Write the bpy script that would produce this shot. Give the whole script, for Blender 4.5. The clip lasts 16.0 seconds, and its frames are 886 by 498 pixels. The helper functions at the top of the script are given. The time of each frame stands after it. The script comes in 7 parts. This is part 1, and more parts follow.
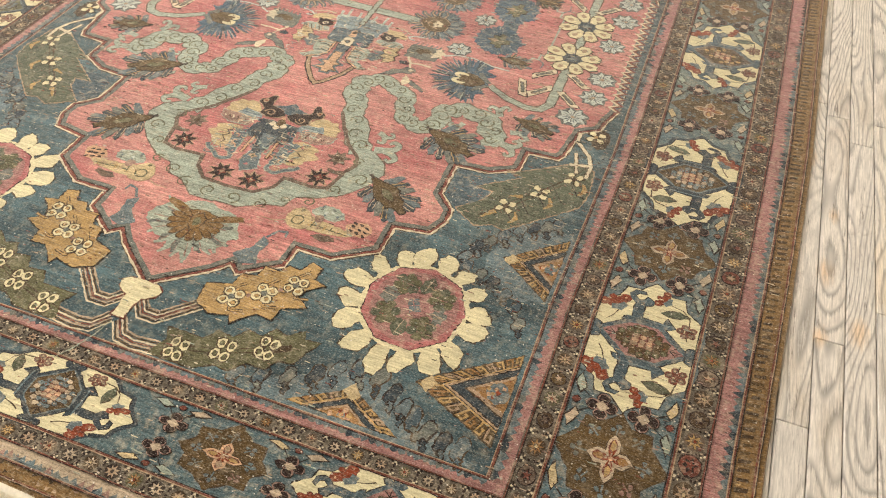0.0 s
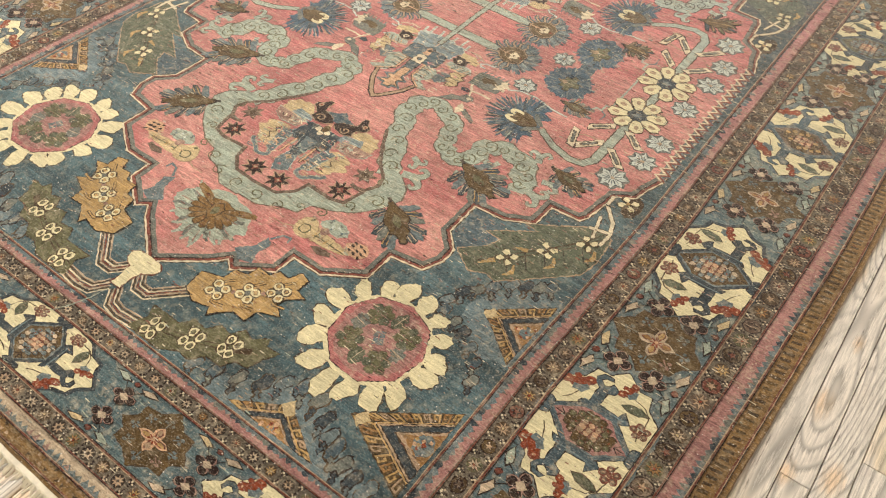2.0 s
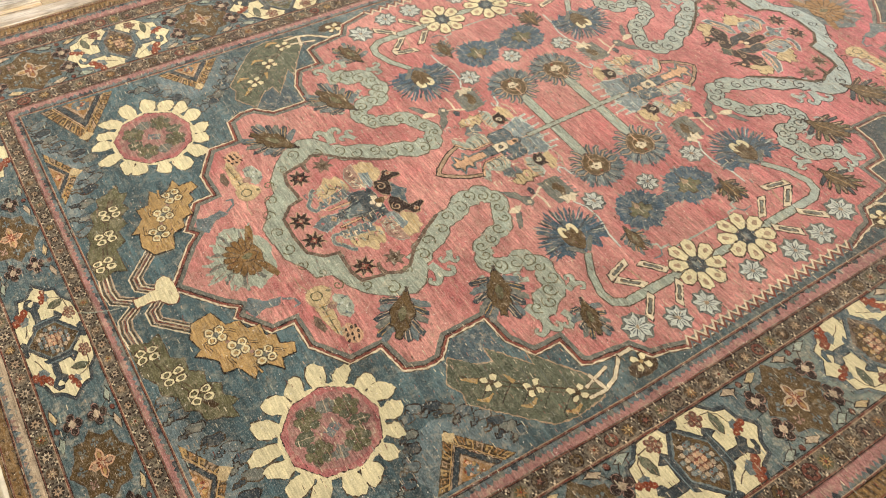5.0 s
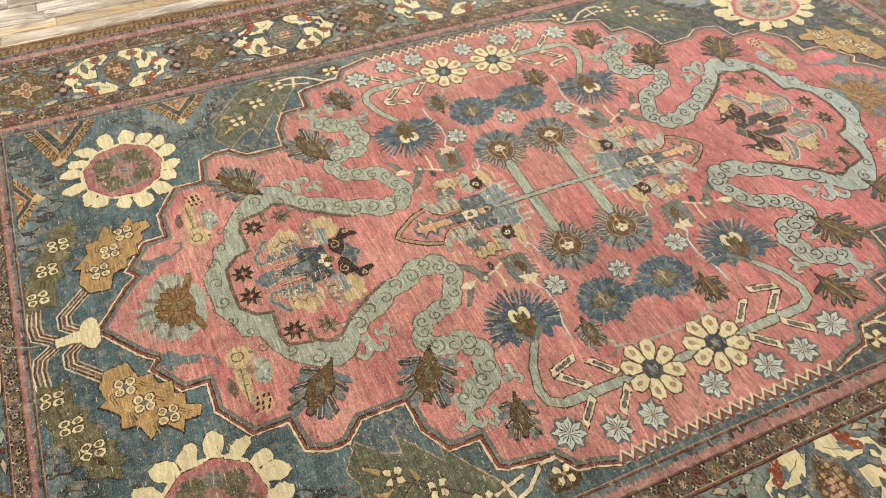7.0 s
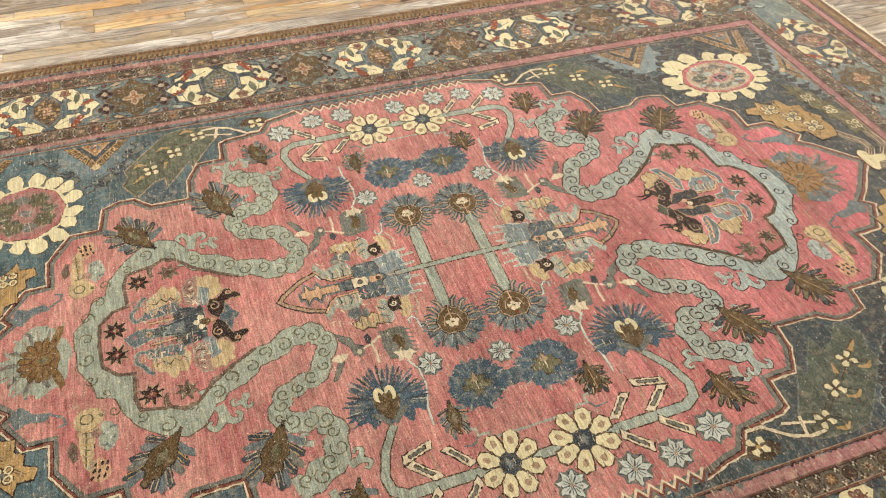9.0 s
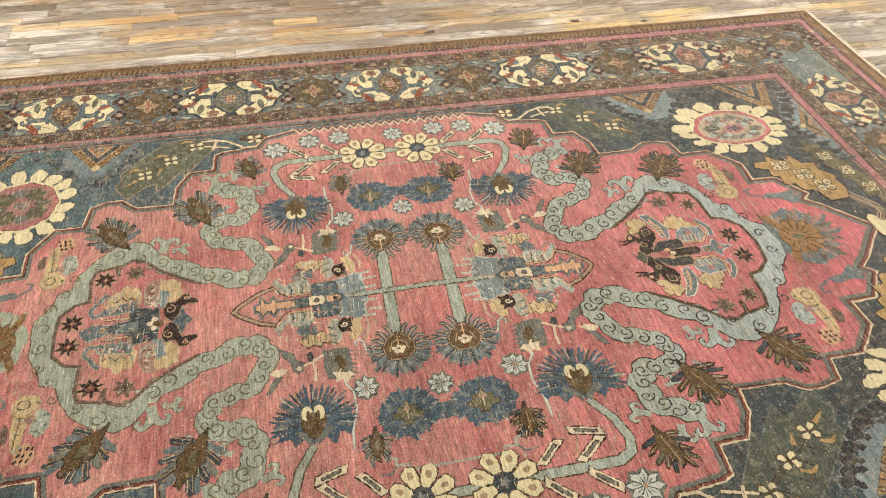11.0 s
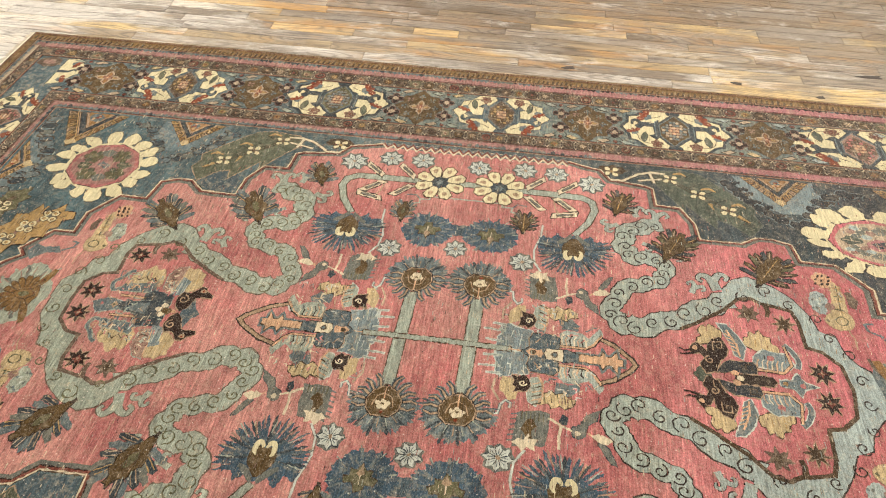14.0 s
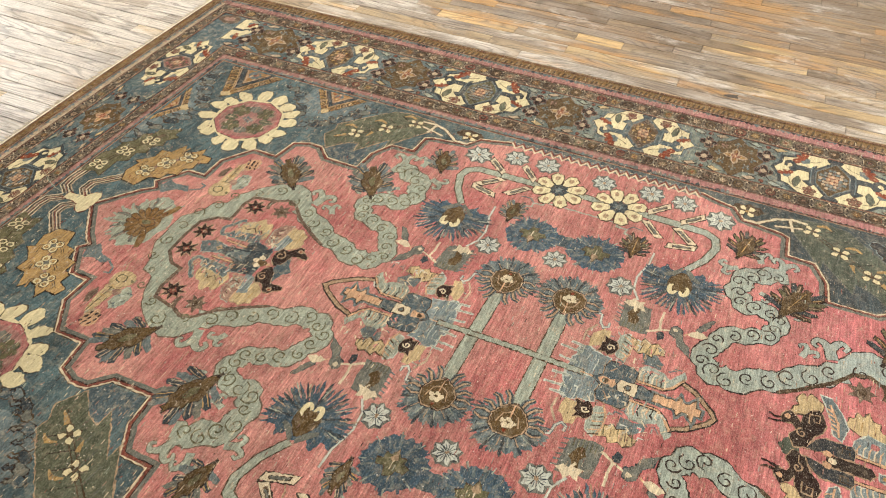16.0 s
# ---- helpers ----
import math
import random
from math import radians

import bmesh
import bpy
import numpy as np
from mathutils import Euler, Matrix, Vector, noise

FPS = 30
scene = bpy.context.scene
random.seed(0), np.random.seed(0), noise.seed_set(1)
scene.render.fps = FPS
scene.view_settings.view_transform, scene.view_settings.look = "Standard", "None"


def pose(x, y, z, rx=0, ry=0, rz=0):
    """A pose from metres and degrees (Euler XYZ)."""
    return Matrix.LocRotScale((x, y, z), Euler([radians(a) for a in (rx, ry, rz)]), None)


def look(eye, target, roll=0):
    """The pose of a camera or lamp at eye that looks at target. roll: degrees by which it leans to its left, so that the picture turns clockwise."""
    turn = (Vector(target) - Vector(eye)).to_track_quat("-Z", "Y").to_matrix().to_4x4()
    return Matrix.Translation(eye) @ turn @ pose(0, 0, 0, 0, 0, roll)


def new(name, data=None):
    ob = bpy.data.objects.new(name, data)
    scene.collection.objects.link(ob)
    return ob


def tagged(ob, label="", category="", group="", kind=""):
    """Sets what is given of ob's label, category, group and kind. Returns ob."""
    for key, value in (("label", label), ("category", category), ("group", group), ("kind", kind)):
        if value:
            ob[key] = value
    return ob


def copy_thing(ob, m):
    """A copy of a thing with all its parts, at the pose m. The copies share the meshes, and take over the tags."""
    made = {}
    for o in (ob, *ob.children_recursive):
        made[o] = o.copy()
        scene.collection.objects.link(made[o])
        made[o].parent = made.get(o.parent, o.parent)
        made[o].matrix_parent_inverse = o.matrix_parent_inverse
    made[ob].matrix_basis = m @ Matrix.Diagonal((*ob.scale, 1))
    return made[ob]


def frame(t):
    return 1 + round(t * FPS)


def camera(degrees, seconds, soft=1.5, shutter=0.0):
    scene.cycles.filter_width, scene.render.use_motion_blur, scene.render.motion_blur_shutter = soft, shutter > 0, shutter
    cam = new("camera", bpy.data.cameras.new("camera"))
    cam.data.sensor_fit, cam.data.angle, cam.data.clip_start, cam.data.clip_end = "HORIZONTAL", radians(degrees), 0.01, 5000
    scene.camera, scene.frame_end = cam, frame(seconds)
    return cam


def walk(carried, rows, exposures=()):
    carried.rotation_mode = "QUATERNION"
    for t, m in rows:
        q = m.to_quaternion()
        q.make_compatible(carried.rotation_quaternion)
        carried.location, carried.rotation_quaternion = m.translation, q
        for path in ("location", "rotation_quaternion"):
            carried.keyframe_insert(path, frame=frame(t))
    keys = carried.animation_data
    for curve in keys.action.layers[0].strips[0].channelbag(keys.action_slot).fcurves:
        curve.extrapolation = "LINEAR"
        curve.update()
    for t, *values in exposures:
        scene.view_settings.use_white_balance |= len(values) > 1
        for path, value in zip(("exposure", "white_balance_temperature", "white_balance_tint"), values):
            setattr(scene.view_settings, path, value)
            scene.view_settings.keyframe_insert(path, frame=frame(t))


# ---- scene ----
EXPOSURES = [(0.0, 0.23), (4.7, 0.20), (9.2, 0.08), (11.5, 0.04), (16.0, 0.02)]
# the camera
cam = camera(59.13, 16.0, soft=1.1)
PATH = [  # seconds, eye, target, roll
    (0, (-2.0231, -0.9070, 1.2280), (-0.7281, -0.4644, -0.2305), 2.32),
    (0.5, (-1.9492, -0.9904, 1.2217), (-0.6999, -0.4636, -0.2486), 2.43),
    (1, (-1.8872, -1.0517, 1.2381), (-0.6856, -0.4451, -0.2413), 2.68),
    (1.5, (-1.8409, -1.0951, 1.2749), (-0.6905, -0.4153, -0.2132), 2.81),
    (2, (-1.7942, -1.1623, 1.3202), (-0.7009, -0.4020, -0.1720), 2.72),
    (2.5, (-1.7471, -1.2327, 1.3642), (-0.7099, -0.4010, -0.1299), 2.64),
    (3, (-1.7110, -1.2976, 1.3938), (-0.7270, -0.4053, -0.1014), 2.75),
    (3.5, (-1.6693, -1.3316, 1.4234), (-0.7454, -0.3867, -0.0777), 2.71),
    (4, (-1.6067, -1.3317, 1.4575), (-0.7428, -0.3368, -0.0471), 2.61),
    (4.5, (-1.5081, -1.3079, 1.4858), (-0.6970, -0.2704, -0.0194), 2.74),
    (4.7, (-1.4584, -1.2953, 1.4913), (-0.6704, -0.2437, -0.0165), 2.77),
    (6.8, (-1.0443, -1.3164, 1.4940), (-0.4366, -0.1110, 0.0183), 2.20),
    (7, (-1.0143, -1.3124, 1.4961), (-0.4190, -0.0997, 0.0214), 2.18),
    (7.5, (-0.9124, -1.2919, 1.4889), (-0.3371, -0.0562, 0.0253), 2.15),
    (8, (-0.7841, -1.2956, 1.5106), (-0.2271, -0.0340, 0.0621), 2.11),
    (8.5, (-0.6975, -1.3027, 1.5245), (-0.1521, -0.0240, 0.0866), 2.39),
    (9, (-0.6032, -1.3513, 1.5440), (-0.0849, -0.0525, 0.1142), 2.54),
    (9.2, (-0.5647, -1.3758, 1.5556), (-0.0560, -0.0707, 0.1281), 2.64),
    (11.3, (-0.2718, -1.4443, 1.5083), (0.0305, -0.0070, 0.1508), 1.78),
    (11.5, (-0.2528, -1.4165, 1.5033), (0.0266, 0.0268, 0.1472), 1.78),
    (12, (-0.1849, -1.3390, 1.4986), (0.0369, 0.1160, 0.1445), 1.94),
    (12.5, (-0.1069, -1.2758, 1.4861), (0.0405, 0.1903, 0.1338), 2.11),
    (13, (-0.0296, -1.2598, 1.4714), (0.0337, 0.2121, 0.1188), 2.27),
    (13.5, (0.0454, -1.2569, 1.4608), (0.0083, 0.2154, 0.1076), 2.33),
    (14, (0.1161, -1.2486, 1.4653), (-0.0325, 0.2168, 0.1124), 2.32),
    (14.5, (0.1721, -1.2419, 1.4630), (-0.0890, 0.2078, 0.1102), 2.33),
    (15, (0.2115, -1.2284, 1.4583), (-0.1564, 0.1965, 0.1040), 2.23),
    (15.5, (0.2394, -1.2065, 1.4347), (-0.2282, 0.1906, 0.0821), 2.14),
    (16, (0.2958, -1.1828, 1.4251), (-0.2689, 0.1788, 0.0733), 2.01),
]
walk(cam, [(t, look(e, p, r)) for t, e, p, r in PATH], exposures=EXPOSURES)

# ---- light ----
world = bpy.data.worlds.new("world")
scene.world = world
world.use_nodes = True
bg = world.node_tree.nodes["Background"]
bg.inputs[0].default_value, bg.inputs[1].default_value = (0.9, 0.95, 1.0, 1), 0.2

CEILING_Z = 3.2


def ceiling_lamp(x, y, power, sx=1.2, sy=0.3, color=(1.0, 0.95, 0.89)):
    lamp = bpy.data.lights.new("ceiling_tube", "AREA")
    lamp.shape, lamp.size, lamp.size_y = "RECTANGLE", sx, sy
    lamp.energy, lamp.color = power, color
    ob = new("ceiling_tube", lamp)
    ob.matrix_world = pose(x, y, CEILING_Z - 0.09)
    return ob


# ceiling lights out of view: places assumed, powers graded to set the rug's brightness
TUBES = [(x, y) for x in (-3.6, -1.2, 1.2, 3.6) for y in (-2.8, 0.8, 3.2)]
for tx, ty in TUBES:
    ceiling_lamp(tx, ty, {-2.8: 7 * max(0.05, 0.75 + 0.45 * tx), 0.8: 23.5 * (1 + 0.40 * tx) if tx > -3 else 7, 3.2: 49 * (1 - 0.03 * tx)}[ty])

# added area light from the west, to put glare on the floor
day = bpy.data.lights.new("added_daylight", "AREA")
day.shape, day.size, day.size_y, day.energy, day.color = "RECTANGLE", 3.0, 1.7, 48, (0.92, 0.96, 1.0)
new("added_daylight", day).matrix_world = look((-5.55, 1.6, 1.75), (0, 1.2, 0.2))

# ---- materials ----
def node_tools(name):
    m = bpy.data.materials.new(name)
    m.use_nodes = True
    nt = m.node_tree
    return m, nt, nt.nodes["Principled BSDF"]


def link(nt, a, b):
    nt.links.new(a, b)


def noise_at(nt, coord, scale, detail=2.0, rough=0.5, stretch=None):
    if stretch:
        mp = nt.nodes.new("ShaderNodeMapping")
        mp.inputs["Scale"].default_value = stretch
        link(nt, coord, mp.inputs["Vector"])
        coord = mp.outputs[0]
    n = nt.nodes.new("ShaderNodeTexNoise")
    n.inputs["Scale"].default_value, n.inputs["Detail"].default_value, n.inputs["Roughness"].default_value = scale, detail, rough
    link(nt, coord, n.inputs["Vector"])
    return n.outputs[0]


def span(nt, value, lo, hi, a=0.0, b=1.0):
    r = nt.nodes.new("ShaderNodeMapRange")
    for key, v in zip(("From Min", "From Max", "To Min", "To Max"), (lo, hi, a, b)):
        r.inputs[key].default_value = v
    link(nt, value, r.inputs["Value"])
    return r.outputs[0]


def calc(nt, op, a, b):
    n = nt.nodes.new("ShaderNodeMath")
    n.operation = op
    for k, v in enumerate((a, b)):
        if isinstance(v, (int, float)):
            n.inputs[k].default_value = v
        else:
            link(nt, v, n.inputs[k])
    return n.outputs[0]


def blend(nt, kind, fac, a, b):
    n = nt.nodes.new("ShaderNodeMix")
    n.data_type, n.blend_type = "RGBA", kind
    for k, v in ((0, fac), (6, a), (7, b)):
        if isinstance(v, (int, float)):
            n.inputs[k].default_value = v
        elif isinstance(v, tuple):
            n.inputs[k].default_value = (*v[:3], 1)
        else:
            link(nt, v, n.inputs[k])
    return n.outputs[2]


def bump(nt, bsdf, height, strength, distance, lean=None):
    b = nt.nodes.new("ShaderNodeBump")
    b.inputs["Strength"].default_value, b.inputs["Distance"].default_value = strength, distance
    link(nt, height, b.inputs["Height"])
    if lean:
        link(nt, lean, b.inputs["Normal"])
    link(nt, b.outputs[0], bsdf.inputs["Normal"])


def lin(r, g, b):
    """Colour from 0-255 display values."""
    return tuple((c / 255 / 12.92) if c < 10.3 else ((c / 255 + 0.055) / 1.055) ** 2.4 for c in (r, g, b))


WEAR = lin(206, 190, 162)


def wool(name, color, east=None, wear=0.22, blotch=0.35, coarse=1.0, abrash=None):
    """Hand-knotted pile: streaks along the weft, knots, blotches, rubbed spots and lint. east: the dye lot towards the
    other end, for some wools with the nap's sheen painted in.
    """
    m, nt, bsdf = node_tools(name)
    geo = nt.nodes.new("ShaderNodeNewGeometry")
    p = geo.outputs["Position"]
    big = noise_at(nt, p, 4.5, 3, 0.6)
    col = color
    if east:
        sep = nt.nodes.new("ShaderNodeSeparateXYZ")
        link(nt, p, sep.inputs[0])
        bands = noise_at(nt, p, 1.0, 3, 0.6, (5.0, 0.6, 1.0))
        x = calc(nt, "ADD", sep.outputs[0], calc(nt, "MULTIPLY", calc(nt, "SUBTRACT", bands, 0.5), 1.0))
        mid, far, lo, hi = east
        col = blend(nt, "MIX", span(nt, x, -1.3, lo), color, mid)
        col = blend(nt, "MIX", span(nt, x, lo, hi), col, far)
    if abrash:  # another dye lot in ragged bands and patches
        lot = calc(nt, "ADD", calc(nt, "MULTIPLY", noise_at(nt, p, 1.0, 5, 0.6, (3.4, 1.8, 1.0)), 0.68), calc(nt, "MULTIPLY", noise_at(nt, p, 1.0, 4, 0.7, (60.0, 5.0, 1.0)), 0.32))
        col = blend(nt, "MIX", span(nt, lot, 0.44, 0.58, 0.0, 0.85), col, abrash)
    # abrash bands and pile streaks run across the rug
    band = noise_at(nt, p, 1.0, 4, 0.65, (16.0, 1.2, 1.0))
    streak = noise_at(nt, p, 1.0, 3, 0.65, (330.0, 11.0, 1.0))
    knot = noise_at(nt, p, 330.0, 1.5)
    tone = calc(nt, "MULTIPLY", span(nt, band, 0.25, 0.75, 1 - blotch * 0.5, 1 + blotch * 0.5), span(nt, streak, 0.34, 0.66, 1 - 0.28 * coarse, 1 + 0.25 * coarse))
    tone = calc(nt, "MULTIPLY", tone, span(nt, knot, 0.3, 0.7, 1 - 0.22 * coarse, 1 + 0.22 * coarse))
    tone = calc(nt, "MULTIPLY", tone, span(nt, big, 0.25, 0.75, 1 - blotch * 0.5, 1 + blotch * 0.5))
    mottle = noise_at(nt, p, 1.0, 4, 0.7, (150.0, 22.0, 1.0))
    tone = calc(nt, "MULTIPLY", tone, span(nt, mottle, 0.33, 0.67, 1 - 0.36 * coarse, 1 + 0.33 * coarse))
    grey = nt.nodes.new("ShaderNodeCombineColor")
    for k in range(3):
        link(nt, tone, grey.inputs[k])
    col = blend(nt, "MULTIPLY", 1.0, col, grey.outputs[0])
    rub = span(nt, noise_at(nt, p, 55.0, 6, 0.75), 0.50, 0.72, 0.0, wear * 2.6)
    col = blend(nt, "MIX", rub, col, WEAR)
    # glints of single knots painted in as pale specks, and broken dark ones
    fine = noise_at(nt, p, 1.0, 2, 0.6, (620.0, 190.0, 1.0))
    col = blend(nt, "MIX", span(nt, fine, 0.57, 0.69, 0, 0.60 * coarse), col, blend(nt, "MIX", 0.5, col, lin(226, 218, 204)))
    col = blend(nt, "MULTIPLY", span(nt, fine, 0.45, 0.34, 0, 0.80 * coarse), col, (0.45, 0.42, 0.40))
    # lint and bare knots
    v = nt.nodes.new("ShaderNodeTexVoronoi")
    v.inputs["Scale"].default_value = 115.0
    link(nt, p, v.inputs["Vector"])
    sel = nt.nodes.new("ShaderNodeSeparateColor")
    link(nt, v.outputs["Color"], sel.inputs[0])
    fleck = calc(nt, "MULTIPLY", span(nt, v.outputs["Distance"], 0.11, 0.20, 1, 0), span(nt, sel.outputs[0], 0.85, 0.87, 0, 0.8))
    col = blend(nt, "MIX", fleck, col, lin(228, 220, 206))
    link(nt, col, bsdf.inputs["Base Color"])
    link(nt, blend(nt, "MIX", 0.78, (1.0, 1.0, 1.0), col), bsdf.inputs["Sheen Tint"])  # the nap glints in the colour of its dye
    bsdf.inputs["Roughness"].default_value = 0.88
    bsdf.inputs["Specular IOR Level"].default_value = 0.12
    bsdf.inputs["Sheen Weight"].default_value = 1.0
    bsdf.inputs["Sheen Roughness"].default_value = 0.34
    h = calc(nt, "ADD", calc(nt, "MULTIPLY", knot, 0.6), calc(nt, "MULTIPLY", streak, 0.8))
    # the nap of the pile leans towards the east end
    nap = nt.nodes.new("ShaderNodeVectorMath")
    link(nt, geo.outputs["Normal"], nap.inputs[0])
    nap.inputs[1].default_value = (0.38, 0.04, 0.0)
    unit = nt.nodes.new("ShaderNodeVectorMath")
    unit.operation = "NORMALIZE"
    link(nt, nap.outputs[0], unit.inputs[0])
    bump(nt, bsdf, h, 0.30 * coarse, 0.003, unit.outputs[0])
    return m


W = {
    # end colours of rose and border blue also hold the nap's uneven sheen
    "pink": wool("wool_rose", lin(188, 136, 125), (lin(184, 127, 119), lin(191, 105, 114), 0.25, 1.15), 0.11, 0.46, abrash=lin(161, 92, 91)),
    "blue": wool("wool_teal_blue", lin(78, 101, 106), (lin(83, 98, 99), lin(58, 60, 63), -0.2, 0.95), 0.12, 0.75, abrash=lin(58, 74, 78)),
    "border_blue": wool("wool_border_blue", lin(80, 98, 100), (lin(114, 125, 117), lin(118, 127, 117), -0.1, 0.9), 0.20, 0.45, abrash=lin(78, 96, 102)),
    "celadon": wool("wool_celadon", lin(146, 154, 138), (lin(148, 157, 144), lin(152, 165, 162), 0.2, 1.0), 0.14, 0.25),
    "cream": wool("wool_cream", lin(206, 196, 158), None, 0.03, 0.20, 0.58),
    "ivory": wool("wool_ivory", lin(202, 190, 162), None, 0.04, 0.2, 0.7),
    "olive": wool("wool_olive", lin(92, 90, 64), None, 0.14, 0.4),
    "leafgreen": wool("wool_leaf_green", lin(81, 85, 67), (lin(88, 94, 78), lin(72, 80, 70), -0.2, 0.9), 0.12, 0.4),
    "gold": wool("wool_gold", lin(164, 134, 86), None, 0.12, 0.3),
    "ochre": wool("wool_ochre", lin(140, 104, 62), None, 0.12, 0.4),
    "straw": wool("wool_straw", lin(184, 164, 124), None, 0.14, 0.35),
    "pod": wool("wool_pod_brown", lin(85, 67, 39), None, 0.10, 0.4),
    "bark": wool("wool_bark_brown", lin(116, 88, 50), None, 0.10, 0.4),
    "brown": wool("wool_brown", lin(70, 54, 36), None, 0.12, 0.4),
    "edgebrown": wool("wool_edge_brown", lin(124, 97, 60), None, 0.10, 0.4),
    "darkbrown": wool("wool_dark_brown", lin(42, 32, 27), None, 0.08, 0.3),
    "maroon": wool("wool_maroon", lin(41, 26, 22), None, 0.05, 0.3),
    "red": wool("wool_madder_red", lin(118, 64, 52), None, 0.10, 0.35),
    "grey": wool("wool_grey_green", lin(101, 104, 97), None, 0.12, 0.3),
    "greyblue": wool("wool_grey_blue", lin(94, 106, 108), None, 0.16, 0.4),
    "deepblue": wool("wool_indigo", lin(72, 87, 93), None, 0.22, 0.5),
    "indigo": wool("wool_bright_indigo", lin(63, 84, 98), None, 0.10, 0.55),
    "charcoal": wool("wool_charcoal", lin(46, 50, 54), None, 0.10, 0.4),
    "slate": wool("wool_slate", lin(53, 62, 67), None, 0.10, 0.4),
    "guard": wool("wool_guard_brown", lin(95, 79, 66), None, 0.18, 0.4),
    "guardgrey": wool("wool_guard_grey", lin(93, 85, 73), None, 0.20, 0.5),
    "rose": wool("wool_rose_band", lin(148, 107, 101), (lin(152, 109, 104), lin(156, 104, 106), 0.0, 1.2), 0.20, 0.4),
    "mauve": wool("wool_mauve", lin(142, 112, 100), None, 0.18, 0.4),
    "peach": wool("wool_peach", lin(192, 155, 122), None, 0.10, 0.25),
    "mist": wool("wool_mist", lin(184, 190, 180), None, 0.06, 0.2, 0.6),
    "sand": wool("wool_sand", lin(170, 152, 128), None, 0.24, 0.4),
    "paleblue": wool("wool_pale_blue", lin(98, 113, 116), None, 0.16, 0.5),
    "wash": wool("wool_light_blue_wash", lin(114, 128, 130), None, 0.16, 0.5),
    "rosered": wool("wool_rose_red", lin(160, 98, 96), None, 0.16, 0.4),
    "rust": wool("wool_rust", lin(124, 57, 32), None, 0.08, 0.35),
    "brick": wool("wool_brick_line", lin(106, 59, 46), None, 0.16, 0.4),
    "tick": wool("wool_pale_tick", lin(140, 116, 82), None, 0.08, 0.3),
    "tan": wool("wool_tan", lin(158, 134, 108), None, 0.14, 0.3),
}


def calc_shift(nt, p, by=(7.3, 2.1, 0.0)):
    n = nt.nodes.new("ShaderNodeVectorMath")
    link(nt, p, n.inputs[0])
    n.inputs[1].default_value = by
    return n.outputs[0]


def oak(name, tint=None):
    """Worn strip flooring: grey-washed, tan and orange boards, each with its own tone, grain and stains."""
    m, nt, bsdf = node_tools(name)
    geo = nt.nodes.new("ShaderNodeNewGeometry")
    info = nt.nodes.new("ShaderNodeObjectInfo")
    p = geo.outputs["Position"]
    rnd = calc(nt, "FRACT", calc(nt, "ADD", info.outputs["Random"], geo.outputs["Random Per Island"]), 0.0)
    off = nt.nodes.new("ShaderNodeCombineXYZ")
    link(nt, calc(nt, "MULTIPLY", rnd, 37.0), off.inputs[0])
    link(nt, calc(nt, "MULTIPLY", rnd, 11.0), off.inputs[2])
    add = nt.nodes.new("ShaderNodeVectorMath")
    link(nt, p, add.inputs[0])
    link(nt, off.outputs[0], add.inputs[1])
    q = add.outputs[0]
    ramp = nt.nodes.new("ShaderNodeValToRGB")
    link(nt, rnd, ramp.inputs[0])
    tones = ((0.0, (124, 112, 98)), (0.13, (164, 150, 132)), (0.25, (104, 92, 78)), (0.37, (158, 138, 108)), (0.49, (138, 126, 112)),
             (0.60, (206, 178, 124)), (0.68, (118, 105, 92)), (0.80, (152, 140, 126)), (0.90, (146, 114, 76)), (1.0, (166, 155, 140)))
    el = ramp.color_ramp.elements
    while len(el) < len(tones):
        el.new(0.5)
    for e, (at, c) in zip(el, tones):
        e.position, e.color = at, (*lin(*c), 1)
    # stains of old orange and pale finish
    # old varnish stays mid-room; the sides are paler, glare painted into the west
    sep = nt.nodes.new("ShaderNodeSeparateXYZ")
    link(nt, p, sep.inputs[0])
    pale_sides = calc(nt, "MAXIMUM", span(nt, sep.outputs[0], -0.9, -1.9), span(nt, sep.outputs[1], 0.0, -1.0))
    pale_sides = calc(nt, "MAXIMUM", pale_sides, span(nt, sep.outputs[0], 0.5, 1.6, 0.0, 0.12))
    grain = noise_at(nt, q, 1.0, 6, 0.75, (20.0, 300.0, 1.0))
    patch = noise_at(nt, p, 1.0, 4, 0.55, (1.3, 3.2, 1.0))
    stain = calc(nt, "ADD", calc(nt, "MULTIPLY", noise_at(nt, q, 1.0, 5, 0.6, (1.7, 8.0, 1.0)), 0.6), calc(nt, "MULTIPLY", patch, 0.4))
    grey_end = span(nt, sep.outputs[0], 0.3, 1.5)
    stain = calc(nt, "SUBTRACT", stain, calc(nt, "ADD", calc(nt, "MULTIPLY", pale_sides, 0.075), calc(nt, "MULTIPLY", grey_end, 0.035)))
    pale = calc(nt, "ADD", noise_at(nt, q, 1.0, 5, 0.6, (1.9, 7.0, 1.0)), calc(nt, "MULTIPLY", pale_sides, 0.17))
    soot = calc(nt, "ADD", calc(nt, "MULTIPLY", noise_at(nt, q, 1.0, 6, 0.65, (1.3, 10.0, 1.0)), 0.6), calc(nt, "MULTIPLY", noise_at(nt, p, 0.9, 3, 0.6), 0.4))
    aside = span(nt, sep.outputs[1], 1.50, 1.9)  # the floor further north is browner
    soot = calc(nt, "ADD", calc(nt, "SUBTRACT", soot, calc(nt, "MULTIPLY", pale_sides, 0.10)), calc(nt, "MULTIPLY", aside, 0.12))
    bare = calc(nt, "MAXIMUM", span(nt, sep.outputs[1], -0.7, -1.3), span(nt, sep.outputs[0], -1.5, -2.6, 0.0, 0.75))  # pale wood along the south side; glare at the west end put into the colour
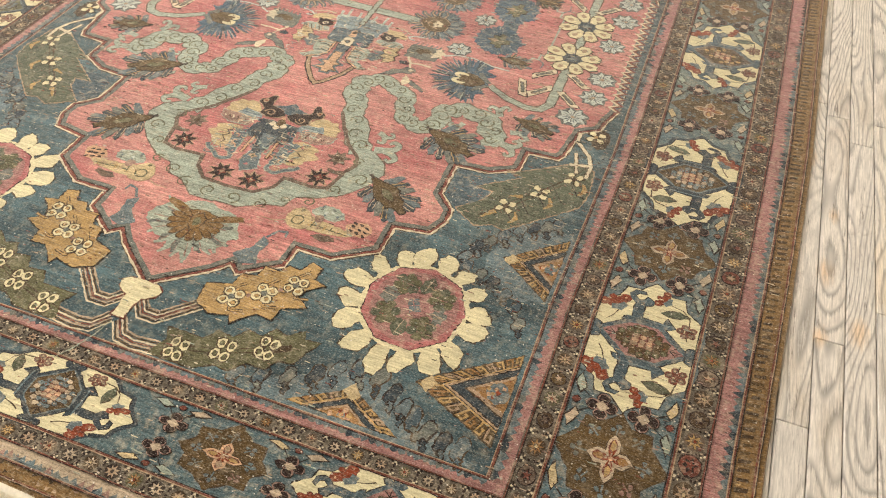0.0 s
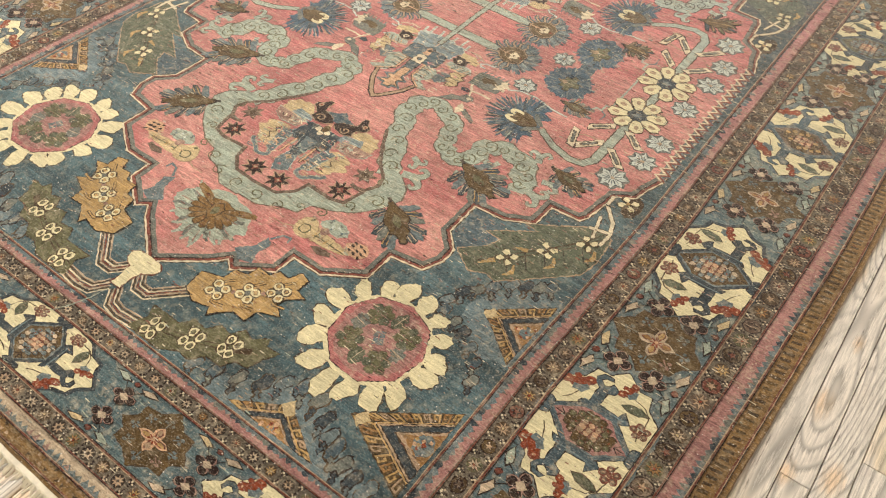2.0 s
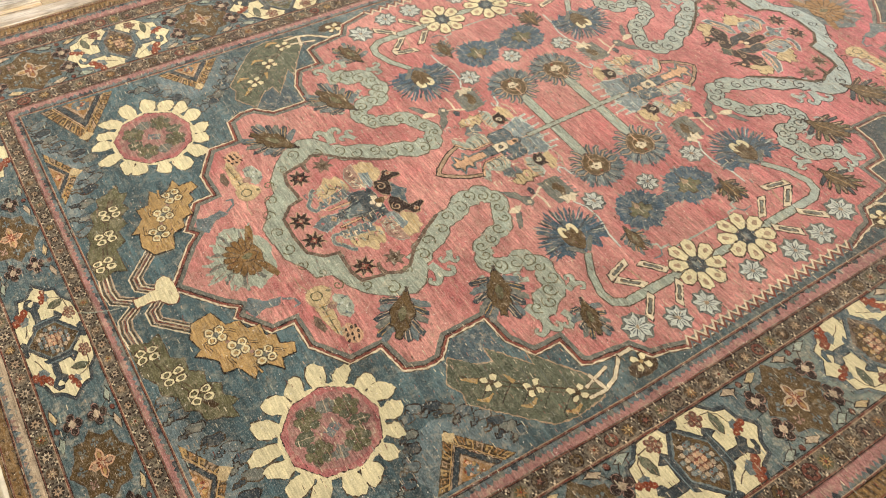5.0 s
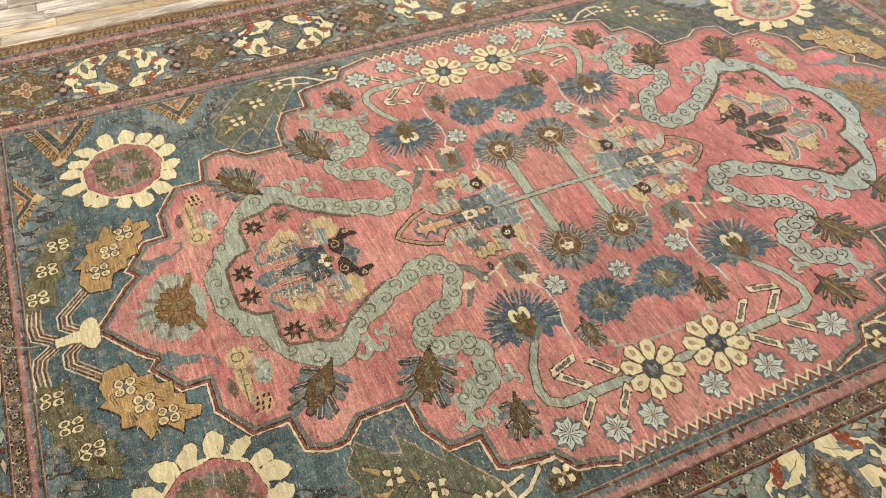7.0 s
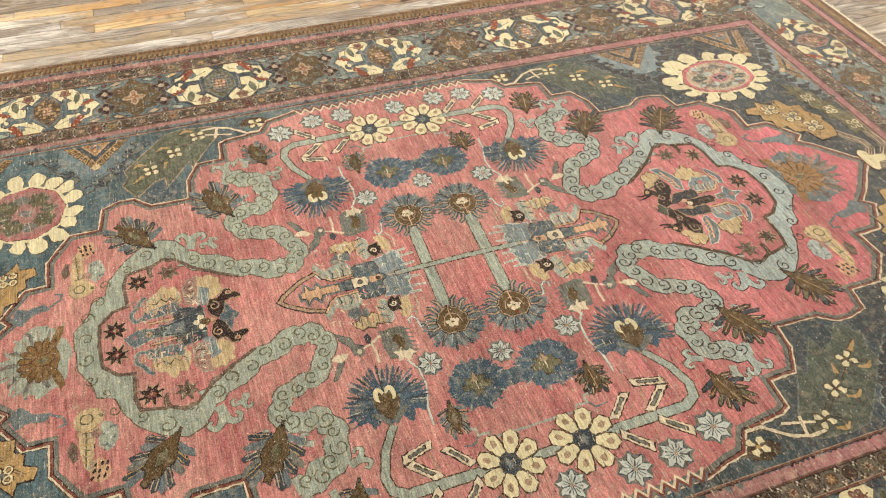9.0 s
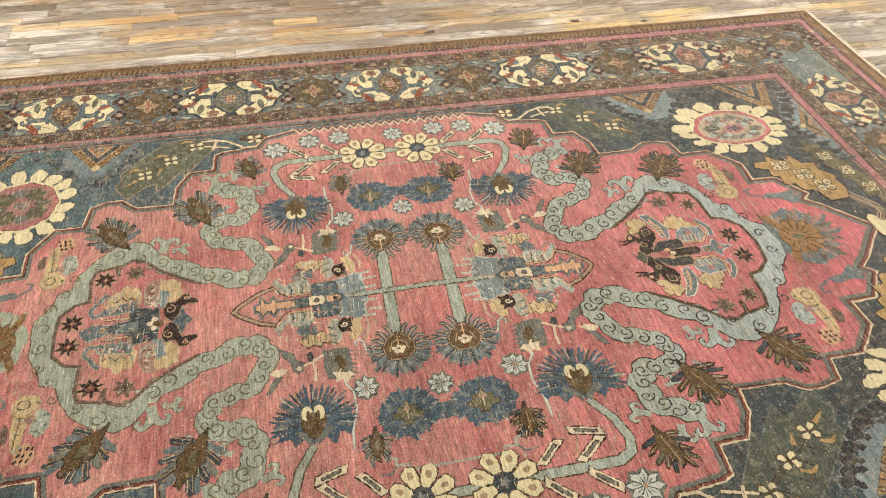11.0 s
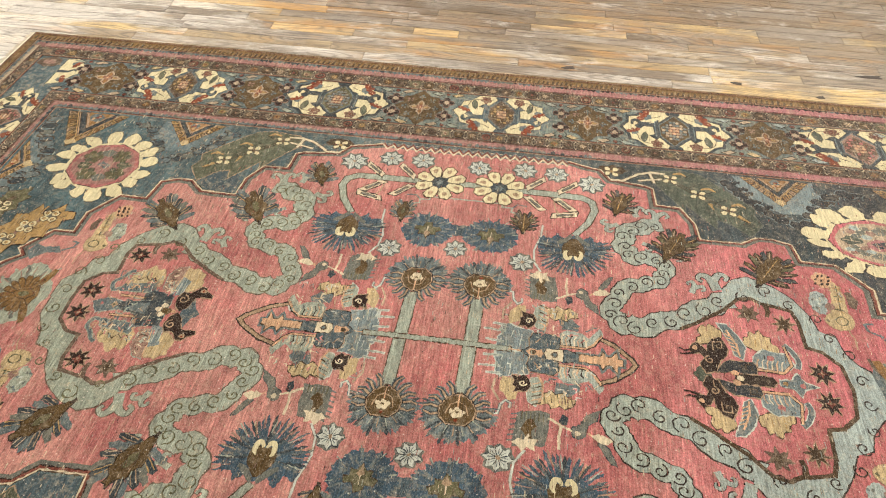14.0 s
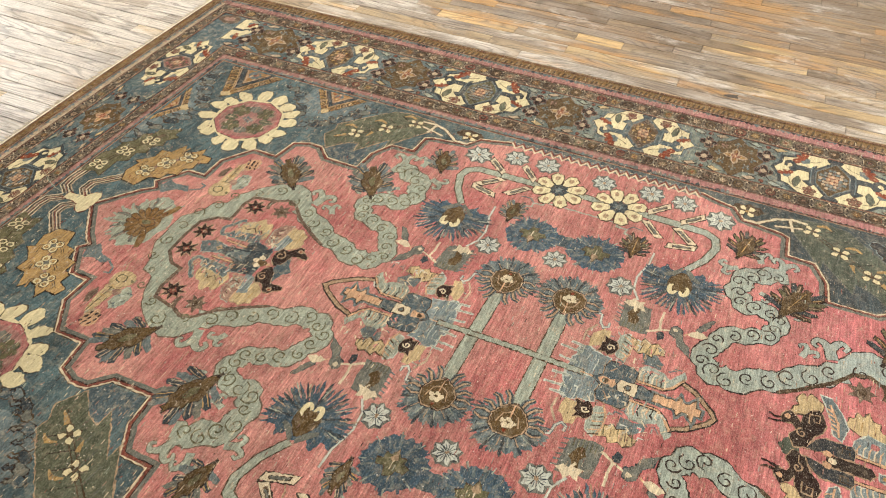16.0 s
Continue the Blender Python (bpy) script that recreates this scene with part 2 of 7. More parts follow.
    col = blend(nt, "MIX", 0.85 if tint else 0.0, ramp.outputs[0], tint or (0, 0, 0))
    pale = calc(nt, "SUBTRACT", pale, calc(nt, "MULTIPLY", calc(nt, "MULTIPLY", aside, span(nt, sep.outputs[0], -0.6, 0.8)), 0.08))
    col = blend(nt, "MIX", span(nt, pale, 0.53, 0.63, 0, 0.80 if not tint else 0.2), col, lin(208, 202, 192))
    col = blend(nt, "MIX", span(nt, soot, 0.48, 0.60, 0, 0.72), col, lin(100, 84, 68))
    col = blend(nt, "MIX", span(nt, calc(nt, "ADD", stain, calc(nt, "MULTIPLY", grain, 0.10)), 0.560, 0.625, 0, 0.62), col, lin(182, 134, 70))
    dull = calc(nt, "MULTIPLY", aside, span(nt, sep.outputs[0], 0.0, 1.2))
    col = blend(nt, "MIX", calc(nt, "MULTIPLY", dull, span(nt, patch, 0.35, 0.65, 0.30, 0.70)), col, lin(124, 106, 84))
    # grey scuffs and white bloom that run over several boards
    scuff = calc(nt, "SUBTRACT", noise_at(nt, p, 1.0, 8, 0.72, (2.4, 5.0, 1.0)), calc(nt, "MULTIPLY", bare, 0.05))
    col = blend(nt, "MIX", span(nt, calc(nt, "ADD", scuff, calc(nt, "MULTIPLY", grey_end, 0.06)), 0.50, 0.62, 0, 0.70), col, lin(136, 128, 118))
    bloom = noise_at(nt, calc_shift(nt, p), 1.0, 8, 0.75, (3.4, 8.0, 1.0))
    col = blend(nt, "MIX", span(nt, bloom, 0.56, 0.64, 0, 0.60), col, lin(196, 190, 182))
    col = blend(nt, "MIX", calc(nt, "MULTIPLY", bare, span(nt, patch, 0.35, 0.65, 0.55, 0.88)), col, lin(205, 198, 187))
    # blots of old orange finish left beside the rug
    blot = None
    flat = nt.nodes.new("ShaderNodeVectorMath")
    flat.operation = "MULTIPLY"
    link(nt, p, flat.inputs[0])
    flat.inputs[1].default_value = (1.0, 2.2, 0.0)
    stretched = flat.outputs[0]
    for bx, by, br in ((-0.69, -1.318, 0.045), (-0.875, -1.312, 0.035), (-0.84, -1.385, 0.050), (-0.30, -1.268, 0.040), (-0.50, -1.330, 0.030), (-1.735, -0.205, 0.040), (-1.742, -0.262, 0.050), (-1.805, -0.245, 0.035)):
        away = nt.nodes.new("ShaderNodeVectorMath")
        away.operation = "DISTANCE"
        link(nt, stretched, away.inputs[0])
        away.inputs[1].default_value = (bx, by * 2.2, 0.0)
        near = span(nt, away.outputs["Value"], br * 1.9, br * 0.2)
        blot = near if blot is None else calc(nt, "MAXIMUM", blot, near)
    ragged = calc(nt, "MULTIPLY", blot, noise_at(nt, p, 1.0, 7, 0.75, (14.0, 60.0, 1.0)))
    col = blend(nt, "MIX", span(nt, ragged, 0.24, 0.52, 0, 0.45), col, lin(208, 164, 104))
    dark = calc(nt, "SUBTRACT", noise_at(nt, q, 1.0, 6, 0.75, (6.0, 60.0, 1.0)), calc(nt, "MULTIPLY", bare, 0.03))
    col = blend(nt, "MIX", span(nt, dark, 0.57, 0.63, 0, 0.70), col, lin(84, 72, 62))
    # cathedral grain, clear on some boards and faint on others
    bend = noise_at(nt, q, 1.0, 1, 0.4, (1.5, 9.0, 1.0))
    wave = nt.nodes.new("ShaderNodeMath")
    wave.operation = "PINGPONG"
    link(nt, calc(nt, "ADD", calc(nt, "ADD", calc(nt, "MULTIPLY", bend, 0.16), calc(nt, "MULTIPLY", grain, 0.006)), calc(nt, "MULTIPLY", sep.outputs[1], 0.30)), wave.inputs[0])
    wave.inputs[1].default_value = 0.0040
    arches = span(nt, wave.outputs[0], 0.0, 0.0040, 0.0, 1.0)
    clear = span(nt, calc(nt, "ADD", noise_at(nt, q, 1.0, 2, 0.5, (2.0, 5.0, 1.0)), calc(nt, "MULTIPLY", rnd, 0.25)), 0.40, 0.58, 0.12, 1.0)
    lines = calc(nt, "SUBTRACT", 1.06, calc(nt, "MULTIPLY", clear, span(nt, arches, 0.0, 0.50, 0.46, -0.08)))
    tone = calc(nt, "MULTIPLY", span(nt, grain, 0.36, 0.64, 0.70, 1.22), lines)
    grey = nt.nodes.new("ShaderNodeCombineColor")
    for k in range(3):
        link(nt, tone, grey.inputs[k])
    col = blend(nt, "MULTIPLY", 1.0, col, grey.outputs[0])
    spot = span(nt, noise_at(nt, p, 9.0, 5, 0.75), 0.62, 0.72, 0, 0.5)
    col = blend(nt, "MIX", spot, col, lin(88, 74, 62))
    link(nt, col, bsdf.inputs["Base Color"])
    link(nt, span(nt, grain, 0.3, 0.7, 0.34, 0.52), bsdf.inputs["Roughness"])
    bump(nt, bsdf, calc(nt, "ADD", grain, calc(nt, "MULTIPLY", arches, 0.6)), 0.25, 0.002)
    return m


def plain(name, color, rough=0.7, scale=12.0, vary=0.12, relief=0.002):
    m, nt, bsdf = node_tools(name)
    tc = nt.nodes.new("ShaderNodeTexCoord")
    n = noise_at(nt, tc.outputs["Object"], scale, 5, 0.65)
    f = noise_at(nt, tc.outputs["Object"], scale * 14, 3, 0.6)
    tone = calc(nt, "MULTIPLY", span(nt, n, 0.25, 0.75, 1 - vary, 1 + vary), span(nt, f, 0.2, 0.8, 0.94, 1.06))
    grey = nt.nodes.new("ShaderNodeCombineColor")
    for k in range(3):
        link(nt, tone, grey.inputs[k])
    link(nt, blend(nt, "MULTIPLY", 1.0, color, grey.outputs[0]), bsdf.inputs["Base Color"])
    bsdf.inputs["Roughness"].default_value = rough
    bump(nt, bsdf, f, 0.3, relief)
    return m


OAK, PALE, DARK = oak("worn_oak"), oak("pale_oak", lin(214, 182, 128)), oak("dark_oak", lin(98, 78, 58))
GAP = plain("floor_joint", lin(48, 38, 30), 0.9)
PLASTER = plain("wall_plaster", lin(222, 216, 204), 0.85, 3.0, 0.05)
COTTON = plain("fringe_cotton", lin(218, 208, 186), 0.95, 40.0, 0.2)
STEEL = plain("white_lacquer", lin(236, 236, 232), 0.45, 8.0, 0.03)
IRON = plain("nail_iron", lin(58, 50, 44), 0.5, 90.0, 0.2)


def glow(name, color, strength):
    m, nt, bsdf = node_tools(name)
    bsdf.inputs["Base Color"].default_value = (*color, 1)
    bsdf.inputs["Emission Color"].default_value = (*color, 1)
    bsdf.inputs["Emission Strength"].default_value = strength
    return m


TUBE_GLOW = glow("lamp_diffuser", (1.0, 0.92, 0.8), 3.0)
DAY_GLOW = glow("added_daylight", (0.9, 0.95, 1.0), 2.0)

# ---- room ----
def box_bm(bm, x0, x1, y0, y1, z0, z1, bevel=0.0):
    c = bmesh.ops.create_cube(bm, size=1.0)
    for v in c["verts"]:
        v.co = Vector(((x0 + x1) / 2 + v.co.x * (x1 - x0), (y0 + y1) / 2 + v.co.y * (y1 - y0), (z0 + z1) / 2 + v.co.z * (z1 - z0)))
    if bevel:
        bmesh.ops.bevel(bm, geom=list({e for v in c["verts"] for e in v.link_edges}), offset=bevel, segments=2, affect="EDGES", profile=0.6)


def part(name, bm, material, parent=None, label=""):
    me = bpy.data.meshes.new(name)
    bm.to_mesh(me)
    bm.free()
    for m in material if isinstance(material, (list, tuple)) else [material]:
        me.materials.append(m)
    ob = new(name, me)
    ob.parent = parent
    return tagged(ob, label)


def block(name, x0, x1, y0, y1, z0, z1, material, parent=None, label="", bevel=0.0):
    bm = bmesh.new()
    box_bm(bm, x0, x1, y0, y1, z0, z1, bevel)
    return part(name, bm, material, parent, label)


X0, X1, Y0, Y1 = -5.6, 5.6, -4.6, 5.4
T = 0.15
tagged(block("wall_north", X0 - T, X1 + T, Y1, Y1 + T, -0.1, CEILING_Z, PLASTER), "plain off-white plastered wall of the showroom", "wall", kind="structure")
tagged(block("wall_south", X0 - T, X1 + T, Y0 - T, Y0, -0.1, CEILING_Z, PLASTER), "plain off-white plastered wall of the showroom", "wall", kind="structure")
tagged(block("wall_east", X1, X1 + T, Y0, Y1, -0.1, CEILING_Z, PLASTER), "plain off-white plastered wall of the showroom", "wall", kind="structure")
# opening in the west wall for the added window, which is out of view
wx0, wx1, wz0, wz1 = 0.0, 3.2, 0.8, 2.7
bm = bmesh.new()
box_bm(bm, X0 - T, X0, Y0, wx0, -0.1, CEILING_Z)
box_bm(bm, X0 - T, X0, wx1, Y1, -0.1, CEILING_Z)
box_bm(bm, X0 - T, X0, wx0, wx1, -0.1, wz0)
box_bm(bm, X0 - T, X0, wx0, wx1, wz1, CEILING_Z)
tagged(part("wall_west", bm, PLASTER), "plain off-white wall with an opening for an added window", "wall", kind="structure")
win = tagged(new("window_1"), "wide white framed window added for daylight from the west", "window", kind="structure")
bm = bmesh.new()
for a, b, c, d in ((wx0, wx1, wz0, wz0 + 0.06), (wx0, wx1, wz1 - 0.06, wz1), (wx0, wx0 + 0.06, wz0 + 0.06, wz1 - 0.06), (wx1 - 0.06, wx1, wz0 + 0.06, wz1 - 0.06), (1.57, 1.63, wz0 + 0.06, wz1 - 0.06)):
    box_bm(bm, X0 - 0.09, X0 - 0.03, a, b, c, d)
part("window_frame", bm, STEEL, win)
# glowing panel added behind the window opening
tagged(block("backdrop", X0 - 0.6, X0 - 0.55, wx0 - 1, wx1 + 1, 0, 3.2, DAY_GLOW), "glowing panel added outside the window", "backdrop", kind="structure")
tagged(block("ceiling", X0 - T, X1 + T, Y0 - T, Y1 + T, CEILING_Z, CEILING_Z + 0.1, PLASTER), "plain white ceiling of the showroom", "ceiling", kind="structure")

lamp_first = None
for tx, ty in TUBES:
    if lamp_first is None:
        lamp_first = tagged(new("ceiling_light"), "white ceiling light with a long warm diffuser", "ceiling light", "ceiling lights")
        block("housing", -0.63, 0.63, -0.17, 0.17, -0.05, 0, STEEL, lamp_first, bevel=0.006)
        block("diffuser", -0.6, 0.6, -0.15, 0.15, -0.07, -0.051, TUBE_GLOW, lamp_first, bevel=0.006)
        lamp_first.matrix_basis = pose(tx, ty, CEILING_Z)
    else:
        copy_thing(lamp_first, pose(tx, ty, CEILING_Z))

floor = tagged(block("floor", X0, X1, Y0, Y1, -0.06, -0.012, GAP), "worn strip oak floor with grey and orange boards", "floor", kind="structure")

# ---- the rug: its plan and the tools that lay wool on it ----
RUG_Z, STEP_Z = 0.010, 0.00020
FIELD_U, FIELD_V, EDGE_U, EDGE_V = 1.387, 0.805, 1.72, 1.253
# the old rug is not square: where its mirrored plan (u, v) came to lie
G_IN = (-1.387, -1.268, -1.065, -0.918, -0.667, -0.516, -0.226, -0.089, 0.089, 0.226, 0.486, 0.667, 0.778, 0.820, 0.910, 1.004, 1.065, 1.115, 1.270, 1.387)
G_OUT = (-1.405, -1.258, -1.057, -0.922, -0.672, -0.517, -0.232, -0.107, 0.065, 0.201, 0.471, 0.660, 0.785, 0.830, 0.926, 1.028, 1.106, 1.178, 1.360, 1.485)


def side_y(x, far):
    """Half width of the field and of the whole rug at x."""
    if far:
        return 0.809, float(np.interp(x, (-1.7, -1.0, 0.2, 1.4, 1.9), (1.298, 1.312, 1.306, 1.313, 1.325)))
    return float(np.interp(x, (-1.4, -1.0, -0.5, 0.5, 1.5), (0.785, 0.785, 0.806, 0.812, 0.815))), float(np.interp(x, (-1.7, -1.2, -0.75, -0.3, 0.5, 2.0), (1.215, 1.230, 1.252, 1.272, 1.285, 1.295)))


def end_x(v, east):
    if east:
        return 1.485, 1.925
    return 1.405, float(np.interp(v, (-1.25, -0.46, 0.0, 0.55, 1.25), (1.705, 1.710, 1.708, 1.730, 1.742)))


def warp(u, v):
    """From the ideal mirrored plan to the rug as it was woven."""
    if abs(u) <= FIELD_U:
        x = float(np.interp(u, G_IN, G_OUT)) + 0.035 * max(-0.7, min(0.7, v)) * math.exp(-(u / 0.45) ** 2)
        x -= float(np.interp(u, (0.6, 0.9, 1.0, 1.15, 1.27), (0, 0.012, 0.025, 0.025, 0))) * math.exp(-(v / 0.22) ** 2)
    else:
        a, b = end_x(v, u > 0)
        x = math.copysign(a + (b - a) * (abs(u) - FIELD_U) / (EDGE_U - FIELD_U), u)
    f, g = side_y(x, v > 0)
    if abs(v) <= FIELD_V:
        k = abs(v) / FIELD_V
        h = min(1.0, max(0.0, (x - 0.25) / 0.5))
        h = h * h * (3 - 2 * h)  # the east medallion is knotted broader and a little off the axis
        y = v * (1 + (f / FIELD_V - 1) * k ** 3) * (1 + 0.12 * h * max(0.0, 1 - (abs(v) / 0.52) ** 3))
        y -= (0.003 + 0.010 * min(1.0, abs(x) / 0.6)) * max(0.0, 1 - k)
    else:
        y = math.copysign(f + (g - f) * (abs(v) - FIELD_V) / (EDGE_V - FIELD_V), v)
    y += 0.003 * math.sin(2.1 * x + 0.6) * min(1.0, abs(v))
    return x, y


def plan_u(x, v):
    """The plan's u that came to lie at x on the line v."""
    u = x
    for _ in range(30):
        u += 0.8 * (x - warp(u, v)[0])
    return u


def turn(pts, cx, cy, deg, sx=1.0, sy=None):
    c, s = math.cos(radians(deg)), math.sin(radians(deg))
    sy = sx if sy is None else sy
    return [(cx + c * x * sx - s * y * sy, cy + s * x * sx + c * y * sy) for x, y in pts]


def ring(cx, cy, r, n=12, ry=None, phase=0.0):
    ry = r if ry is None else ry
    return [(cx + r * math.cos(phase + 2 * math.pi * k / n), cy + ry * math.sin(phase + 2 * math.pi * k / n)) for k in range(n)]


def rays(cx, cy, r_out, r_in, n, phase=0.0):
    return [(cx + (r_out, r_in)[k % 2] * math.cos(phase + math.pi * k / n), cy + (r_out, r_in)[k % 2] * math.sin(phase + math.pi * k / n)) for k in range(2 * n)]


def smooth(pts, n=6, closed=False):
    """Catmull-Rom through the points."""
    P = [Vector(p) for p in pts]
    P = [P[-1], *P, P[0], P[1]] if closed else [P[0] * 2 - P[1], *P, P[-1] * 2 - P[-2]]
    out = []
    for a, b, c, d in zip(P, P[1:], P[2:], P[3:]):
        for k in range(n):
            t = k / n
            out.append(tuple(0.5 * (2 * b + (c - a) * t + (2 * a - 5 * b + 4 * c - d) * t * t + (3 * b - a - 3 * c + d) * t ** 3)))
    if not closed:
        out.append(tuple(P[-2]))
    return out


def sides(pts, half, closed=False):
    """Left and right edges of a ribbon along pts. half: half width, or one for each point."""
    n = len(pts)
    left, right = [], []
    for k, p in enumerate(pts):
        a = pts[(k - 1) % n] if closed or k else p
        b = pts[(k + 1) % n] if closed or k < n - 1 else p
        d1, d2 = Vector(p) - Vector(a), Vector(b) - Vector(p)
        d1, d2 = (d1.normalized() if d1.length else d2.normalized()), (d2.normalized() if d2.length else d1.normalized())
        nrm = Vector((-(d1 + d2).y, (d1 + d2).x))
        nrm = nrm.normalized() if nrm.length > 1e-6 else Vector((-d1.y, d1.x))
        h = half[k] if isinstance(half, (list, tuple)) else half
        h = h / max(0.5, abs(nrm.dot(Vector((-d1.y, d1.x)))))
        left.append((p[0] + nrm.x * h, p[1] + nrm.y * h))
        right.append((p[0] - nrm.x * h, p[1] - nrm.y * h))
    return left, right


def grow(pts, d):
    """A closed outline pushed outwards by d."""
    area = sum(a[0] * b[1] - b[0] * a[1] for a, b in zip(pts, pts[1:] + pts[:1]))
    left, right = sides(pts, abs(d), True)
    return right if (area > 0) == (d > 0) else left


class Motif:
    """A figure of the pattern: flat tufts of coloured pile, each a raised shape with an edge of its own."""

    laid = 0

    def __init__(self, rough=0.0016, step=0.0055):
        self.verts, self.faces, self.mats, self.keys = [], [], [], []
        self.rough, self.step, self.mirror = rough, step, (1, 1)

    def key(self, k):
        if k not in self.keys:
            self.keys.append(k)
        return self.keys.index(k)

    def spot(self, p, z, jitter):
        u, v = p[0] * self.mirror[0], p[1] * self.mirror[1]
        x, y = warp(u, v)
        if jitter:
            x += random.uniform(-jitter, jitter) * 0.8
            y += random.uniform(-jitter, jitter) * 1.4
        self.verts.append((x, y, z + random.uniform(-6e-6, 6e-6)))
        return len(self.verts) - 1

    def fine(self, pts, closed=True):
        out = []
        for a, b in zip(pts, pts[1:] + pts[:1] if closed else pts[1:]):
            n = max(1, int(math.dist(a, b) / self.step))
            out += [(a[0] + (b[0] - a[0]) * k / n, a[1] + (b[1] - a[1]) * k / n) for k in range(n)]
        return out if closed else out + [pts[-1]]

    def skirt(self, ids, m):
        low = []
        for i in ids:
            x, y, z = self.verts[i]
            self.verts.append((x, y, z - 0.0009))
            low.append(len(self.verts) - 1)
        for k in range(len(ids)):
            j = (k + 1) % len(ids)
            self.faces.append((ids[k], low[k], low[j], ids[j]))
            self.mats.append(m)

    def level(self, lv):
        """Height of a tuft; no two lie in one plane."""
        Motif.laid = (Motif.laid + 1) % 50
        return RUG_Z + lv * STEP_Z + Motif.laid * 4e-7

    def poly(self, pts, key, lv, rough=None):
        m = self.key(key)
        z = self.level(lv)
        ids = [self.spot(p, z, self.rough if rough is None else rough) for p in self.fine(list(pts))]
        P = [self.verts[i] for i in ids]
        if sum(a[0] * b[1] - b[0] * a[1] for a, b in zip(P, P[1:] + P[:1])) < 0:
            ids.reverse()
        self.faces.append(tuple(ids))
        self.mats.append(m)
        self.skirt(ids, m)
        return self

    def line(self, pts, width, key, lv, closed=False, rough=None):
        m = self.key(key)
        pts = list(pts)
        if closed:
            pts = self.fine(pts)
        else:
            pts = self.fine(pts, False)
        half = [w / 2 for w in width] if isinstance(width, (list, tuple)) else width / 2
        if isinstance(half, list):
            half = [float(np.interp(k / (len(pts) - 1), np.linspace(0, 1, len(half)), half)) for k in range(len(pts))]
        L, R = sides(pts, half, closed)
        j = self.rough * 0.6 if rough is None else rough
        z = self.level(lv)
        rise = 0.00004 / len(L)  # so that a line which crosses itself never lies in one plane
        l = [self.spot(p, z + k * rise, j) for k, p in enumerate(L)]
        r = [self.spot(p, z + k * rise, j) for k, p in enumerate(R)]
        n = len(pts)
        flip = self.mirror[0] * self.mirror[1] < 0
        for k in range(n if closed else n - 1):
            q = (k + 1) % n
            f = (l[k], r[k], r[q], l[q])
            self.faces.append(f[::-1] if flip else f)
            self.mats.append(m)
        return self

    def make(self, name, label="", kind=""):
        me = bpy.data.meshes.new(name)
        me.from_pydata(self.verts, [], self.faces)
        for k in self.keys:
            me.materials.append(W[k])
        me.polygons.foreach_set("material_index", self.mats)
        me.update()
        ob = new(name, me)
        ob.parent = rug
        return tagged(ob, label, kind=kind)


QUARTERS = ((-1, -1), (-1, 1), (1, 1), (1, -1))


def quarters(name, draw, label="", which=QUARTERS):
    """The same figure in the mirrored quarters of the plan, each knotted a little differently."""
    for q in which:
        g = Motif()
        g.mirror = q
        draw(g)
        g.make(name, label)


def halves(name, draw, label=""):
    quarters(name, draw, label, ((-1, 1), (1, 1)))


# the slab of the rug: warp and weft under the pile
outline = [(-EDGE_U, -EDGE_V), (EDGE_U, -EDGE_V), (EDGE_U, EDGE_V), (-EDGE_U, EDGE_V)]
loop = []
for (a, b), (c, d) in zip(outline, outline[1:] + outline[:1]):
    loop += [(a + (c - a) * k / 90, b + (d - b) * k / 90) for k in range(90)]
loop = [warp(*p) for p in loop]
loop = [(x + 0.0018 * noise.noise(Vector((x * 30, y * 30, 1))), y + 0.0018 * noise.noise(Vector((x * 30, y * 30, 7)))) for x, y in loop]
n = len(loop)
mesh = bpy.data.meshes.new("rug")
inner = [(x * 0.9985, y * 0.998) for x, y in loop]
mesh.from_pydata([(x, y, 0.0) for x, y in loop] + [(x, y, RUG_Z - 0.003) for x, y in loop] + [(x, y, RUG_Z) for x, y in inner], [],
                 [tuple(range(2 * n, 3 * n))] + [(k, (k + 1) % n, n + (k + 1) % n, n + k) for k in range(n)] + [(n + k, n + (k + 1) % n, 2 * n + (k + 1) % n, 2 * n + k) for k in range(n)])
mesh.materials.append(W["edgebrown"])
rug = tagged(new("rug", mesh), "large worn antique wool rug with rose medallion field", "rug")

# ---- ground colours of the rug ----
def rect(u, v):
    return [(-u, -v), (u, -v), (u, v), (-u, v)]


def at_w(w):
    """The border runs from the field (w = 0) to the selvedge (w = 1)."""
    return FIELD_U + (EDGE_U - FIELD_U) * w, FIELD_V + (EDGE_V - FIELD_V) * w


def frame_band(name, w, key, lv, label=""):
    g = Motif(0.0008, 0.03)
    g.poly(rect(*at_w(w)), key, lv)
    g.make(name, label)


frame_band("outer_stripe", 0.955, "edgebrown", 1, "brown outer stripe with small pale ticks")
frame_band("outer_rose_band", 0.874, "rose", 3, "faded rose band edged with dark teeth")
frame_band("outer_guard_stripe", 0.778, "guardgrey", 5, "grey-brown guard stripe with small rosettes")
frame_band("main_border", 0.655, "border_blue", 7, "wide grey-blue main border")
frame_band("inner_guard_stripe", 0.202, "guardgrey", 9, "grey-brown guard stripe with small rosettes")
frame_band("inner_rose_band", 0.086, "rose", 11, "faded rose band edged with dark teeth")
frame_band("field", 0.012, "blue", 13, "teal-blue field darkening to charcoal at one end")

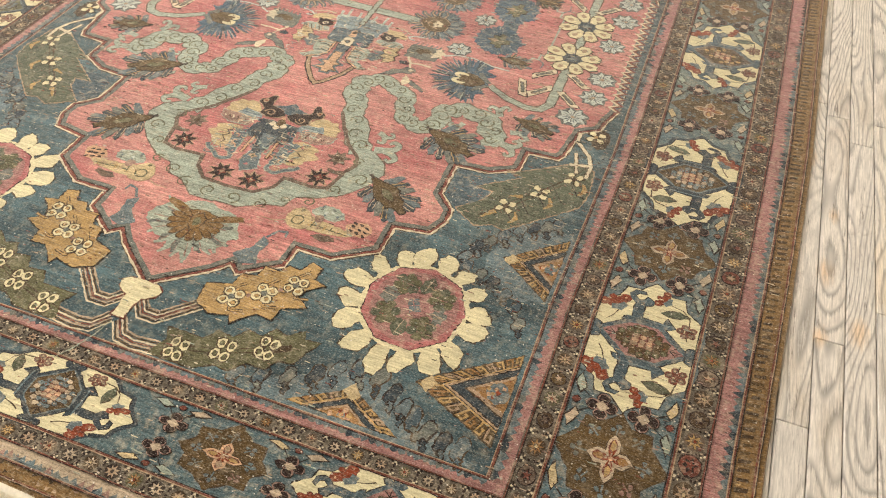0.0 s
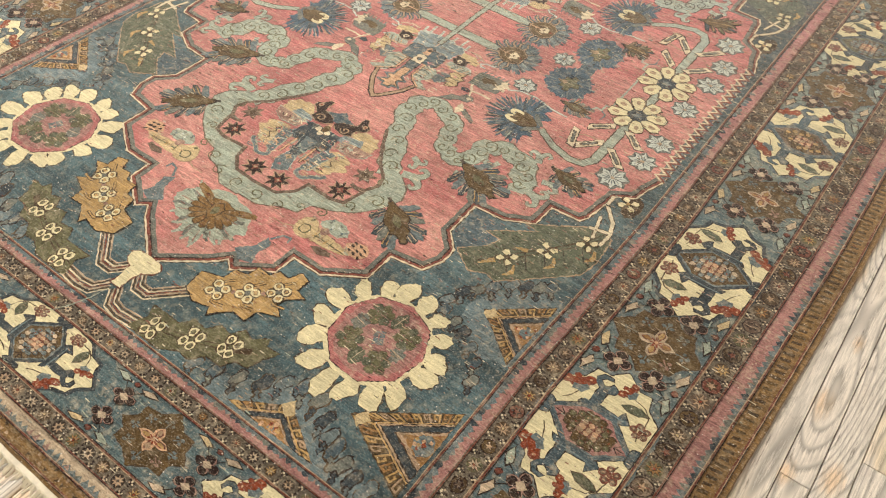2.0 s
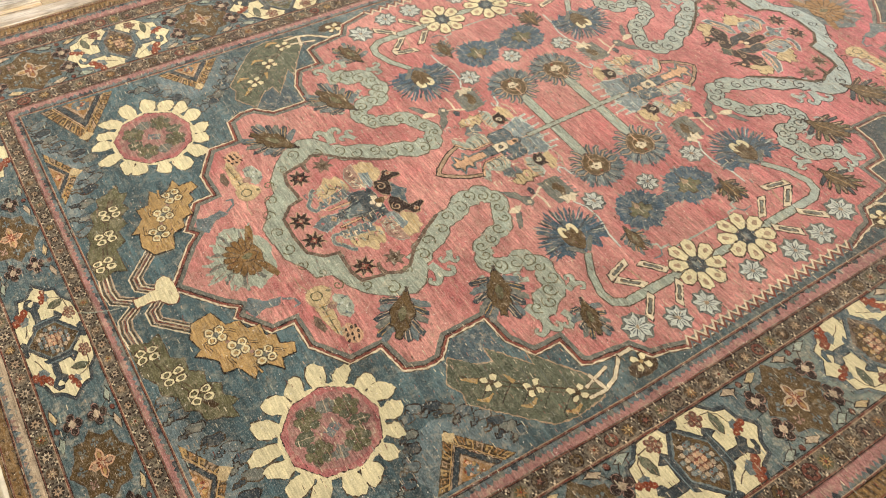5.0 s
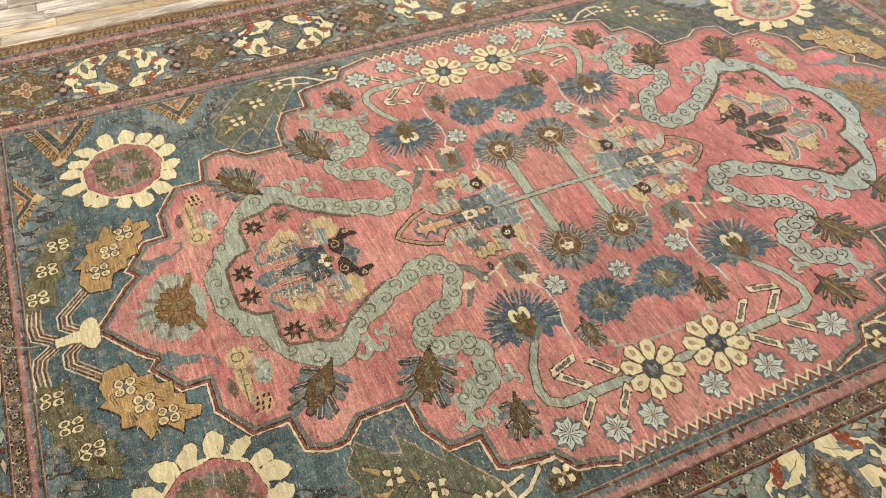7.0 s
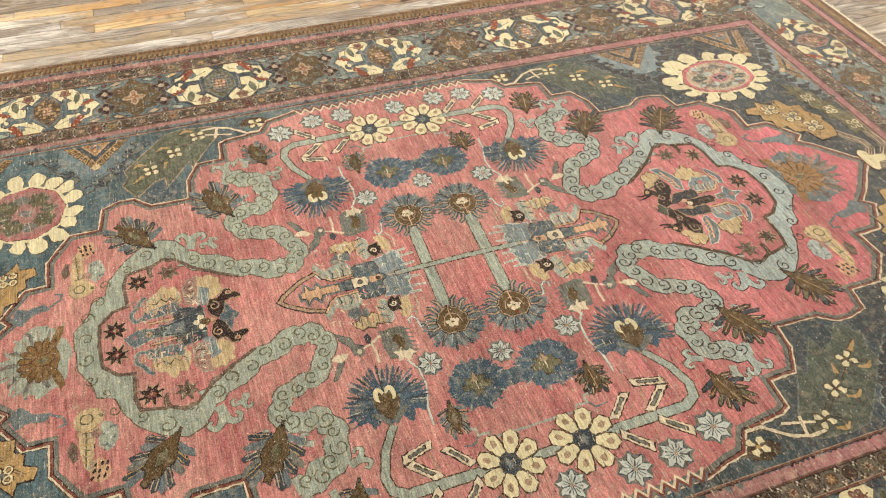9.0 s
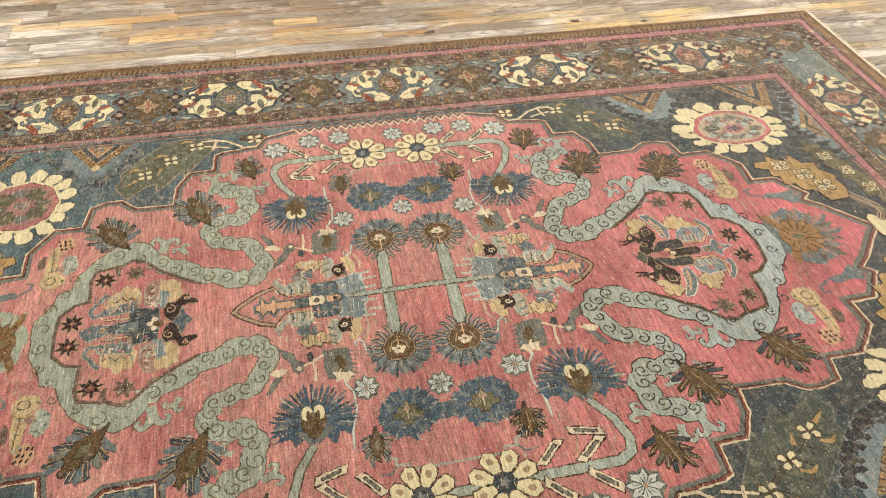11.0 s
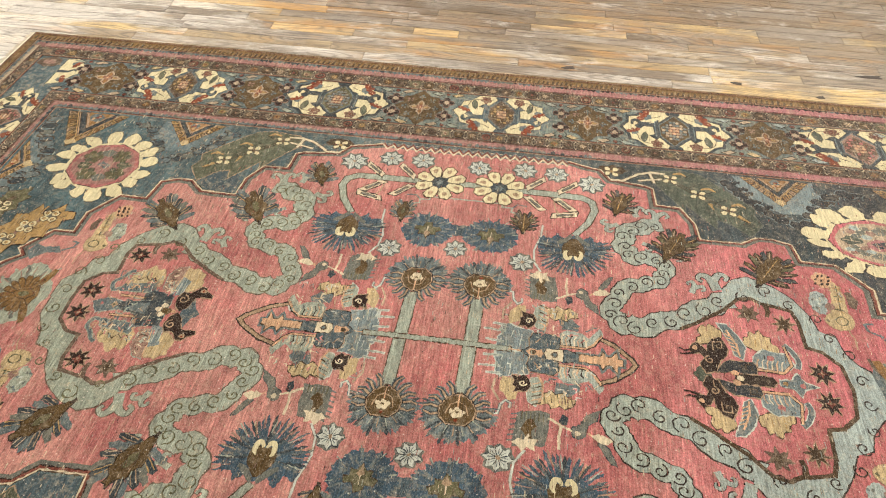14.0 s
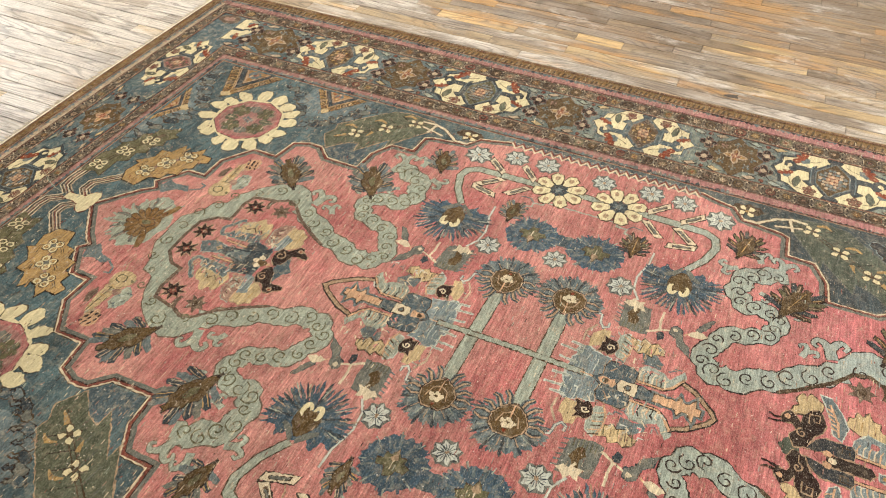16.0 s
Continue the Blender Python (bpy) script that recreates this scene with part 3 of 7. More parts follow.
for w, width, key in ((0.963, 0.003, "brick"), (0.969, 0.002, "tan"), (0.972, 0.002, "darkbrown"), (0.877, 0.003, "brick"), (0.884, 0.002, "darkbrown"), (0.872, 0.002, "tan"), (0.784, 0.002, "darkbrown"),
                      (0.778, 0.0025, "brick"), (0.657, 0.0035, "brick"), (0.649, 0.002, "darkbrown"), (0.665, 0.002, "tan"), (0.211, 0.002, "darkbrown"), (0.203, 0.0035, "brick"), (0.195, 0.002, "tan"),
                      (0.094, 0.0025, "brick"), (0.100, 0.002, "darkbrown"), (0.014, 0.0035, "brick"), (0.007, 0.002, "tan"), (0.021, 0.002, "darkbrown")):
    g = Motif(0.0007, 0.02)
    g.line(rect(*at_w(w)), width, key, 15, True)
    g.make("border_line", "thin woven line between the border bands")


def teeth(w0, w1, lv, pitch, west, east, shorter, base=0.0):
    """Small triangles along one edge of a band, all round; blue-grey in the west, shorter and darker in the east."""
    g = Motif(0.0012, 0.02)
    for side in range(4):
        along_u = side % 2 == 0
        s = 1 if side < 2 else -1
        a = at_w(w0)
        k = -(a[0] if along_u else a[1])
        while k < (a[0] if along_u else a[1]):
            where = (k if along_u else s * a[0]) + random.uniform(-0.35, 0.35)
            here = random.choice(west if where < 0.15 else east)
            depth = (w1 - w0) * random.uniform(0.75, 1.1) * (1.0 if where < 0.15 else shorter)
            b, m = at_w(w0 + depth), at_w(w0 + base * (w1 - w0) * random.uniform(0.8, 1.2) * (1.0 if where < 0.15 else 0.3))
            h = pitch * random.uniform(0.85, 1.1)
            tri = [(0, 0), (h, 0), (h * 1.02, 1), (h * 0.55, 2), (0, 1)]
            g.poly([(k + q, s * (a, m, b)[r][1]) if along_u else (s * (a, m, b)[r][0], k + q) for q, r in tri], here, lv)
            k += h
    return g


teeth(0.872, 0.832, 6, 0.0165, ("greyblue", "greyblue", "slate", "grey"), ("slate", "darkbrown", "greyblue", "maroon"), 0.7, 0.35).make("outer_toothing", "slate-blue woven teeth", "stuff")
teeth(0.014, 0.060, 14, 0.0150, ("greyblue", "greyblue", "grey", "slate"), ("slate", "darkbrown", "maroon", "greyblue"), 0.45, 0.55).make("inner_toothing", "slate-blue woven teeth", "stuff")

# the west end has a faded sand band in place of the rose one
g = Motif(0.0016, 0.012)
ua, ub = at_w(0.782)[0], at_w(0.862)[0]
va = at_w(0.80)[1]
g.poly([(-ua, -va), (-ub, -va), (-ub, va), (-ua, va)], "sand", 5.5)
k = -va
while k < va:
    g.poly([(-ub, k), (-ub, k + 0.015), (-(ub * 0.4 + ua * 0.6) - random.uniform(0, 0.006), k + 0.008)], random.choice(("greyblue", "paleblue", "greyblue", "mauve")), 6.3)
    k += random.uniform(0.014, 0.019)
g.make("sand_band", "faded sand and blue-grey band at one end")

# ticks of the outer stripe
g = Motif(0.0011, 0.05)
for s in (-1, 1):
    k = -1.70
    while k < 1.70:
        v = at_w(random.uniform(0.914, 0.922))[1]
        L = random.uniform(0.008, 0.012)
        g.poly([(k, s * (v - L)), (k + 0.007, s * (v - L)), (k + 0.011, s * (v + L)), (k + 0.004, s * (v + L))], random.choice(("brown", "brown", "pod")), 3)
        g.poly([(k + 0.010, s * (v - L * 0.9)), (k + 0.0125, s * (v - L * 0.9)), (k + 0.015, s * (v - 0.001)), (k + 0.012, s * (v - 0.001))], random.choice(("tick", "tick", "tan", "gold")), 3.4)
        k += random.uniform(0.016, 0.020)
    k = -1.20
    while k < 1.20:
        for w in (0.895, 0.935):
            u = at_w(w)[0]
            g.poly(turn(rays(0, 0, 0.005, 0.003, 3), s * u, k, random.uniform(0, 90)), random.choice(("tick", "tan", "brown")), 3)
        k += 0.017
g.make("stripe_ticking", "brown and pale ticks of the outer stripe", "stuff")


def jagged(pts, amount):
    out = []
    for q, r in zip(pts, pts[1:] + pts[:1]):
        out += [q, ((q[0] + r[0]) / 2 + random.uniform(-amount, amount), (q[1] + r[1]) / 2 + random.uniform(-amount, amount))]
    return out


def guard(w0, w1, name, count_u, count_v, lv):
    """A row of rust discs and pale eight-petalled flowers in turn, parted by black and ivory dots."""
    rest = Motif(0.0007, 0.03)
    c = at_w((w0 + w1) / 2)
    for side in range(4):
        along_u, s = side % 2 == 0, 1 if side < 2 else -1
        cnt = count_u if along_u else count_v
        r0 = (w1 - w0) * (EDGE_V - FIELD_V if along_u else EDGE_U - FIELD_U) * 0.40
        for k in range(cnt):
            t = -1 + 2 * (k + 0.5) / cnt
            r = r0 * random.uniform(0.94, 1.08)
            own = (along_u and (s < 0 or (w0 > 0.5))) or (not along_u and s < 0)
            g = Motif(0.0007, 0.03) if own else rest
            px, py = (t * c[0], s * c[1]) if along_u else (s * c[0], t * c[1])
            step = (2 * c[0] / cnt) if along_u else (2 * c[1] / cnt)
            if not along_u and s < 0 and k % 2:
                g.poly(ring(px, py, r, 12), "darkbrown", lv)
                g.poly(rays(px, py, r * 0.90, r * 0.42, 8, k), "tan" if k % 4 == 1 else "sand", lv + 1)
                g.poly(rays(px, py, r * 0.30, r * 0.20, 8), "darkbrown", lv + 2)
            elif k % 2:
                g.poly(jagged(ring(px, py, r * 1.05, 11), r * 0.05), "maroon", lv)
                g.poly(jagged(ring(px, py, r * 0.92, 11), r * 0.06), ("brick", "brown", "guard", "brown", "pod")[(k // 2 + side) % 5], lv + 1)
                g.poly(rays(px, py, r * 0.72, r * 0.40, 6, k), ("maroon", "darkbrown", "brown")[k % 3], lv + 2)
                g.poly(rays(px, py, r * 0.50, r * 0.20, 5, k + 0.4), ("guard", "brick", "tan")[k % 3], lv + 3)
            else:
                flower = ("tan", "gold", "tan", "ochre", "sand")[(k // 2 + side) % 5]
                g.poly(jagged(ring(px, py, r * 0.95, 9), r * 0.08), ("guard", "brown", "olive", "brown")[k // 2 % 4], lv)
                g.poly(rays(px, py, r * 0.92, r * 0.50, 8, 0.2), "brown", lv + 0.7)
                g.poly(rays(px, py, r * 0.84, r * 0.36, 8, 0.2), flower, lv + 1)
                g.poly(rays(px, py, r * 0.36, r * 0.20, 8), "brown", lv + 2)
                g.poly(ring(px, py, r * 0.18, 5), ("rust", "straw")[k // 2 % 2], lv + 3)
            if own:
                g.make("rosette", "dark wheel of pale petals" if not along_u and k % 2 else ("rust-brown mottled disc" if k % 2 else "pale eight-petalled flower"))
            # dots in the spandrels between two flowers
            for e in (-1, 1):
                for o, d, key, q in ((0.0, 0.62, "darkbrown", 1.0), (-0.20, 0.98, "darkbrown", 1.0), (0.20, 0.98, "darkbrown", 1.0), (0.0, 0.98, "ivory", 0.8), (-0.13, 0.70, "ivory", 0.6), (0.13, 0.70, "sand", 0.6), (0.0, 0.30, "maroon", 0.8)):
                    mo, md = step * (0.5 + o * 0.62) + random.uniform(-0.0006, 0.0006), e * d * r0 * 1.12
                    mx, my = (px + mo, py + md) if along_u else (px + md, py + mo)
                    rest.poly(ring(mx, my, 0.0036 * q, 4, phase=random.uniform(0, 1.5)), key, lv + 0.4)
    rest.make(name, "black and ivory dots and small rosettes", "stuff")


guard(0.668, 0.778, "outer_rosette_dotting", 68, 52, 7)
guard(0.102, 0.192, "inner_rosette_dotting", 62, 38, 11.5)

# ---- main border figures ----
BORDER_LV = 10


def quatrefoil(g, T, x, y, r, lv):
    """Four dark ovals with pale rims round a pale square."""
    lobes = [(x + dx, y + dy) for dx, dy in ((r, 0), (-r, 0), (0, r), (0, -r))]
    for p in lobes:
        g.poly(T(ring(*p, r * 0.78, 8)), "darkbrown", lv)
    for p in lobes:
        g.poly(T(ring(*p, r * 0.70, 8)), "mauve", lv + 1)
    for p in lobes:
        g.poly(T(ring(*p, r * 0.60, 8)), "maroon", lv + 2)
    g.poly(T(turn([(-0.5 * r, -0.5 * r), (0.5 * r, -0.5 * r), (0.5 * r, 0.5 * r), (-0.5 * r, 0.5 * r)], x, y, 45)), "sand", lv + 2.4)


def jagged_ring(c, r):
    return [(c[0] + r * random.uniform(0.85, 1.1) * math.cos(k * 0.785), c[1] + r * random.uniform(0.85, 1.1) * math.sin(k * 0.785)) for k in range(8)]


# heart, its rim, cells and beast of the medallions in turn
MED_LOOK = (("olive", "rose", "pod", "deepblue"), ("grey", "olive", "greyblue", "slate"), ("gold", "guard", "pod", "deepblue"), ("sand", "pod", "greyblue", "slate"), ("rosered", "mauve", "guard", "slate"))


def rust_bud(g, P, x, y, deg, r, lv):
    """A rust flower of two spread lobes and a heart on a blue-grey cap, pointed at deg."""
    lobes = turn([(0.55 * r, 1.25 * r), (0.55 * r, -1.25 * r), (0.25 * r, 0.6 * r), (0.25 * r, -0.6 * r), (0.1 * r, 0.0), (1.05 * r, 0.1 * r)], x, y, deg)
    sizes = (0.60, 0.60, 0.62, 0.62, 0.60, 0.36)
    for p, q in zip(lobes, sizes):
        g.poly(P(jagged_ring(p, r * (q + 0.10))), "brick", lv)
    for p, q in zip(lobes, sizes):
        g.poly(P(jagged_ring(p, r * q)), "rust", lv + 0.5)
    for p in lobes[:2]:
        g.poly(P(ring(*p, r * 0.17, 5)), "peach", lv + 1.2)
    cap = turn([(0.0, -0.75 * r), (-0.7 * r, -1.05 * r), (-1.0 * r, -0.4 * r), (-1.3 * r, 0.0), (-1.0 * r, 0.4 * r), (-0.75 * r, 1.0 * r), (0.0, 0.7 * r), (-0.25 * r, 0.0)], x, y, deg)
    g.poly(P(cap), "greyblue", lv + 0.8)


def tan_rosette(g, P, x, y, r, lv):
    """Five outlined lobes round a small heart."""
    for q in range(5):
        px, py = x + r * math.cos(q * 1.257 + 0.3), y + r * math.sin(q * 1.257 + 0.3)
        g.poly(P(ring(px, py, r * 0.68, 7)), "brick", lv)
        g.poly(P(ring(px, py, r * 0.44, 6)), "guard", lv + 0.6)
        g.poly(P(ring(px, py, r * 0.20, 5)), "tan", lv + 0.9)
    g.poly(P(ring(x, y, r * 0.42, 6)), "brick", lv + 1)


def cream_medallion(T, kind, facing=1):
    """Cream lozenge: a leaning hexagon across the border, held by two forked blue beasts, with rust buds on one flank, leaves and rosettes on the other."""
    heart, rim, cell, beast = MED_LOOK[kind % 5]
    g = Motif(0.0010, 0.007)
    lv = BORDER_LV
    half = [(0.170, 0.002), (0.144, 0.030), (0.141, 0.057), (0.114, 0.065), (0.088, 0.093), (0.044, 0.098), (0.0, 0.097)]
    top = half + [(-x, y) for x, y in half[-2::-1]]
    out = [(x + random.uniform(-0.004, 0.004), y + random.uniform(-0.002, 0.002)) for x, y in top + [(x, -y) for x, y in top[::-1]]]
    g.poly(T(grow(out, 0.010)), "slate" if kind % 2 else "greyblue", lv)
    g.poly(T(grow(out, 0.0022)), "darkbrown", lv + 0.5)
    g.poly(T(out), "cream", lv + 1)
    S = lambda pts: T([(x, -facing * y) for x, y in pts])
    hx = [(0.006, 0.084), (0.048, 0.032), (0.050, -0.025), (-0.006, -0.084), (-0.048, -0.032), (-0.050, 0.025)]
    g.poly(S(grow(hx, 0.0074)), "darkbrown", lv + 2)
    g.poly(S(grow(hx, 0.0058)), beast, lv + 2.5)
    g.poly(S(grow(hx, -0.0010)), "greyblue", lv + 2.75)
    g.poly(S(jagged(grow(hx, -0.0045), 0.002)), rim, lv + 3.1)
    # crowns at the two tips
    for s in (-1, 1):
        crown = [(0.004, 0.080), (0.020, 0.082), (0.026, 0.092), (0.016, 0.101), (0.008, 0.093), (0.002, 0.101), (-0.006, 0.093), (-0.014, 0.100), (-0.020, 0.092), (-0.014, 0.080)]
        g.poly(S([(s * x, s * y) for x, y in grow(crown, 0.0012)]), "darkbrown", lv + 3)
        g.poly(S([(s * x, s * y) for x, y in crown]), beast, lv + 3.4)
        # dark forks that point into the tips
        for e in (-1, 1):
            g.line(S([(s * 0.003, s * 0.052), (s * (0.003 + e * 0.012), s * 0.064)]), 0.0020, "maroon", lv + 4)
        g.line(S([(s * 0.003, s * 0.052), (s * 0.004, s * 0.072)]), 0.0020, "maroon", lv + 4)
    # the heart's mosaic: an oval of small packed cells with paler ones amid
    for k, (i, j) in enumerate((i, j) for j in range(-3, 4) for i in range(-3, 4) if (i / 3.3) ** 2 + (j / 3.6) ** 2 < 1):
        dx, dy = i * 0.0112 + j * 0.0012 + random.uniform(-0.001, 0.001), j * 0.0142 + random.uniform(-0.001, 0.001)
        mid = abs(i) <= 1 and abs(j) <= 1
        g.poly(S(jagged(ring(dx, dy, 0.0092, 6), 0.0006)), "brown" if not mid else "brick", lv + 4)
        g.poly(S(jagged(ring(dx, dy, 0.0064, 6), 0.0008)), ("peach" if (i + j) % 2 else "tan") if mid else (cell if k % 3 else heart), lv + 4.8 + 0.02 * (k % 5))
        if not mid and k % 2:
            g.poly(S(ring(dx, dy, 0.0024, 4)), ("tan", "rust", "sand")[k % 3], lv + 5.6)
    for s in (1, -1):
        P = lambda pts: T([(s * x, -facing * y) for x, y in pts])
        # forked beast: a barbed back along the hexagon, a neck and an open-jawed head
        bar = [(0.048, 0.048), (0.056, 0.044), (0.061, 0.032), (0.090, 0.033), (0.104, 0.032), (0.113, 0.044), (0.125, 0.048), (0.138, 0.039), (0.139, 0.022), (0.133, 0.018), (0.131, 0.032), (0.123, 0.038), (0.113, 0.027),
               (0.118, 0.018), (0.126, 0.013), (0.118, -0.002), (0.107, 0.001), (0.100, 0.014), (0.066, 0.013), (0.063, -0.028), (0.080, -0.034), (0.070, -0.044), (0.060, -0.052), (0.051, -0.042), (0.053, -0.010)]
        g.poly(P(grow(bar, 0.0018)), "darkbrown", lv + 2.2)
        g.poly(P(bar), beast, lv + 3)
        g.line(P([(0.060, 0.042), (0.061, 0.000), (0.060, -0.040)]), 0.0030, "paleblue", lv + 3.5)
        # buds above and below the neck, on thin stalks
        rust_bud(g, P, 0.088, 0.066, 32, 0.0175, lv + 2.3)
        g.line(P([(0.036, 0.076), (0.050, 0.066), (0.072, 0.058)]), 0.0022, "brown", lv + 2.2)
        rust_bud(g, P, 0.130, -0.020, 65, 0.0125, lv + 2.3)
        leaf = turn([(-0.027, 0.0), (-0.012, 0.0095), (0.010, 0.0105), (0.027, 0.0), (0.010, -0.0085), (-0.012, -0.0090)], 0.098, -0.045, -82)
        g.poly(P(grow(leaf, 0.0014)), "brown", lv + 2.4)
        g.poly(P(leaf), "leafgreen", lv + 2.8)
        g.line(P([(0.122, -0.034), (0.116, -0.058), (0.100, -0.072), (0.078, -0.076)]), 0.0022, "brown", lv + 2.4)
        tan_rosette(g, P, 0.060, -0.074, 0.0125, lv + 2.5)
        g.line(P([(0.034, -0.078), (0.048, -0.074)]), 0.0022, "brown", lv + 2.4)
    return g


def brown_star(T, apart=0.090, rim="sand", fill="ochre"):
    """Brown eight-pointed star with a peach flower and blue-grey sprigs, dark quatrefoils at its corners and small straw leaves."""
    g = Motif(0.0013, 0.008)
    lv = BORDER_LV
    st = [(0.088, 0.002), (0.064, 0.024), (0.063, 0.058), (0.032, 0.063), (0.003, 0.094)]
    top = st + [(-x, y) for x, y in st[::-1]]
    out = [(x + random.uniform(-0.003, 0.003), y + random.uniform(-0.003, 0.003)) for x, y in top + [(x, -y) for x, y in top[-2:0:-1]]]
    g.poly(T(grow(out, 0.0045)), "greyblue", lv)
    g.poly(T(grow(out, 0.0012)), "brown", lv + 0.6)
    g.poly(T(jagged(out, 0.0015)), "pod", lv + 1)
    # sprigs of three grey-blue buds in the eight arms
    for k in range(8):
        a = 45 * k
        reach = 0.057 if k % 2 else 0.060 - 0.006 * (k % 4 == 0)
        tint = ("greyblue", "grey", "greyblue", "mauve", "paleblue")[k % 5]
        for dx, dy, q in ((0.006, 0.0, 1.0), (-0.003, 0.0085, 0.85), (-0.003, -0.0085, 0.85)):
            g.poly(T(turn(jagged(ring(reach + dx, dy, 0.0062 * q, 6), 0.001), 0, 0, a)), "brown", lv + 2)
            g.poly(T(turn(jagged(ring(reach + dx, dy, 0.0050 * q, 6), 0.001), 0, 0, a)), tint, lv + 2.6)
        g.line(T(turn([(0.042, 0), (reach, 0)], 0, 0, a)), 0.0028, tint, lv + 2.4)
    for k in range(4):
        a = 90 * k
        petal = [(0.000, 0.0), (0.011, 0.0115), (0.025, 0.0120), (0.033, 0.006), (0.040, 0.0), (0.033, -0.006), (0.025, -0.0120), (0.011, -0.0115)]
        g.poly(T(turn(grow(petal, 0.0016), 0, 0, a)), "brown", lv + 3.4)
        g.poly(T(turn(petal, 0, 0, a)), rim, lv + 4)
        g.poly(T(turn([(0.022 + (x - 0.022) * 0.62, y * 0.58) for x, y in petal], 0, 0, a)), "brick", lv + 5)
        g.poly(T(turn([(0.022 + (x - 0.022) * 0.50, y * 0.44) for x, y in petal], 0, 0, a)), fill if k % 2 else "gold", lv + 5.6)
    for k in range(8):
        g.line(T(turn([(0.003, 0), (0.014, 0)], 0, 0, 45 * k + 20)), 0.0032, "rust", lv + 7)
    g.poly(T(ring(0, 0, 0.0045, 5)), "peach", lv + 8)
    for s in (1, -1):
        for t in (1, -1):
            quatrefoil(g, T, s * apart, t * 0.037, 0.0168, lv + 6)
            g.poly(T(jagged(ring(s * apart, t * 0.084, 0.0085, 7), 0.001)), "maroon", lv + 3)
            g.poly(T(jagged(ring(s * apart, t * 0.084, 0.0068, 7), 0.001)), "brick", lv + 4)
            for e in (-1, 1):
                g.line(T([(s * (apart + e * 0.010), t * 0.056), (s * (apart + e * 0.020), t * 0.070), (s * (apart + e * 0.026), t * 0.078)]), 0.0022, "darkbrown", lv + 3)
                leaf = [(s * (apart + e * 0.018), t * 0.081), (s * (apart + e * 0.030), t * 0.073), (s * (apart + e * 0.058), t * 0.086), (s * (apart + e * 0.040), t * 0.093)]
                g.poly(T(grow(leaf, 0.0022)), "darkbrown", lv + 2)
                g.poly(T(leaf), ("straw", "celadon", "sand")[(s + t + e) % 3], lv + 3)
    # pale weft scrapes over the blue ground
    for _ in range(24):
        bx, by = random.choice((-1, 1)) * random.uniform(0.085, 0.165), random.uniform(-0.09, 0.09)
        g.line(T([(bx, by), (bx + random.uniform(0.012, 0.03), by + random.uniform(-0.003, 0.003))]), 0.003, random.choice(("celadon", "greyblue", "slate", "paleblue")), lv + 0.4)
    return g


MID_U, MID_V = at_w(0.430)


def along_side(x, sign, grow_k=1.0):
    u0 = plan_u(x, sign * MID_V)
    return lambda pts: [(u0 + px * grow_k, sign * (MID_V + py * 1.02)) for px, py in pts]


def along_end(v, sign):
    return lambda pts: [(sign * (MID_U + py * 0.74), v + px) for px, py in pts]


MED_LABEL = "cream lozenge with blue beasts and red buds"
STAR_LABEL = "brown star with a peach quatrefoil and dark squares"
for k, x in enumerate((-1.030, -0.508, 0.052, 0.605, 1.170)):
    cream_medallion(along_side(x, -1), (0, 3, 2, 1, 4)[k], -1 if k % 2 else 1).make("cream_medallion", MED_LABEL)
for k, x in enumerate((-1.050, -0.500, 0.066, 0.645, 1.248)):
    cream_medallion(along_side(x, 1), (2, 1, 2, 3, 4)[k], -1 if k % 2 else 1).make("cream_medallion", MED_LABEL)
for x in (-1.298, -0.770, -0.222, 0.335, 0.890, 1.440):
    brown_star(along_side(x, -1)).make("brown_star", STAR_LABEL)
for x in (-1.325, -0.782, -0.212, 0.357, 0.948, 1.470):
    brown_star(along_side(x, 1)).make("brown_star", STAR_LABEL)
brown_star(lambda pts: [(1.535 + px * 0.78, 1.030 + py * 0.72) for px, py in pts], 0.12).make("brown_star", STAR_LABEL)


def corner_chip(g):
    """The end of a cut-off lozenge in the corner of the border, beside a mauve block."""
    chip = [(1.500, 0.930), (1.462, 0.944), (1.440, 0.985), (1.412, 1.020), (1.424, 1.060), (1.462, 1.096), (1.500, 1.085)]
    g.poly(grow(chip, 0.010), "greyblue", BORDER_LV)
    g.poly(grow(chip, 0.002), "darkbrown", BORDER_LV + 0.5)
    g.poly(chip, "cream", BORDER_LV + 1)
    rust_bud(g, lambda pts: pts, 1.456, 1.062, 200, 0.0125, BORDER_LV + 2)
    rust_bud(g, lambda pts: pts, 1.466, 0.965, 160, 0.0120, BORDER_LV + 2)
    g.line([(1.500, 1.010), (1.462, 1.012), (1.446, 1.028), (1.434, 1.018)], [0.018, 0.014, 0.010, 0.006], "slate", BORDER_LV + 3)
    g.poly(jagged(ring(1.556, 1.062, 0.045, 9, 0.032), 0.006), "guard", BORDER_LV + 1)
    g.poly(jagged(ring(1.556, 1.062, 0.024, 8, 0.016), 0.004), "mauve", BORDER_LV + 2)


quarters("corner_chip", corner_chip, "cut-off end of a cream lozenge beside a mauve block", ((-1, 1),))
for s in (-1, 1):
    for k, v in enumerate((-0.662, 0.0, 0.650 if s > 0 else 0.730)):
        cream_medallion(along_end(v, s), 3 if k == 1 else 2 * k, -1 if k == 1 else 1).make("cream_medallion", MED_LABEL)
    for v in (-0.355, 0.355):
        brown_star(along_end(v, s), 0.117, "peach", "tan").make("brown_star", STAR_LABEL)

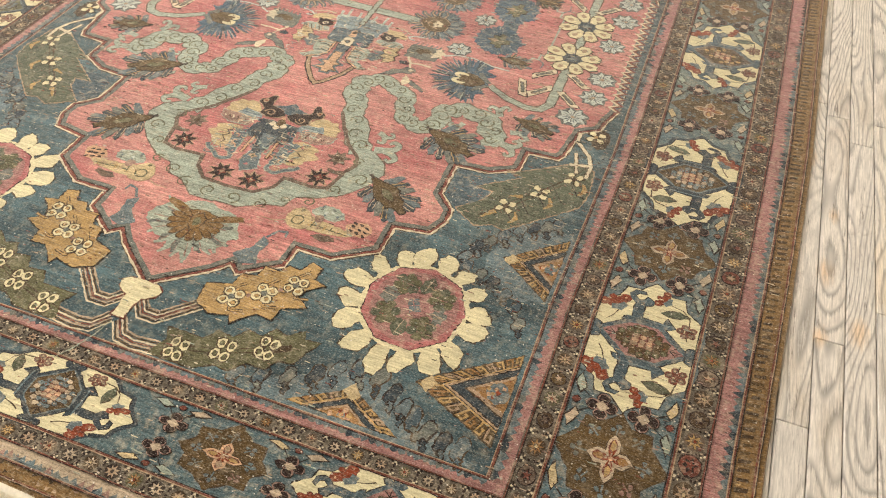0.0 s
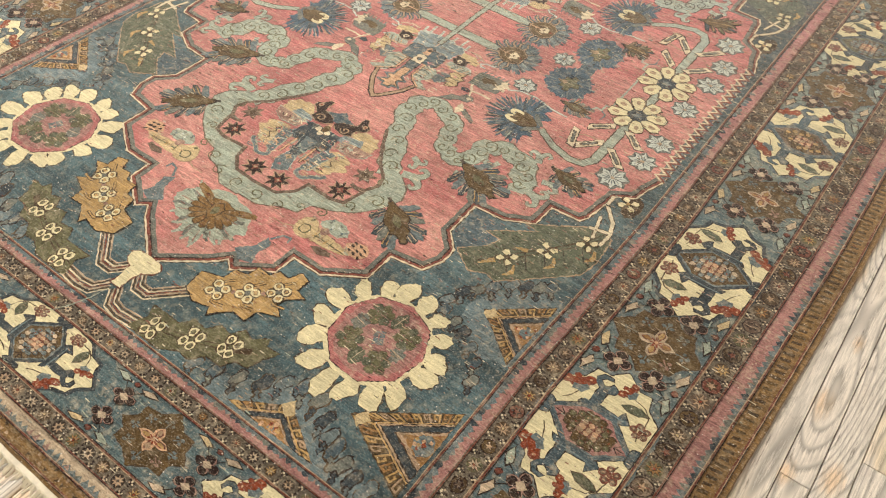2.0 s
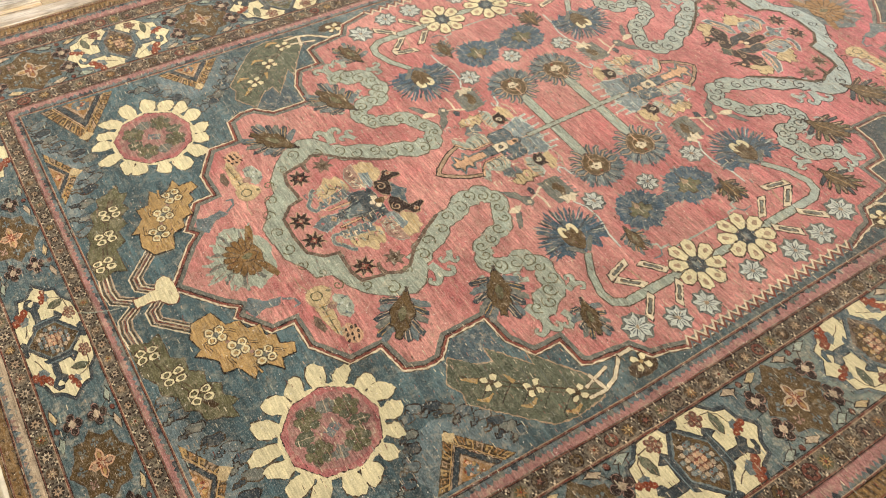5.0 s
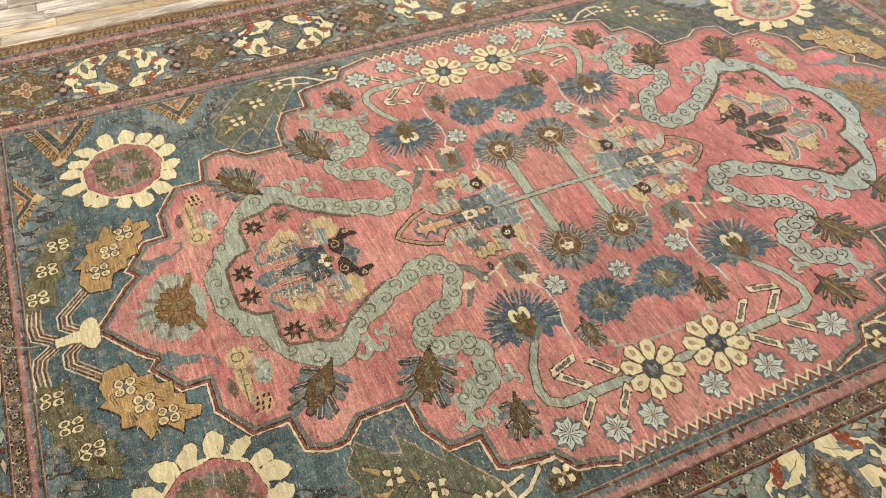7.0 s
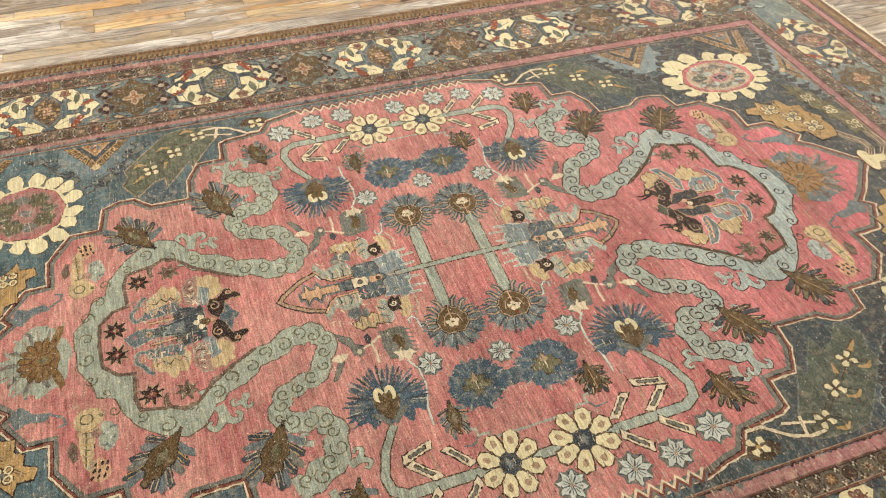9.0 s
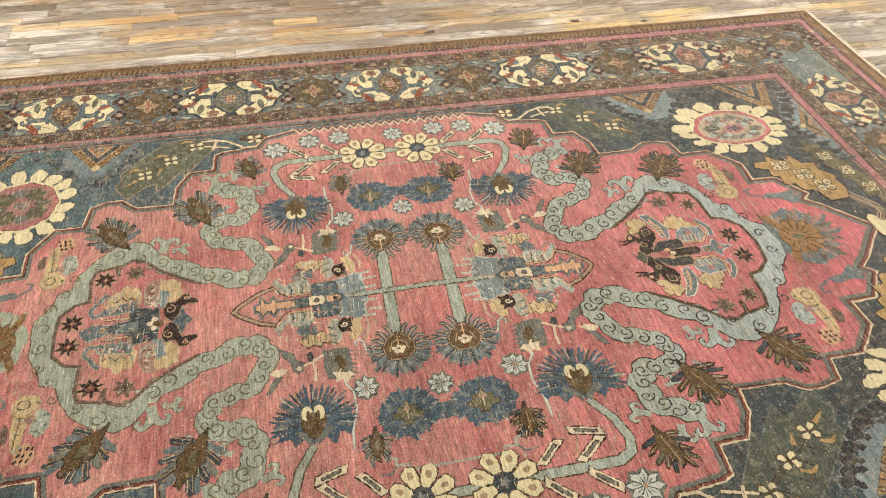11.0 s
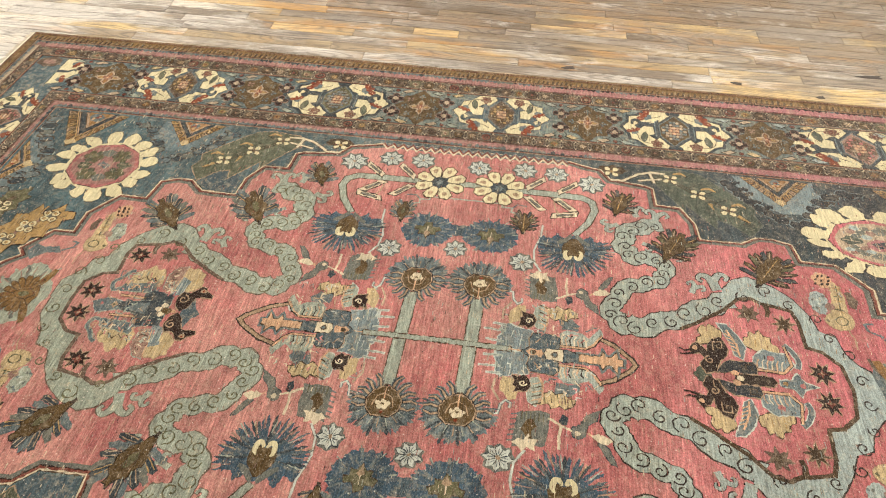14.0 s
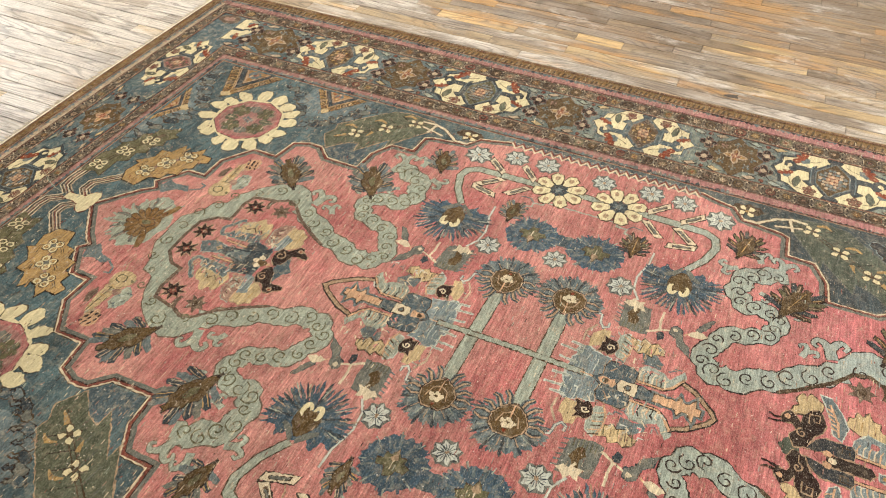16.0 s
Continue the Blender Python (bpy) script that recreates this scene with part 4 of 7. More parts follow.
# ---- field ----
P_OUT = [(1.268, 0.0), (1.188, 0.105), (1.155, 0.135), (1.175, 0.158), (1.121, 0.237), (1.065, 0.240), (1.065, 0.322), (1.004, 0.408), (0.918, 0.408), (0.905, 0.490), (0.860, 0.510), (0.820, 0.508),
         (0.778, 0.466), (0.670, 0.464), (0.664, 0.546), (0.630, 0.610), (0.560, 0.612), (0.555, 0.688), (0.535, 0.698), (0.430, 0.712), (0.400, 0.757), (0.360, 0.764), (0.305, 0.782)]
half = P_OUT + [(-a, b) for a, b in P_OUT[::-1]]
ROSE = half + [(a, -b) for a, b in half[-2:0:-1]]
g = Motif(0.0013, 0.008)
g.poly(grow(ROSE, 0.0088), "brown", 15)
g.poly(grow(ROSE, 0.0072), "ivory", 16)
g.poly(grow(ROSE, 0.0030), "red", 17)
g.poly(grow(ROSE, -0.0035), "maroon", 17.5)
g.poly(grow(ROSE, -0.0060), "grey", 18)
g.make("medallion_outline", "stepped outline in cream, red and grey-green")
g = Motif(0.0009, 0.012)
g.poly(grow(ROSE, -0.017), "pink", 19)
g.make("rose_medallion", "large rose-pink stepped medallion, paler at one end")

# zigzag along the long sides
for s in (-1, 1):
    g = Motif(0.0006, 0.02)
    zz = []
    k = -0.305
    i = 0
    while k <= 0.306:
        zz.append((k, s * (0.768 if i % 2 else 0.790)))
        k += 0.0155
        i += 1
    for off, key, lv in ((-0.009, "ivory", 20), (0.0, "red", 22), (0.008, "greyblue", 21)):
        g.line([(a, b + s * off) for a, b in zz], 0.006, key, lv)
    g.make("zigzag", "red and straw zigzag edging")


# ---- figures of the field ----
def sunflower(g):
    cx, cy = 1.120, 0.538
    n = 16
    east = g.mirror[0] > 0
    g.poly(ring(cx, cy, 0.116, 28), "cream", 16.5)
    for k in range(n):
        a = 360 * (k + 0.5) / n + random.uniform(-3, 3)
        r = random.uniform(0.156, 0.178)
        w = random.uniform(0.86, 1.14)
        side = 1 if k % 2 else -1
        skew = random.uniform(-0.008, 0.008)
        pet = [(0.098, -0.0160 * w), (0.116, -0.0155 * w), (0.136, -0.0235 * w + skew * 0.4), (r - 0.014, -0.0225 * w + skew), (r, -0.011 * w + skew + side * 0.006), (r - 0.001, 0.004 * w + skew + side * 0.008), (r - 0.020, 0.0205 * w + skew),
               (0.134, 0.0215 * w + skew * 0.4), (0.116, 0.0150 * w), (0.098, 0.0160 * w)]
        pet = jagged(pet, 0.0016)
        g.poly(turn(grow(pet, 0.0018), cx, cy, a), "maroon" if east else "brown", 15 + 0.1 * (k % 2))
        g.poly(turn(pet, cx, cy, a), "cream", 16 + 0.1 * (k % 2))
    oct_ = ring(cx, cy, 0.110, 9, phase=0.30)
    g.poly(grow(oct_, 0.0014), "maroon", 17)
    g.poly(oct_, "pink" if east else "rosered", 18)
    g.poly(jagged(ring(cx, cy, 0.094, 16, phase=0.39), 0.004), "sand" if east else "rose", 18.5)
    # grape-like bunches of green cells with pale outlines
    for q in range(4):
        dx, dy = 0.060 * math.cos(q * 1.571 + 0.62), 0.060 * math.sin(q * 1.571 + 0.62)
        for i in range(7):
            ox, oy = (0.0200 * math.cos(i * 1.047 + q), 0.0200 * math.sin(i * 1.047 + q)) if i < 6 else (0, 0)
            g.poly(ring(cx + dx + ox, cy + dy + oy, 0.0126, 6), "guard" if not east else "ivory", 19)
        for i in range(7):
            ox, oy = (0.0200 * math.cos(i * 1.047 + q), 0.0200 * math.sin(i * 1.047 + q)) if i < 6 else (0, 0)
            g.poly(ring(cx + dx + ox, cy + dy + oy, 0.0112, 6), ("olive", "olive", "leafgreen")[i % 3] if not east else ("grey", "celadon", "mauve")[i % 3], 20)
        ex, ey = 0.060 * math.cos(q * 1.571 + 1.405), 0.060 * math.sin(q * 1.571 + 1.405)
        g.poly(jagged(ring(cx + ex, cy + ey, 0.023, 9, 0.017), 0.006), ("grey", "leafgreen")[q % 2], 19.5)
        g.line([(cx + ex * 0.7, cy + ey * 0.7), (cx + ex * 1.35, cy + ey * 1.35)], 0.002, "sand", 20.4)
    g.poly(turn(ring(0, 0, 0.034, 8, 0.026), cx, cy, 25), "rose", 20.6)
    for dx, dy in ((-0.009, -0.006), (0.009, -0.006), (-0.009, 0.006), (0.009, 0.006)):
        g.poly(turn([(dx - 0.008, dy - 0.0052), (dx + 0.008, dy - 0.0052), (dx + 0.008, dy + 0.0052), (dx - 0.008, dy + 0.0052)], cx, cy, 25), "greyblue" if not east else "slate", 21)
    for _ in range(40):
        a, d = random.uniform(0, 6.28), random.uniform(0.01, 0.096)
        x, y = cx + d * math.cos(a), cy + d * math.sin(a)
        g.line([(x, y), (x + random.uniform(-0.002, 0.002), y + random.uniform(0.008, 0.02))], 0.0015, random.choice(("sand", "ivory", "tan", "mauve")), 22)


quarters("sunflower", sunflower, "cream sunflower with a rose and green mosaic disc")


def four_rings(g, x, y, r, lv, deg=0, ground="olive"):
    for q in range(4):
        px, py = x + r * math.cos(radians(deg) + q * math.pi / 2), y + r * math.sin(radians(deg) + q * math.pi / 2)
        g.poly(ring(px, py, r * 0.84, 7), "brown", lv)
        g.poly(ring(px, py, r * 0.66, 7), "cream", lv + 1)
        g.poly(ring(px, py, r * 0.38, 6), "brown", lv + 1.6)
        g.poly(ring(px, py, r * 0.30, 6), ground, lv + 2)
    g.poly(ring(x, y, r * 0.3, 4), "olive", lv + 1)


def strands(g, pts, gap, n, lv):
    """Several thin cream and brown strands side by side."""
    for k in range(n):
        o = (k - (n - 1) / 2) * gap
        L, R = sides(pts, abs(o) + 1e-5)
        g.line(L if o > 0 else R, gap * 0.74, ("ivory", "brown", "sand", "brick")[k % 4], lv)


def gold_leaf(g):
    leaf = [(1.270, 0.122), (1.284, 0.160), (1.276, 0.204), (1.290, 0.212), (1.256, 0.250), (1.258, 0.286), (1.226, 0.290), (1.206, 0.336), (1.186, 0.306), (1.164, 0.318), (1.140, 0.346), (1.134, 0.316), (1.100, 0.318), (1.092, 0.292), (1.122, 0.278),
            (1.118, 0.252), (1.140, 0.240), (1.138, 0.206), (1.168, 0.202), (1.174, 0.172), (1.206, 0.166), (1.222, 0.116)]
    g.poly(grow(leaf, 0.0024), "darkbrown", 21)
    g.poly(leaf, "gold", 22)
    for x, y in ((1.236, 0.182), (1.204, 0.240), (1.162, 0.290)):
        for o in (-1, 1):
            tendril = smooth([(x + 0.012 * o, y + 0.012 * o), (x + 0.030 * o, y + 0.006 * o + 0.006), (x + 0.034 * o - 0.010, y + 0.014 * o + 0.026)], 4)
            g.line(tendril, 0.0072, "brown", 22.5)
            g.line(tendril, 0.0040, "gold", 23)
        four_rings(g, x, y, 0.0165, 23.5, 42, "gold")
        g.poly(ring(x, y, 0.0070, 6), "grey", 25.2)
    g.poly(ring(1.220, 0.212, 0.0060, 5), "mauve", 23)
    g.poly(ring(1.184, 0.266, 0.0060, 5), "mauve", 23)


def stem_gold(g):
    strands(g, [(1.300, 0.018), (1.322, 0.042), (1.322, 0.074), (1.262, 0.150)], 0.0040, 7, 18)


def stem_green(g):
    strands(g, [(1.346, 0.010), (1.372, 0.034), (1.376, 0.066), (1.372, 0.116)], 0.0040, 7, 17)


def green_leaf(g):
    leaf = [(1.384, 0.104), (1.384, 0.200), (1.366, 0.236), (1.368, 0.268), (1.346, 0.292), (1.346, 0.330), (1.324, 0.346), (1.322, 0.376), (1.296, 0.386), (1.272, 0.404), (1.276, 0.370), (1.258, 0.362), (1.280, 0.334), (1.272, 0.306), (1.294, 0.290),
            (1.290, 0.258), (1.312, 0.240), (1.308, 0.204), (1.330, 0.186), (1.330, 0.110), (1.352, 0.122)]
    g.poly(grow(leaf, 0.0016), "brown", 17)
    g.poly(leaf, "olive", 18)
    for o in (-0.004, 0.004):
        g.line([(1.366 + o, 0.120), (1.340 + o, 0.240), (1.300 + o, 0.350)], 0.0020, "brown", 18.5)
    g.line([(1.314, 0.320), (1.296, 0.356)], 0.012, "brown", 18.6)
    for x, y in ((1.362, 0.152), (1.338, 0.236), (1.311, 0.312)):
        four_rings(g, x, y, 0.0150, 19, 42)


quarters("gold_leaf", gold_leaf, "gold saw-toothed leaf with cream ringed flowers")
quarters("olive_leaf", green_leaf, "olive saw-toothed leaf with cream ringed flowers")
quarters("gold_leaf_stem", stem_gold, "cream and brown striped stem")
quarters("olive_leaf_stem", stem_green, "cream and brown striped stem")


def bow(g):
    pts = [(1.343, -0.014), (1.318, -0.014), (1.300, -0.018), (1.290, -0.040), (1.276, -0.046), (1.266, -0.034), (1.264, -0.014)]
    pts = pts + [(a, -b) for a, b in pts[::-1]]
    g.poly(grow(pts, 0.0022), "brick", 22)
    g.poly(pts, "cream", 23)


halves("bow_motif", bow, "cream three-lobed bow")
streak = Motif()
streak.line([(-1.350, 0.002), (-1.385, 0.012), (-1.425, 0.026), (-1.470, 0.050)], [0.001, 0.003, 0.0025, 0.001], "celadon", 24)
streak.make("worn_streak", "pale streak worn through the pile")


def meander_triangle(g, a, b, c):
    """Meander triangle that stands on the band b-c: hooked strokes between two thin lines along its free sides, a slate stripe and a mosaic heart."""
    m = ((b[0] + c[0]) / 2, (b[1] + c[1]) / 2)
    east = g.mirror[0] > 0
    shrink = lambda k: [(m[0] + (p[0] - m[0]) * k, m[1] + (p[1] - m[1]) * k) for p in (b, a, c)]
    g.poly(shrink(1.02), "brown", 15)
    g.poly(shrink(1.0), "guard" if east else "pod", 15.5)
    g.poly(shrink(0.70), "tan", 17)
    g.poly(shrink(0.665), "darkbrown", 17.4)
    g.poly(shrink(0.64), "slate", 18)
    g.poly(shrink(0.50), "brown", 18.4)
    g.poly(shrink(0.47), "tan", 18.8)
    g.poly(shrink(0.40), "ochre", 19.2)
    P, Q, R = shrink(0.975), shrink(0.86), shrink(0.735)
    at = lambda S, i, t: (S[i][0] + (S[i + 1][0] - S[i][0]) * t, S[i][1] + (S[i + 1][1] - S[i][1]) * t)
    for i in range(2):
        g.line([at(R, i, 0.0), at(R, i, 1.0)], 0.0060, "darkbrown", 16.4)
        cnt = max(5, int(math.dist(P[i], P[i + 1]) / 0.0215))
        for k in range(cnt):
            t, d = (k + 0.2) / cnt, 1 / cnt
            key = [at(R, i, t), at(P, i, t), at(P, i, t + 0.52 * d), at(Q, i, t + 0.52 * d), at(Q, i, t + 0.26 * d)]
            g.line(key, 0.0036, ("gold", "ochre", "gold", "tan")[k % 4], 16.6)
            g.line([at(R, i, t + 0.80 * d), at(P, i, t + 0.80 * d)], 0.0018, "darkbrown", 16.2)
        g.line([at(R, i, 0.0), at(R, i, 1.0)], 0.0030, "gold", 16.7)
    tip = shrink(0.87)[1]
    g.poly(turn([(-0.013, -0.011), (0.013, -0.011), (0.013, 0.011), (-0.013, 0.011)], *tip, math.degrees(math.atan2(a[1] - m[1], a[0] - m[0])) + 45), "straw", 17.2)
    # mosaic of orange and blue in the heart
    h = (m[0] + (a[0] - m[0]) * 0.13, m[1] + (a[1] - m[1]) * 0.13)
    g.poly(jagged(ring(*h, math.dist(a, m) * 0.13, 8), 0.003), "greyblue", 20)
    g.poly(rays(*h, math.dist(a, m) * 0.045, math.dist(a, m) * 0.02, 4), "rust", 21)
    for k in range(7):
        u = random.uniform(0.03, 0.30)
        w = random.uniform(-0.8, 0.8) * (0.36 - u)
        x, y = m[0] + (a[0] - m[0]) * u + (c[0] - b[0]) * 0.5 * w, m[1] + (a[1] - m[1]) * u + (c[1] - b[1]) * 0.5 * w
        g.poly(ring(x, y, 0.0045, 6), ("peach", "rust", "gold")[k % 3], 20.5)


quarters("corner_triangle", lambda g: meander_triangle(g, (1.282, 0.612), (1.155, 0.797), (1.345, 0.797)), "gold triangle with brown hooks and a blue heart")
quarters("end_triangle", lambda g: meander_triangle(g, (1.328, 0.508), (1.380, 0.400), (1.380, 0.624)), "gold triangle with brown hooks and a blue heart")
quarters("side_triangle", lambda g: meander_triangle(g, (0.915, 0.672), (0.815, 0.797), (1.008, 0.797)), "gold triangle with brown hooks and a blue heart")


CHAIN_END = smooth([(1.368, 0.285), (1.352, 0.355), (1.328, 0.428), (1.300, 0.478), (1.298, 0.545), (1.326, 0.598), (1.344, 0.640), (1.362, 0.690), (1.366, 0.745)], 3)
CHAIN_SIDE = smooth([(0.778, 0.756), (0.802, 0.722), (0.824, 0.680), (0.870, 0.638), (0.905, 0.606), (0.962, 0.590), (0.985, 0.640), (1.010, 0.690), (1.050, 0.740), (1.110, 0.770)], 3)


def hook(g, x, y, k):
    """One dark-edged link of the chain that steps round the corner of the field: a bean-shaped body with a stepped square hook at its side."""
    s = random.uniform(0.0150, 0.0180)
    d = random.uniform(-10, 10) + 15 * (k % 2) - 25
    east = g.mirror[0] > 0
    body = [(-s * 1.2, -s * 0.35), (-s * 0.8, -s * 0.75), (s * 0.5, -s * 0.80), (s * 0.95, -s * 0.5), (s * 0.95, -s * 0.05), (s * 0.5, s * 0.05), (s * 0.45, s * 0.55), (-s * 0.7, s * 0.65), (-s * 1.15, s * 0.25)]
    bar = [(s * 0.62, s * 0.15), (s * 1.05, s * 0.18), (s * 1.10, s * 0.60), (s * 1.60, s * 0.62), (s * 1.62, s * 1.15), (s * 0.98, s * 1.10), (s * 0.95, s * 0.72), (s * 0.60, s * 0.70)]
    for shape, lift in ((body, 0.0), (bar, 0.15)):
        here = turn(jagged(shape, s * 0.07), x, y, d)
        if east:
            g.poly(grow(here, 0.0050), "wash", 13.9)
        g.poly(grow(here, 0.0026), "darkbrown" if k % 3 else "brown", 14.4 + lift)
        g.poly(here, "charcoal" if east else ("greyblue", "deepblue", "grey", "slate")[(k + (lift > 0)) % 4], 15 + lift)


for k, (hx, hy) in enumerate(CHAIN_END[::2] + CHAIN_SIDE[::2]):
    quarters("hook", lambda g: hook(g, hx, hy, k), "slate-blue hooked link with a dark edge")


def small_flower(g, x, y, r, lv, petals=5, key="ivory", heart="gold", deg=0.0):
    for q in range(petals):
        a = deg + 360 * q / petals
        pet = [(r * 0.2, 0), (r * 0.5, -r * 0.32), (r * 0.95, -r * 0.26), (r * 1.02, r * 0.1), (r * 0.7, r * 0.34)]
        g.poly(turn(grow(pet, 0.0016), x, y, a), "brown", lv)
        g.poly(turn(pet, x, y, a), key, lv + 1)
    g.poly(ring(x, y, r * 0.24, 5), heart, lv + 2)


def side_leaf(g):
    """Broad ragged leaf with a pale edge, three cream flowers and gold buds on a twin stem."""
    leaf = [(0.808, 0.516), (0.846, 0.574), (0.828, 0.612), (0.836, 0.640), (0.776, 0.706), (0.740, 0.744), (0.700, 0.784), (0.650, 0.792), (0.570, 0.782), (0.556, 0.756), (0.560, 0.728), (0.606, 0.664), (0.646, 0.600), (0.650, 0.636), (0.676, 0.600),
            (0.722, 0.538), (0.726, 0.580), (0.762, 0.566)]
    g.poly(grow(leaf, 0.0030), "tan" if g.mirror[0] < 0 else "grey", 16)
    g.poly(leaf, "leafgreen", 17)
    for e in (-1, 1):
        g.line([(0.560, 0.770 + 0.006 * e), (0.614, 0.742 + 0.007 * e), (0.690, 0.682 + 0.007 * e), (0.766, 0.618 + 0.007 * e), (0.812, 0.572)], 0.0028, "brown", 18)
    for k in range(5):
        t0 = k / 5
        bx, by = 0.62 + 0.17 * t0, 0.735 - 0.15 * t0
        g.line([(bx, by), (bx + 0.050, by + 0.036)], 0.0022, "darkbrown", 17.5)
        g.line([(bx, by), (bx - 0.006, by - 0.050)], 0.0022, "grey", 17.5)
    for x, y in ((0.614, 0.746), (0.688, 0.684), (0.762, 0.622)):
        small_flower(g, x, y, 0.0245, 19, 4, "cream", "brown", 40)
        g.line(smooth([(x + 0.010, y + 0.026), (x + 0.032, y + 0.034), (x + 0.050, y + 0.022)], 4), [0.006, 0.012, 0.004], "gold", 18.6)
    g.line([(0.785, 0.604), (0.815, 0.578)], [0.014, 0.004], "gold", 18.6)
    g.line([(0.716, 0.650), (0.724, 0.620)], [0.012, 0.004], "gold", 18.6)
    # forked cream stalk that leads to the flower at the zigzag
    for pts, w in (([(0.600, 0.770), (0.560, 0.772), (0.520, 0.758), (0.470, 0.716), (0.432, 0.716)], 0.0085), ([(0.565, 0.720), (0.552, 0.772)], 0.0085), ([(0.590, 0.744), (0.516, 0.724)], 0.007)):
        g.line(pts, w + 0.004, "brown", 17.6)
        g.line(pts, w, "ivory", 18.2)


quarters("side_leaf", side_leaf, "dark green leaf with cream flowers on a stem")


def side_flower(g):
    g.poly(jagged(ring(0.440, 0.768, 0.044, 8, 0.024), 0.004), "brown", 16)
    small_flower(g, 0.436, 0.756, 0.026, 22, 4, "cream", "gold", 45)


quarters("side_flower", side_flower, "small cream flower on brown ground")
# light blue wash of the field beside the leaf
quarters("blue_patch", lambda g: g.poly([(0.680, 0.480), (0.772, 0.480), (0.815, 0.522), (0.800, 0.560), (0.720, 0.600), (0.690, 0.560)], "deepblue", 14.5), "brighter blue patch of the field", ((-1, -1), (-1, 1)))

def wash_side(g):
    """Paler blue beside the side triangle."""
    g.poly(jagged([(0.790, 0.800), (0.800, 0.740), (0.840, 0.690), (0.880, 0.650), (0.960, 0.640), (1.000, 0.690), (1.030, 0.740), (1.020, 0.800)], 0.012), "wash" if g.mirror[0] > 0 else "paleblue", 13.6)


def wash_end(g):
    g.poly(jagged([(1.385, 0.300), (1.350, 0.360), (1.310, 0.450), (1.300, 0.560), (1.330, 0.640), (1.350, 0.720), (1.385, 0.770)], 0.012), "wash" if g.mirror[0] > 0 else "paleblue", 13.6)


quarters("blue_wash", wash_side, "paler blue wash of the field")
quarters("blue_wash", wash_end, "paler blue wash of the field")

# ---- celadon scrolls ----
SCROLL = [(0.985, 0.0), (0.978, 0.045), (0.958, 0.110), (0.935, 0.158), (0.905, 0.205), (0.850, 0.248), (0.795, 0.268), (0.735, 0.242), (0.680, 0.210), (0.610, 0.170), (0.545, 0.138), (0.475, 0.118), (0.430, 0.146), (0.436, 0.205), (0.478, 0.255),
          (0.540, 0.274), (0.568, 0.312), (0.556, 0.358), (0.496, 0.366), (0.462, 0.410), (0.476, 0.474), (0.522, 0.508), (0.575, 0.520)]
WIDTH = [0.068, 0.066, 0.062, 0.060, 0.056, 0.064, 0.084, 0.050, 0.054, 0.054, 0.054, 0.060, 0.050, 0.046, 0.048, 0.046, 0.044, 0.048, 0.056, 0.052, 0.056, 0.066, 0.040]


RING_IN = [(0.943, 0.0), (0.938, 0.066), (0.903, 0.100), (0.868, 0.108), (0.872, 0.180), (0.862, 0.216), (0.816, 0.226), (0.793, 0.230), (0.770, 0.244), (0.738, 0.236), (0.700, 0.194), (0.640, 0.152), (0.590, 0.124)]
RING_OUT = [(1.003, 0.0), (1.000, 0.058), (0.984, 0.078), (0.962, 0.108), (0.953, 0.148), (0.916, 0.160), (0.902, 0.208), (0.868, 0.258), (0.826, 0.298), (0.772, 0.320), (0.734, 0.304), (0.704, 0.262)]


def spiral(g, x, y, r, deg, lv, hand=1, key="brown"):
    pts = []
    for k in range(13):
        a = radians(deg) + hand * k * 0.62
        rr = r * (1 - k / 14.5)
        pts.append((x + rr * math.cos(a), y + rr * math.sin(a)))
    g.line(pts, 0.0033, key, lv)


